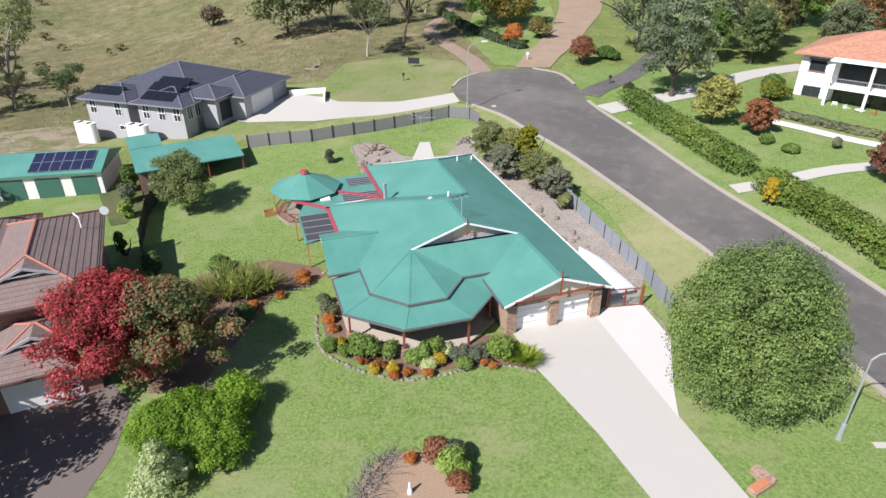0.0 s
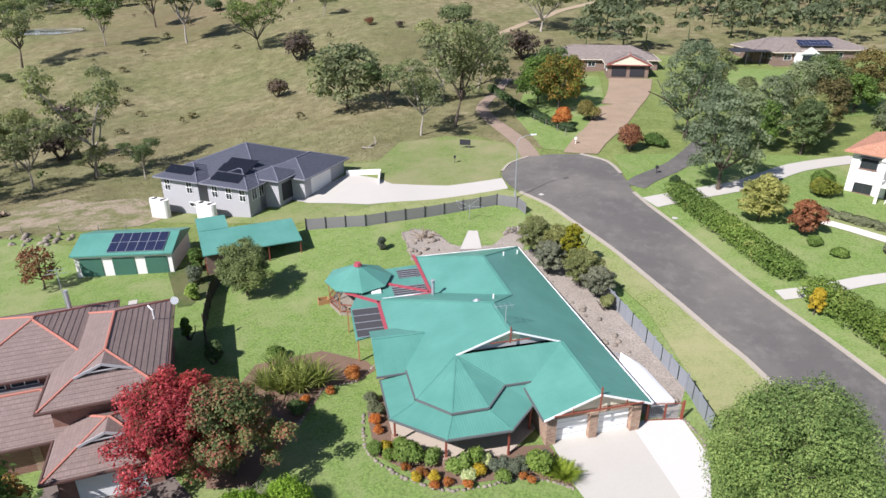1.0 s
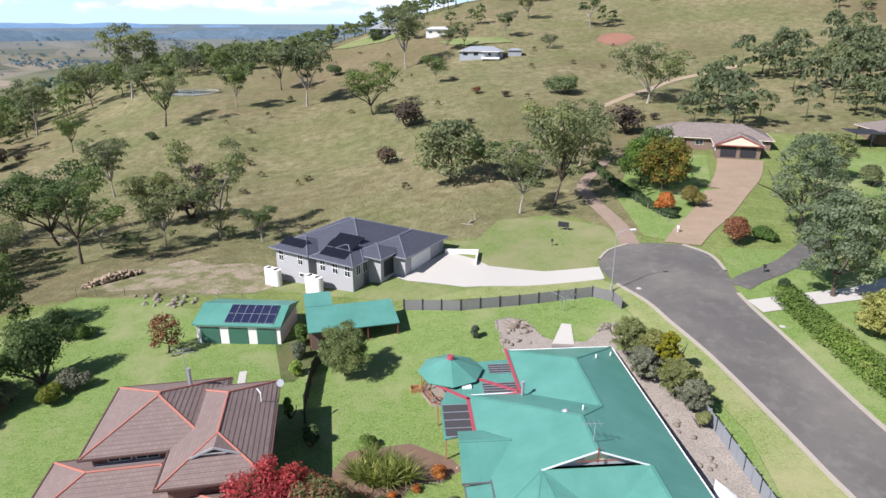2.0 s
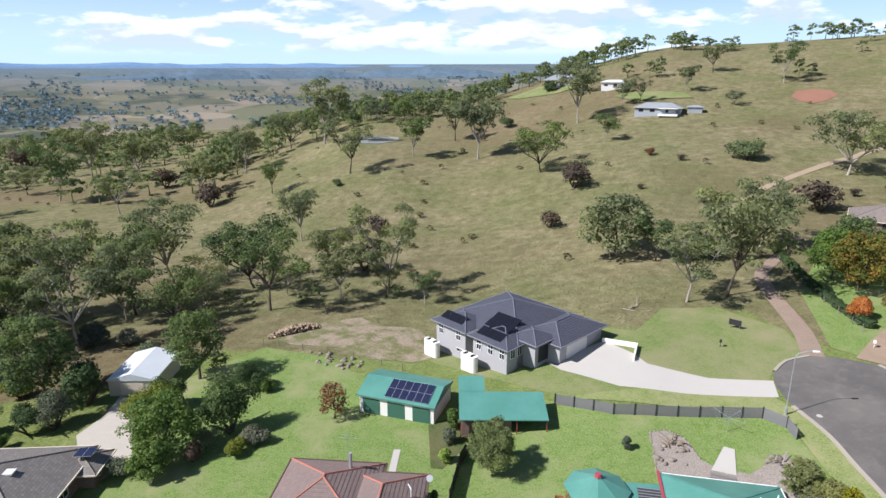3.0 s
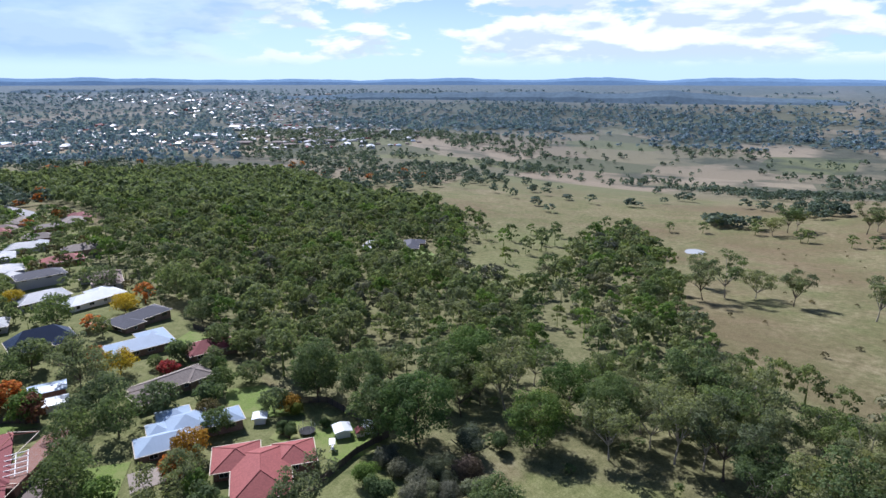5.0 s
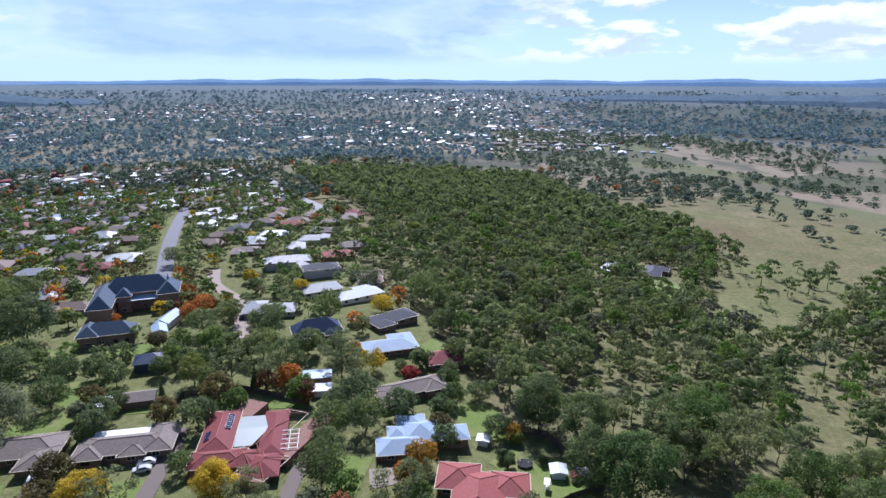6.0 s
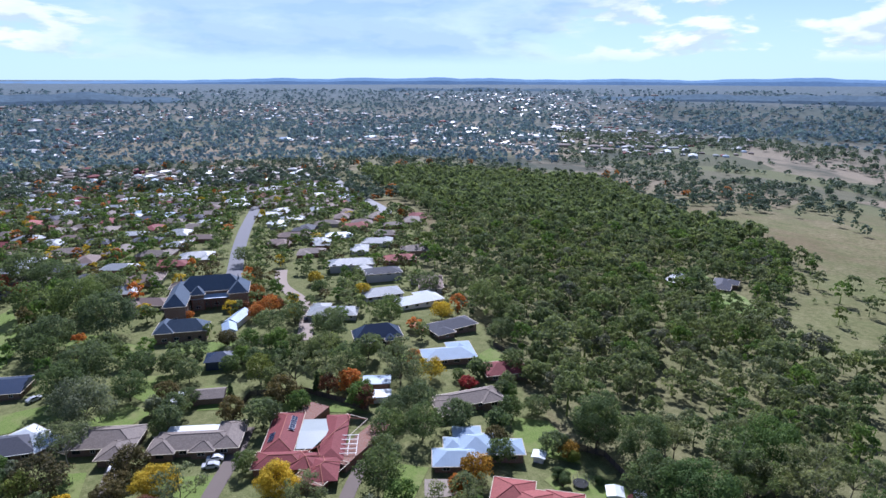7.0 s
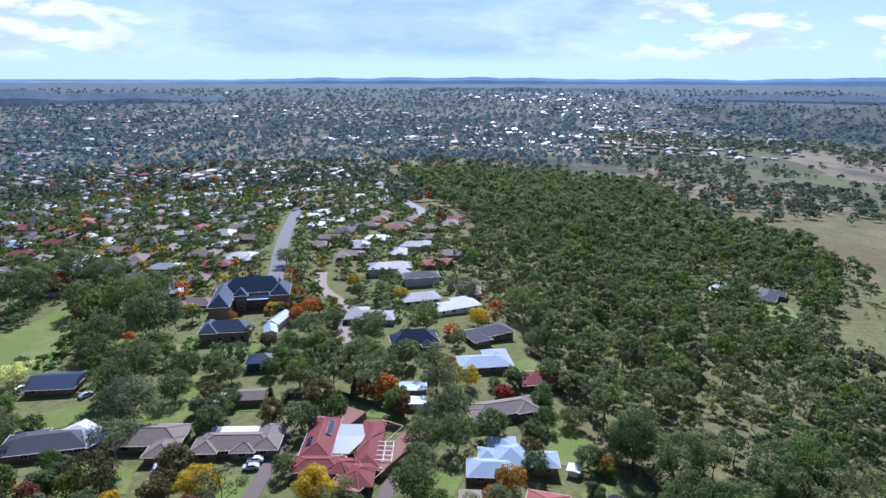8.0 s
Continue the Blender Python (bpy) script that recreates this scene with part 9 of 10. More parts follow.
ridge_trees += [(x, y, rng.uniform(8, 15), rng.uniform(8, 14)) for x, y in scattered(HILL_WOOD, 9.5, 15)]
ridge_trees += [(x, y, rng.uniform(5, 12), rng.uniform(7, 14)) for x, y in scattered([(-60, 425), (-110, 460), (40, 480), (130, 440), (130, 395), (20, 430)], 8.5, 16, lambda x, y: noise.noise((x * 0.02, y * 0.02, 8.0)) > 0.3)]
ridge_trees += [(x, y, rng.uniform(5, 12), rng.uniform(6, 13)) for x, y in scattered([(-150, 300), (-40, 330), (60, 330), (150, 340), (130, 420), (0, 425), (-120, 440), (-190, 360)], 13, 26, lambda x, y: noise.noise((x * 0.021, y * 0.021, 5.0)) > 0.46)]
EAST_WOOD = [(20, 182), (36, 176), (60, 186), (110, 172), (130, 120), (200, 120), (220, 260), (90, 300), (40, 240)]
east_trees = [(x, y, rng.uniform(9, 17), rng.uniform(7, 13)) for x, y in scattered(EAST_WOOD, 10, 17, lambda x, y: noise.noise((x * 0.03, y * 0.03, 2.2)) > -0.3)]
grove("woodland", east_trees, far_kinds(160, 380, 0.082), GUM, "grey-green gum wood behind the brick houses", 7)
ridge_trees += [(x, y, rng.uniform(8, 12), rng.uniform(9, 13)) for x, y in scattered([(-380, -30), (-300, 0), (-330, 130), (-520, 160), (-700, 40), (-640, -80)], 26, 19, lambda x, y: noise.noise((x * 0.014, y * 0.014, 12.0)) > 0.2)]
grove("hill_trees", ridge_trees, MID, FAR_LEAF, "scattered gums along the ridge and hill", 5)
# town and valley trees
HOUSE_TREES = [(-32, -137, 11.7, "yellow"), (-54, -119.5, 11.2, "yellow"), (-19, -166, 11.5, "gum"), (-12, -156, 14.9, "russet"), (-8, -155, 8.6, "lime"), (-27, -183, 19.5, "darkgum"), (-33, -210, 20, "green"), (-30, -249, 19, "green"), (-25, -238, 14, "dark"), (-50, -251, 23.9, "green"), (-26, -202, 16.9, "dark"), (-56, -287, 21.1, "green"), (-45, -275, 22.1, "dark"), (-47, -204, 13.0, "dark"), (-41, -192, 10.3, "dark"), (-54, -177, 7.8, "green"), (-48, -172, 9.5, "green"), (-44, -166, 9.9, "green"), (-41, -165, 6.1, "dark"), (-60, -159, 9.8, "russet"), (-65, -150, 8.9, "green"), (-76, -175, 11.4, "lime"), (-76, -159, 9.4, "russet"), (-72, -189, 8.4, "dark"), (-50, -185, 8.8, "russet"), (-52, -133, 7.0, "dark"), (-73, -105, 10.9, "dark"), (-80, -112, 10.5, "green")]
PARK_TREES = [(-87, -121, 10.0, "dark"), (-95, -128, 10.5, "green"), (-101, -176, 15.4, "green"), (-113, -192, 16.7, "green"), (-113, -167, 9.8, "green"), (-138, -188, 14.2, "dark"), (-30, -151, 8.0, "russet"), (-26, -147, 7.8, "russet"), (-23, -143, 7.6, "russet"), (-101, -162, 12.0, "dark"), (-96, -179, 11.2, "green"), (-59, -192, 11.2, "green"), (-57, -201, 8.7, "green"), (-18, -335, 19.6, "dark"), (-11, -321, 23.0, "green"), (-36, -344, 24.7, "green"), (-44, -322, 19.1, "green"), (-19, -351, 9.2, "red"), (-26, -344, 10.1, "red"), (0, -231, 12.5, "pale"), (3, -201, 8.4, "green"), (-3, -196, 8.2, "dark"), (-109, -213, 12.9, "green"), (-97, -211, 14.1, "green"), (-135, -238, 9.1, "dark"), (-149, -223, 8.9, "yellow"), (-142, -254, 8.7, "yellow"), (-110, -251, 9.1, "orange")]
LANE_TREES = [(-100, -229, 8.4, "orange"), (-108, -232, 10.3, "orange"), (-112, -218, 7.4, "yellow"), (-80, -211, 9.2, "russet"), (-31, -297, 15, "dark"), (-15, -375, 17.0, "dark"), (-131, -309, 15.3, "green"), (-79, -248, 5.2, "orange"), (-123, -108, 9.0, "dark"), (-104, -94, 7.5, "dark"), (-94, -93, 8.7, "orange"), (-120, -141, 10.4, "yellow"), (-158, -179, 11.3, "yellow"), (-131, -105, 8.5, "green"), (-133, -84, 13.9, "dark"), (-118, -88, 6.7, "green"), (-127, -135, 6.6, "dark"), (-103, -127, 13.0, "green"), (-95, -115, 10.0, "dark"), (-176, -209, 14.5, "green"), (-147, -120, 8.0, "green"), (-147, -129, 8.2, "green"), (-109, -101, 6.7, "russet"), (-120, -85, 6.7, "orange"), (-106, -113, 9.1, "green"), (-165, -151, 13.7, "green"), (-183, -178, 15.4, "green")]
SUBURB_TREES = HOUSE_TREES + PARK_TREES + LANE_TREES
DUSKY = leafy("dusky_leaves", [(0.0, (0.06, 0.06, 0.035)), (0.5, (0.12, 0.105, 0.05)), (1.0, (0.21, 0.16, 0.08))])
LIME = leafy("yellow_green_leaves", [(0.0, (0.09, 0.12, 0.03)), (0.5, (0.18, 0.21, 0.05)), (1.0, (0.3, 0.31, 0.09))])
GARDEN_KINDS = {"yellow": ("round", YELLOW, "round tree in golden-yellow autumn leaf", 0.68), "orange": ("round", ORANGE, "garden tree in orange autumn leaf", 0.75), "red": ("round", RED, "garden tree in red autumn leaf", 0.8), "russet": ("round", DUSKY, "bushy brownish-green tree beside the houses", 0.7), "green": ("round", FAR_LEAF, "spreading green tree between the houses", 0.72), "dark": ("round", GUM_DARK, "dense dark green tree between houses", 0.8), "darkgum": ("round", SAGE, "large grey-green tree behind the house", 0.75), "gum": ("gum", GUM, "slender pale-trunked gum in a garden", 1.2), "lime": ("round", LIME, "yellow-green garden tree beside the lawn", 0.95), "pale": ("gum", PALE, "half-bare pale tree on the lawn", 0.8)}
for k, (x, y, w, tone) in enumerate(SUBURB_TREES):
    kd, mt, lab, tall = GARDEN_KINDS[tone]
    if tone == "orange" and y > -150:
        mt, lab = AMBER, "garden tree in amber autumn leaf"
    w0 = 8.0 if w < 10 else (12.0 if w < 15.5 else 20.0)
    big_one = tone == "yellow" and y > -140 and x > -60
    tree("autumn_tree" if tone in ("yellow", "orange", "red") else "garden_tree", x, y, kd, w0 * tall, w0, mt, BARK_PALE if kd == "gum" else BARK, lab, count=10000 if big_one else int(1300 + 90 * w0 + (2600 if w0 > 15 else 0)), size=0.3 if big_one else 0.28 + 0.012 * w0, seed=80 + k % 3, group="suburb garden trees", scale=w / w0 * 1.04)
DRIVES = [((-61.5, -153), (-41, -129)), ((-41, -129), (-33, -118)), ((-92, -131), (-58, -100)), ((-28.5, -160), (-19, -140)), ((12, -232), (-9, -228))]


def on_drive(x, y):
    for (ax, ay), (bx, by) in DRIVES:
        s = min(1, max(0, ((x - ax) * (bx - ax) + (y - ay) * (by - ay)) / ((bx - ax) ** 2 + (by - ay) ** 2)))
        if math.hypot(x - ax - s * (bx - ax), y - ay - s * (by - ay)) < 4.5:
            return True
    return False


def free_spot(x, y):
    if x < -92 and -84 < y < -25:
        return False
    if math.hypot(x, y) > 720 or near_road(x, y, 7) or on_drive(x, y) or any(inside(q, x, y) for q in TOWN_LAWNS):
        return False
    if any(math.hypot(x - a, y - b) < r for a, b, r in FOOTPRINTS):
        return False
    return all(abs(x - q[1]) + abs(y - q[2]) > 10 for q in HOMES[:250]) and all(math.hypot(x - q[0], y - q[1]) > q[2] * 0.55 + 2 for q in SUBURB_TREES)


GARDEN_WOOD = [(-40, -325), (-78, -303), (-64, -263), (-46, -223), (-47, -196), (-22, -199), (-21, -217), (-22, -271)]
town_trees = [(x, y, rng.uniform(5, 11), rng.uniform(6, 11)) for x, y in scattered(SUBURB, 7.3, 22, free_spot)]
town_trees += [(x, y, rng.uniform(11, 16), rng.uniform(10, 14)) for x, y in scattered(GARDEN_WOOD, 8.5, 23, free_spot)]
town_trees.sort(key=lambda p: math.hypot(p[0], p[1]))
SHAPES = (("round", 8.0, 8.0, FAR_LEAF, 51), ("round", 7.0, 7.5, GREEN, 52), ("bush", 5.0, 6.5, GUM_DARK, 53), ("gum", 12.0, 10.0, GUM, 54), ("cone", 9.0, 4.0, DARK_GREEN, 55), ("bush", 4.0, 5.0, FINE_GREEN, 56), ("bush", 4.0, 5.0, SAGE, 57), ("round", 6.0, 6.0, RUSSET, 58), ("round", 6.0, 6.0, ORANGE, 59))
for x, y, h, w in town_trees[:120]:
    kd, th, tw, mt, sd = SHAPES[rng.choices(range(9), (7, 4, 5, 3, 1.6, 3, 2, 1.2, 0.7))[0]]
    big_one = 1.35 if inside(GARDEN_WOOD, x, y) else 1.0
    tree("garden_tree", x, y, kd, th, tw, mt, BARK, "leafy garden tree between suburban houses", count=1400, size=0.42, seed=sd, group="suburb garden trees", scale=rng.uniform(0.8, 1.3) * big_one)
for x, y, h, w, mt in ((-164.4, -184.6, 5, 7, YELLOW), (-103.5, -236, 5, 6, ORANGE), (-107, -254, 5.5, 6, ORANGE), (-110, -247, 5, 6, RED), (-121, -236, 5, 6, YELLOW), (-117, -226, 5, 5, YELLOW), (-24, -338, 7, 9, ORANGE), (-32, -332, 7, 8, RED), (-126.5, -130, 3, 7, RED), (-86, -91, 5, 6, ORANGE), (-14, -146, 5, 6, YELLOW), (-100, -240, 5, 6, RUSSET), (-112, -232, 5, 6, RUSSET)):
    tree("autumn_tree", x, y, "round", h, w, mt, BARK, "garden tree in %s leaf" % {"yellow_leaves": "yellow autumn", "orange_leaves": "orange autumn", "red_leaves": "red autumn", "russet_leaves": "russet autumn", "dark_leaves": "dark evergreen"}[mt.name], count=1500, size=0.42, seed=62)
for k in range(11):
    tree("cypress", -84 - k * 1.3 + (k % 3) * 0.8, -186 + k * 0.9 - (k % 2) * 3.5, "cone", 9.5, 2.4, DARK_GREEN, BARK, "slim dark pencil cypress in a row", count=900, size=0.4, seed=63, group="cypress row", scale=0.85 + 0.06 * (k % 4))
town_trees = town_trees[120:]
GARDEN = far_kinds(180, 180, 0.12)
pick = {0: [], 1: [], 2: [], 3: [], 4: []}
for p in town_trees:
    pick[rng.choices(range(5), (10, 4, 1.4, 0.4, 0.4))[0]].append(p)
pick = {k: [(x, y, h * 0.85, w * 0.85) for x, y, h, w in v] for k, v in pick.items()}
for k, mt, lab in ((0, FAR_LEAF, "dark green trees between suburban houses"), (1, GREEN, "green garden trees between houses"), (2, DUSKY, "russet autumn trees between houses"), (3, YELLOW, "yellow autumn trees between houses"), (4, ORANGE, "orange autumn trees between houses")):
    near_in = [p for p in pick[k] if math.hypot(p[0], p[1]) < 430]
    grove("suburb_trees", near_in, GARDEN, mt, lab, 30 + k, "garden trees")
    grove("suburb_trees", [p for p in pick[k] if math.hypot(p[0], p[1]) >= 430], LOW, mt, "far " + lab, 36 + k, "garden trees")
valley = []
for n in range(35000):
    a, d = radians(rng.uniform(20, 190)), 560 + 3500 * rng.random() ** 1.25
    x, y = -math.sin(a) * d, math.cos(a) * d
    deg = math.degrees(a)
    n1 = noise.noise((x * 0.0032, y * 0.0032, 9.1)) + 0.5 * noise.noise((x * 0.011, y * 0.011, 2.0))
    belt = far_belt(x, y)
    if belt > 0.1:
        wanted = rng.random() < belt
    elif deg < 116:
        # copses and windbreaks between open fields
        band = min(abs(noise.noise((x * 0.0042, y * 0.0042, 31.0))), abs(noise.noise((x * 0.0061, y * 0.0061, 53.0))))
        wanted = n1 > (0.36 if deg < 70 else (0.3 if deg < 100 else 0.05)) or band < 0.013
        if d < 760 and deg < 108 and band > 0.03:
            wanted = wanted and n1 > 0.4
    else:
        wanted = n1 > -0.5 and n % 4 != 0
    if not wanted or inside(FRAYED, x, y) or inside(RIDGE_WOOD, x, y) or (inside(SUBURB, x, y) and d < 700):
        continue
    s = 1.0 if d < 1500 else (1.25 if belt < 0.1 else 1.5)
    valley.append((x, y, rng.uniform(6, 13) * s, rng.uniform(8, 15) * s * (1.2 if d > 2000 else 1)))
v1 = [p for p in valley if math.hypot(p[0], p[1]) < 1000]
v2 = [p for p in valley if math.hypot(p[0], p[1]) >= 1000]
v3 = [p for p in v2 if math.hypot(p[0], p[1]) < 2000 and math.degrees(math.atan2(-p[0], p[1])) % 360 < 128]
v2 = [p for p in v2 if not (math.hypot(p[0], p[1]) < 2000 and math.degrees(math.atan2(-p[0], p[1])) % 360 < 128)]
grove("valley_trees", v3, far_kinds(420, 24, 0.34, stems=False), HAZY_VALLEY_LEAF, "hedgerow trees and copses in the valley", 43)
grove("valley_trees", v1, LOW, HAZY_VALLEY_LEAF, "tree clumps and windbreaks in the valley", 40)
grove("valley_trees", v2, far_kinds(400, 13, 0.46, stems=False), HAZE_LEAF, "far tree clumps across the valley and town", 41)
auto = [p for p in v1 if rng.random() < 0.05 and p[1] < -300]
grove("autumn_trees", auto, LOW, ORANGE, "far orange autumn trees in town", 42)


# ---- street furniture and small things ----
def street_lamp(x, y, turn, h=7.6, label="grey steel street lamp with curved arm"):
    root = thing("street_lamp", x, y, height(x, y), turn, label, "street lamp")
    part("pole", Geo().tube([(0, 0, -0.2), (0, 0, h * 0.5), (0, 0, h)], [0.075, 0.06, 0.045], 10), STEEL, root)
    part("base", Geo().disc(0, 0, -0.1, 0.17, 10, 0.13, 1.1), STEEL, root)
    part("arm", Geo().tube([(0, 0, h - 0.05), (0.3, 0, h + 0.35), (1.0, 0, h + 0.6), (1.9, 0, h + 0.7)], [0.05, 0.045, 0.04, 0.035], 8), STEEL, root)
    part("lantern", Geo().box(1.7, -0.14, h + 0.62, 2.4, 0.14, h + 0.76), WHITE, root)
    return root


street_lamp(3.0, 75.2, 20)
street_lamp(21.0, 23.8, -12, 5.4)
# clothes line
cl = thing("clothes_line", -2.6, 69.6, height(-2.6, 69.6), 15, "rotary clothes line on a steel post", "clothes line")
part("post", Geo().tube([(0, 0, 0), (0, 0, 2.0)], [0.035, 0.035], 8), STEEL, cl)
g = Geo()
for k in range(4):
    a = radians(45 + 90 * k)
    g.beam((0, 0, 1.8), (2.0 * math.cos(a), 2.0 * math.sin(a), 2.1), 0.03, 0.03)
for r in (0.8, 1.4, 2.0):
    for k in range(4):
        a, b = radians(45 + 90 * k), radians(135 + 90 * k)
        z = 1.8 + 0.15 * r
        g.beam((r * math.cos(a), r * math.sin(a), z), (r * math.cos(b), r * math.sin(b), z), 0.01, 0.01)
part("arms", g, STEEL, cl)
tp = Geo()
tp.face(*[(x, y, height(x, y) + 0.14) for x, y in ((-3.3, 62.0), (-0.9, 62.1), (-1.5, 66.4), (-2.6, 66.5))])
tagged(part("slab_path", tp, CONCRETE), "tapering concrete path to the clothes line", "path", "", "structure")
# brick letterbox in the lawn corner
lb = thing("brick_planter", 15.6, 20.7, 0, 30, "low curved brick letterbox wall with planter", "planter")
part("wall", Geo().box(-0.9, -0.25, -0.2, 0.5, 0.25, 0.45).box(0.2, -0.2, -0.2, 0.7, 0.9, 0.5), BRICK_MIX, lb)
part("cap", Geo().box(-0.86, -0.2, 0.45, 0.2, 0.2, 0.52), plain("terracotta_soil", (0.5, 0.2, 0.1), 0.9), lb)
tagged(part("water_meter_cover", Geo().box(22.6, 23.1, 0.1, 23.3, 23.5, 0.24), CONCRETE), "flat concrete service cover in grass", "service cover")
# round bed ornament: a plain figure on a plinth
st = Geo().disc(0, 0, 0, 0.22, 10, 0.18, 0.35).disc(0, 0, 0.35, 0.16, 10, 0.1, 0.95).lump(random.Random(2), 0, 0, 1.05, 0.1, 0.1, 0.13, 0.05)
st_o = part("garden_statue", st, RENDER_WHITE, None, "small white stone garden statue on a plinth")
st_o.matrix_basis = pose(-1.6, 20.4, 0.09) @ Matrix.Scale(0.62, 4)
tagged(st_o, "", "statue")
# stones that edge the beds
rng = random.Random(5)
edge_lines = [[(-8.8, 35.2), (-7.4, 31.1), (-2.4, 28.6), (2.7, 30.0), (5.7, 29.4)], [(-9.2, 41.4), (-10.2, 39.2), (-12.5, 38.0), (-13.3, 33.8)], [(-8.3, 59.6), (-9.2, 62.6), (-10.3, 65.9)], [(-10.3, 65.9), (-8.9, 67.0), (-6.7, 66.4), (-4.6, 63.5)], [(14.3, 36.6), (15.0, 34.6), (14.9, 32.8)]]
stone_shapes = [Geo().lump(random.Random(70 + k), 0, 0, 0.0, 0.24, 0.18, 0.15, 0.3, 4, 7).mesh("stone", True) for k in range(6)]
for li, pts in enumerate(edge_lines):
    rim = thing("stone_edging", pts[0][0], pts[0][1], height(*pts[0]), 0, "row of rough tan stones edging a bed", "stone edging")
    for p in smooth_line(pts, 0.3):
        x, y = p.x + rng.uniform(-0.06, 0.06), p.y + rng.uniform(-0.06, 0.06)
        s = rng.uniform(0.45, 0.9)
        ob = part("stone", stone_shapes[rng.randrange(6)], STONE, rim)
        ob.matrix_basis = pose(x - pts[0][0], y - pts[0][1], height(x, y) - height(*pts[0]) + 0.06, 0, 0, rng.uniform(0, 360)) @ Matrix.Diagonal((s, s, s, 1))
for k in range(26):
    x, y = rng.uniform(-9, -5.6), rng.uniform(61, 65.5)
    if k > 15:
        x, y = rng.uniform(1.6, 4.0), rng.uniform(62.5, 66.5)
    ob = part("rock", stone_shapes[rng.randrange(6)], STONE, None, "pale loose rock on the gravel terrace")
    s = rng.uniform(0.8, 2.2)
    ob.matrix_basis = pose(x, y, height(x, y) + 0.14, 0, 0, rng.uniform(0, 360)) @ Matrix.Diagonal((s, s, s, 1))
    tagged(ob, "", "rock", "terrace rocks")
for k in range(24):
    f = rng.random()
    x, y = 14.0 - 8.5 * f + rng.uniform(-0.9, 0.7), 38.5 + 20 * f + rng.uniform(-0.6, 0.6)
    ob = part("rock", stone_shapes[rng.randrange(6)], STONE, None, "rough stone in the gravel beside the fence")
    s = rng.uniform(0.5, 1.5)
    ob.matrix_basis = pose(x, y, height(x, y) + 0.14, 0, 0, rng.uniform(0, 360)) @ Matrix.Diagonal((s, s, s, 1))
    tagged(ob, "", "rock", "side strip rocks")
# wood pile: every log is a part
wp = thing("wood_pile", -71.6, 73.4, height(-71.6, 73.4), 62, "long pile of split firewood logs", "wood pile")
log = Geo().tube([(0, -0.5, 0), (0, 0.5, 0)], [0.17, 0.17], 7).mesh("log")
LOGWOOD = plain("cut_wood", (0.42, 0.32, 0.22), 0.9, var=0.3, per_thing=0.5)
for k in range(150):
    u = rng.uniform(-4.5, 4.5)
    ob = part("log", log, LOGWOOD, wp)
    ob.matrix_basis = pose(u, rng.uniform(-0.6, 0.6), 0.1 + rng.random() * 1.0 * (1 - (abs(u) / 5) ** 2), rng.uniform(-20, 20), rng.uniform(0, 180), rng.uniform(-40, 40))
for k in range(26):
    x, y = rng.uniform(-63, -52), rng.uniform(64.5, 68.5)
    ob = part("rock", stone_shapes[rng.randrange(6)], STONE, None, "loose rock along the bare earth")
    s = rng.uniform(0.8, 2.4)
    ob.matrix_basis = pose(x, y, height(x, y) + 0.1, 0, 0, rng.uniform(0, 360)) @ Matrix.Diagonal((s, s, s, 1))
    tagged(ob, "", "rock", "paddock rocks")


def wire_fence(pts, label):
    x0, y0 = pts[0]
    root = thing("wire_fence", x0, y0, height(x0, y0), 0, label, "fence")
    line = smooth_line(pts, 4.0)
    for p in line:
        z = height(p.x, p.y) - height(x0, y0)
        part("post", Geo().tube([(p.x - x0, p.y - y0, z - 0.2), (p.x - x0, p.y - y0, z + 1.25)], [0.06, 0.05], 6), TIMBER, root)
    for h in (0.45, 0.8, 1.15):
        part("wire", Geo().tube([(p.x - x0, p.y - y0, height(p.x, p.y) - height(x0, y0) + h) for p in line], [0.006] * len(line), 4, False), TIMBER, root)


wire_fence([(-72, 66.5), (-60, 68.2), (-46, 68.5)], "grey post and wire fence by the woodpile")

wire_fence([(2, 150), (0, 135), (4.0, 122), (12, 103)], "post and wire fence beside the track")
# fallen timber in the paddock
for k, (x, y) in enumerate(((-22, 100), (-20.5, 101), (-98, 86), (-103, 97), (-84, 66), (-110, 100))):
    rg, g = np.random.default_rng(90 + k), Geo()
    limb(g, rg, (0, 0, 0.2), (1, 0.3, -0.1), 4.5, 0.16, 5, 0.14)
    limb(g, rg, (1, 0.2, 0.2), (0.6, 1, 0.3), 2.2, 0.09, 4, 0.2)
    ob = part("fallen_branch", g, BARK_PALE, None, "bleached fallen branch in the grass", True)
    ob.matrix_basis = pose(x, y, height(x, y), 0, 0, 50 * k)
    tagged(ob, "", "branch")
# bleached driftwood heaped on the gravel terrace
for k, (x, y, n) in enumerate(((-7.6, 65.0, 14), (3.2, 65.6, 9))):
    rg, g = np.random.default_rng(120 + k), Geo()
    for m in range(n):
        a = rg.uniform(0, 6.283)
        limb(g, rg, (rg.normal() * 0.45, rg.normal() * 0.45, 0.08), (math.cos(a), math.sin(a), rg.uniform(0.0, 0.5)), rg.uniform(0.8, 2.0), rg.uniform(0.05, 0.11), 4, 0.22, 6)
    ob = part("driftwood_pile", g, LOGWOOD if k == 0 else BARK_PALE, None, "heap of bleached branches on the gravel terrace", True)
    ob.matrix_basis = pose(x, y, height(x, y) + 0.08)
    tagged(ob, "", "wood pile")
# timber steps below the slab path
stp = thing("garden_steps", -2.1, 61.4, height(-2.1, 61.4), 4, "grey timber garden steps on the terrace", "steps")
for k in range(3):
    part("step", Geo().box(-1.2, -0.5 * k - 0.2, -0.2, 1.2, -0.5 * k + 0.2, 0.28 - 0.07 * k), TIMBER, stp)
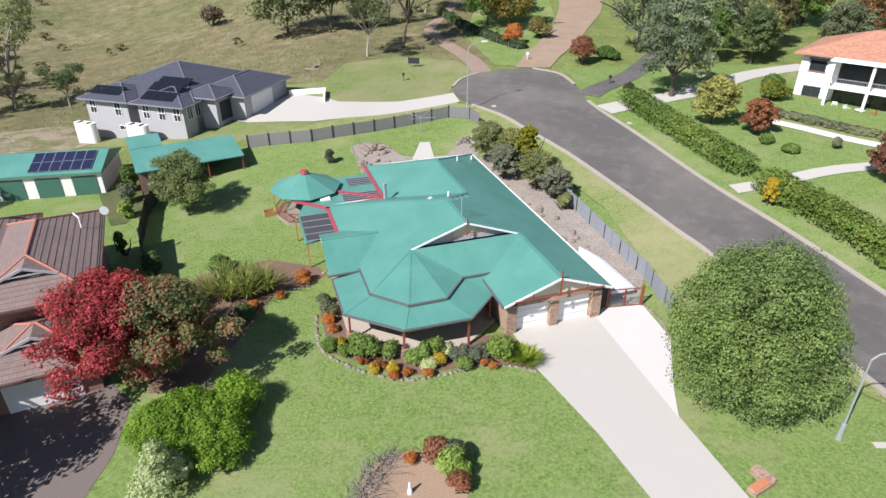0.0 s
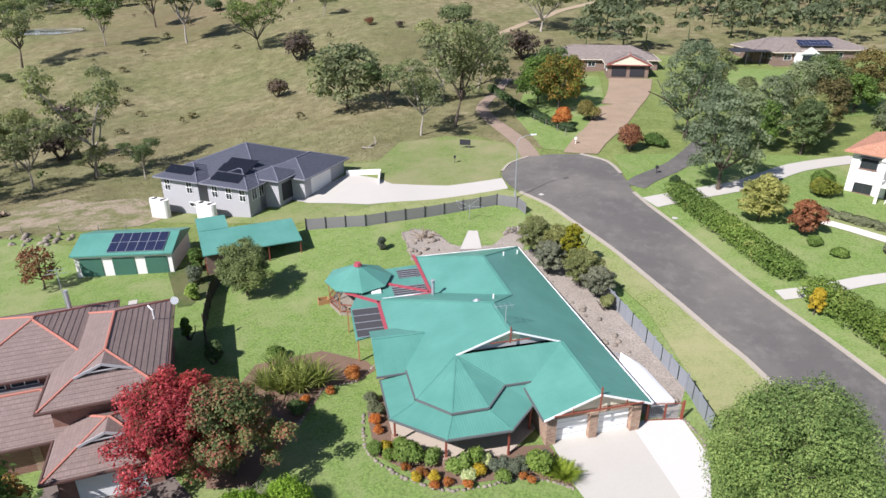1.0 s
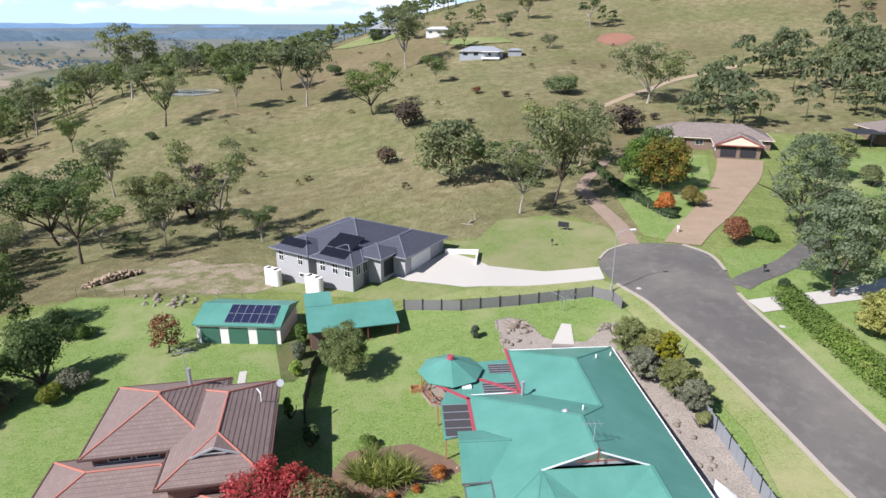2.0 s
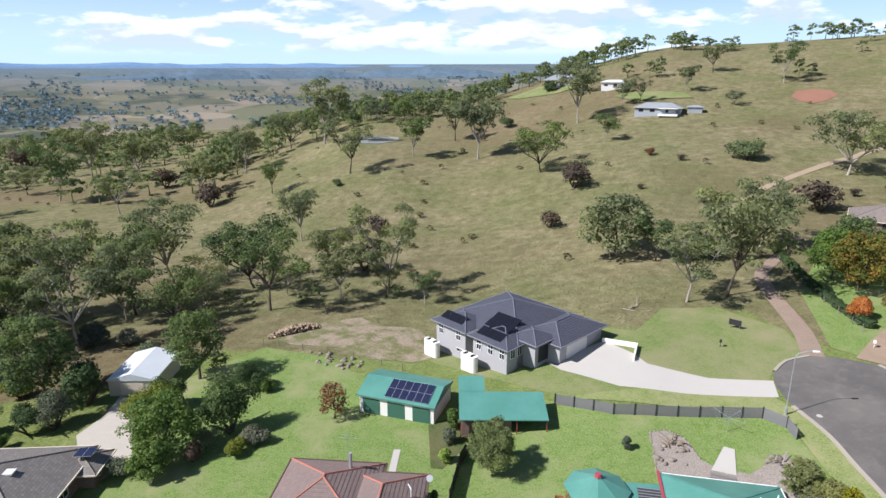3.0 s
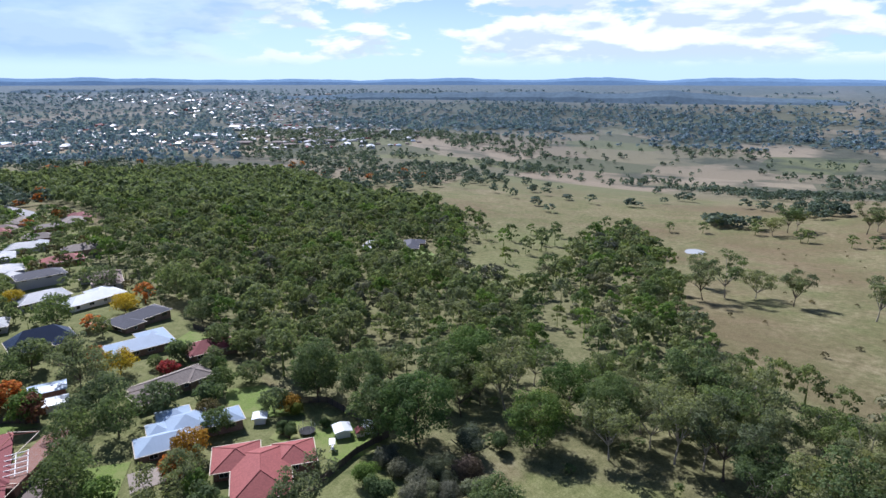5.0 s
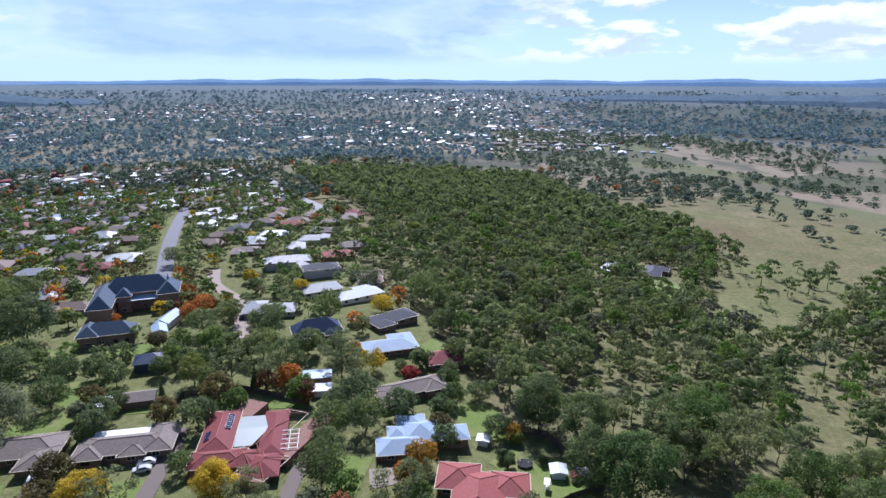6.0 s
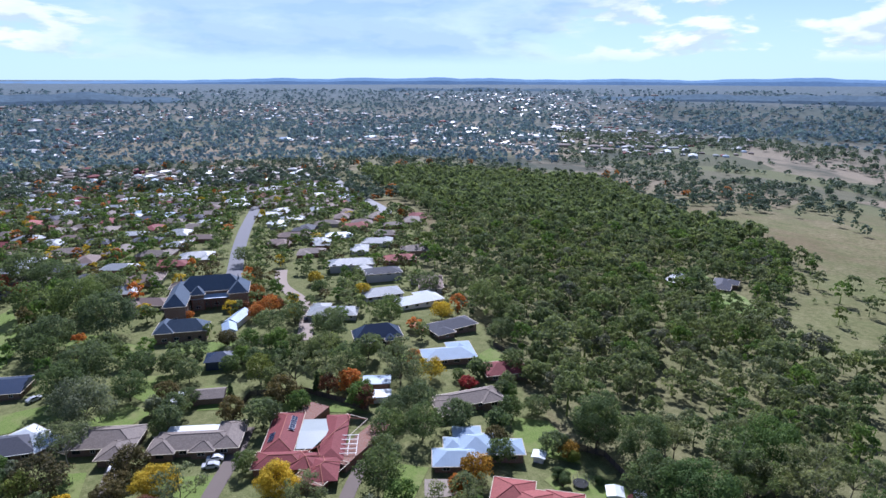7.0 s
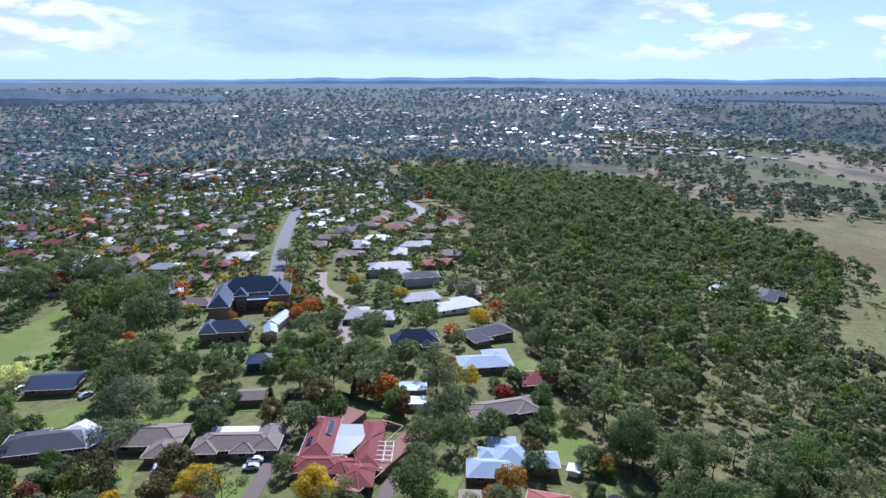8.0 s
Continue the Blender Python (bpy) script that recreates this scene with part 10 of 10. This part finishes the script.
# open wooden box beside the gazebo
bx = thing("wooden_box", -15.9, 51.0, height(-15.9, 51.0), 25, "open pale wooden box on the lawn", "box")
for x0, y0, x1, y1 in ((-0.5, -0.4, 0.5, -0.34), (-0.5, 0.34, 0.5, 0.4), (-0.5, -0.34, -0.44, 0.34), (0.44, -0.34, 0.5, 0.34)):
    part("side", Geo().box(x0, y0, 0, x1, y1, 0.5), TAN_TIMBER, bx)
part("bottom", Geo().box(-0.44, -0.34, 0.02, 0.44, 0.34, 0.06), TAN_TIMBER, bx)
# service covers in the verge
for x, y in ((21.2, 68.2), (6.4, 76.0)):
    ob = part("service_cover", Geo().disc(0, 0, 0, 0.34, 14, 0.34, 0.06), CONCRETE, None, "round pale service cover in the verge")
    ob.matrix_basis = pose(x, y, height(x, y) + 0.07)
    tagged(ob, "", "service cover")
# sign board and letterboxes by the circle
sb = thing("sign_board", -4.6, 99, height(-4.6, 99), -10, "dark notice board on two posts", "sign")
part("board", Geo().box(-0.9, -0.03, 0.6, 0.9, 0.03, 1.5), DARK, sb)
for u in (-0.7, 0.7):
    part("post", Geo().box(u - 0.04, 0.03, -0.2, u + 0.04, 0.1, 1.5), TIMBER, sb)
for x, y, c in ((-5.8, 91.5, DARK), (22.2, 82.5, DARK), (13.0, 97.5, WHITE)):
    m_ = thing("letterbox", x, y, height(x, y), 0, "small letterbox on a post", "letterbox")
    part("post", Geo().beam((0, 0, -0.1), (0, 0, 0.9), 0.08, 0.08), c, m_)
    part("box", Geo().box(-0.16, -0.22, 0.8, 0.16, 0.22, 1.15), c, m_)

# back garden fences of the suburb
DARK_PALING = plain("dark_paling", (0.13, 0.11, 0.095), 0.9, grain=5, var=0.25)
for pts in ([(-123.7, -89.3), (-128.4, -78.8), (-122.2, -65.6), (-118, -56)], [(-94, -62), (-97.7, -61), (-108.5, -59.5), (-117.9, -55.9)], [(-140, -137), (-148, -129), (-157, -137), (-158, -149)], [(-60, -160), (-70, -170), (-84, -161), (-93, -138)]):
    fence(pts, "dark weathered paling fence round a back garden", 1.8, material=DARK_PALING)
# play things on the back lawn
NET = plain("dark_safety_net", (0.02, 0.022, 0.025), 0.8, bump=0.0)
tp = thing("trampoline", -112.4, -74.9, height(-112.4, -74.9), 0, "round black trampoline with safety net", "trampoline")
part("mat", Geo().disc(0, 0, 0.8, 1.9, 24, 1.9, 0.84), NET, tp)
for k in range(6):
    a = k * math.pi / 3
    part("pole", Geo().beam((1.95 * math.cos(a), 1.95 * math.sin(a), -0.05), (1.95 * math.cos(a), 1.95 * math.sin(a), 2.6), 0.06, 0.06), STEEL, tp)
ring = [(1.95 * math.cos(k * math.pi / 9), 1.95 * math.sin(k * math.pi / 9)) for k in range(18)]
for k in range(18):
    (ax, ay), (bx, by) = ring[k], ring[(k + 1) % 18]
    for z in (1.2, 1.6, 2.0, 2.4):
        part("net_strand", Geo().beam((ax, ay, z), (bx, by, z), 0.03, 0.03), NET, tp)
sw = thing("garden_swing", -108.3, -65.7, height(-108.3, -65.7), 30, "white tubular garden swing on the lawn", "swing")
for u in (-1.3, 1.3):
    for v in (-0.8, 0.8):
        part("leg", Geo().beam((u, v, -0.05), (u, 0, 2.0), 0.08, 0.08), WHITE, sw)
part("top_rail", Geo().beam((-1.4, 0, 2.0), (1.4, 0, 2.0), 0.08, 0.08), WHITE, sw)
part("canopy", Geo().box(-1.3, -0.7, 2.04, 1.3, 0.7, 2.1), WHITE, sw, "white fabric canopy")
part("seat", Geo().box(-1.0, -0.3, 0.5, 1.0, 0.3, 0.58), WHITE, sw)
house("cubby_house", -115.9, -62.6, 40, [(0, 0, 1.8, 1.8, 0)], RED_TILE, CREAM, "little cubby house with red roof", eave=1.5, slope=0.7, over=0.2, detail=0, gable=True, category="cubby house")
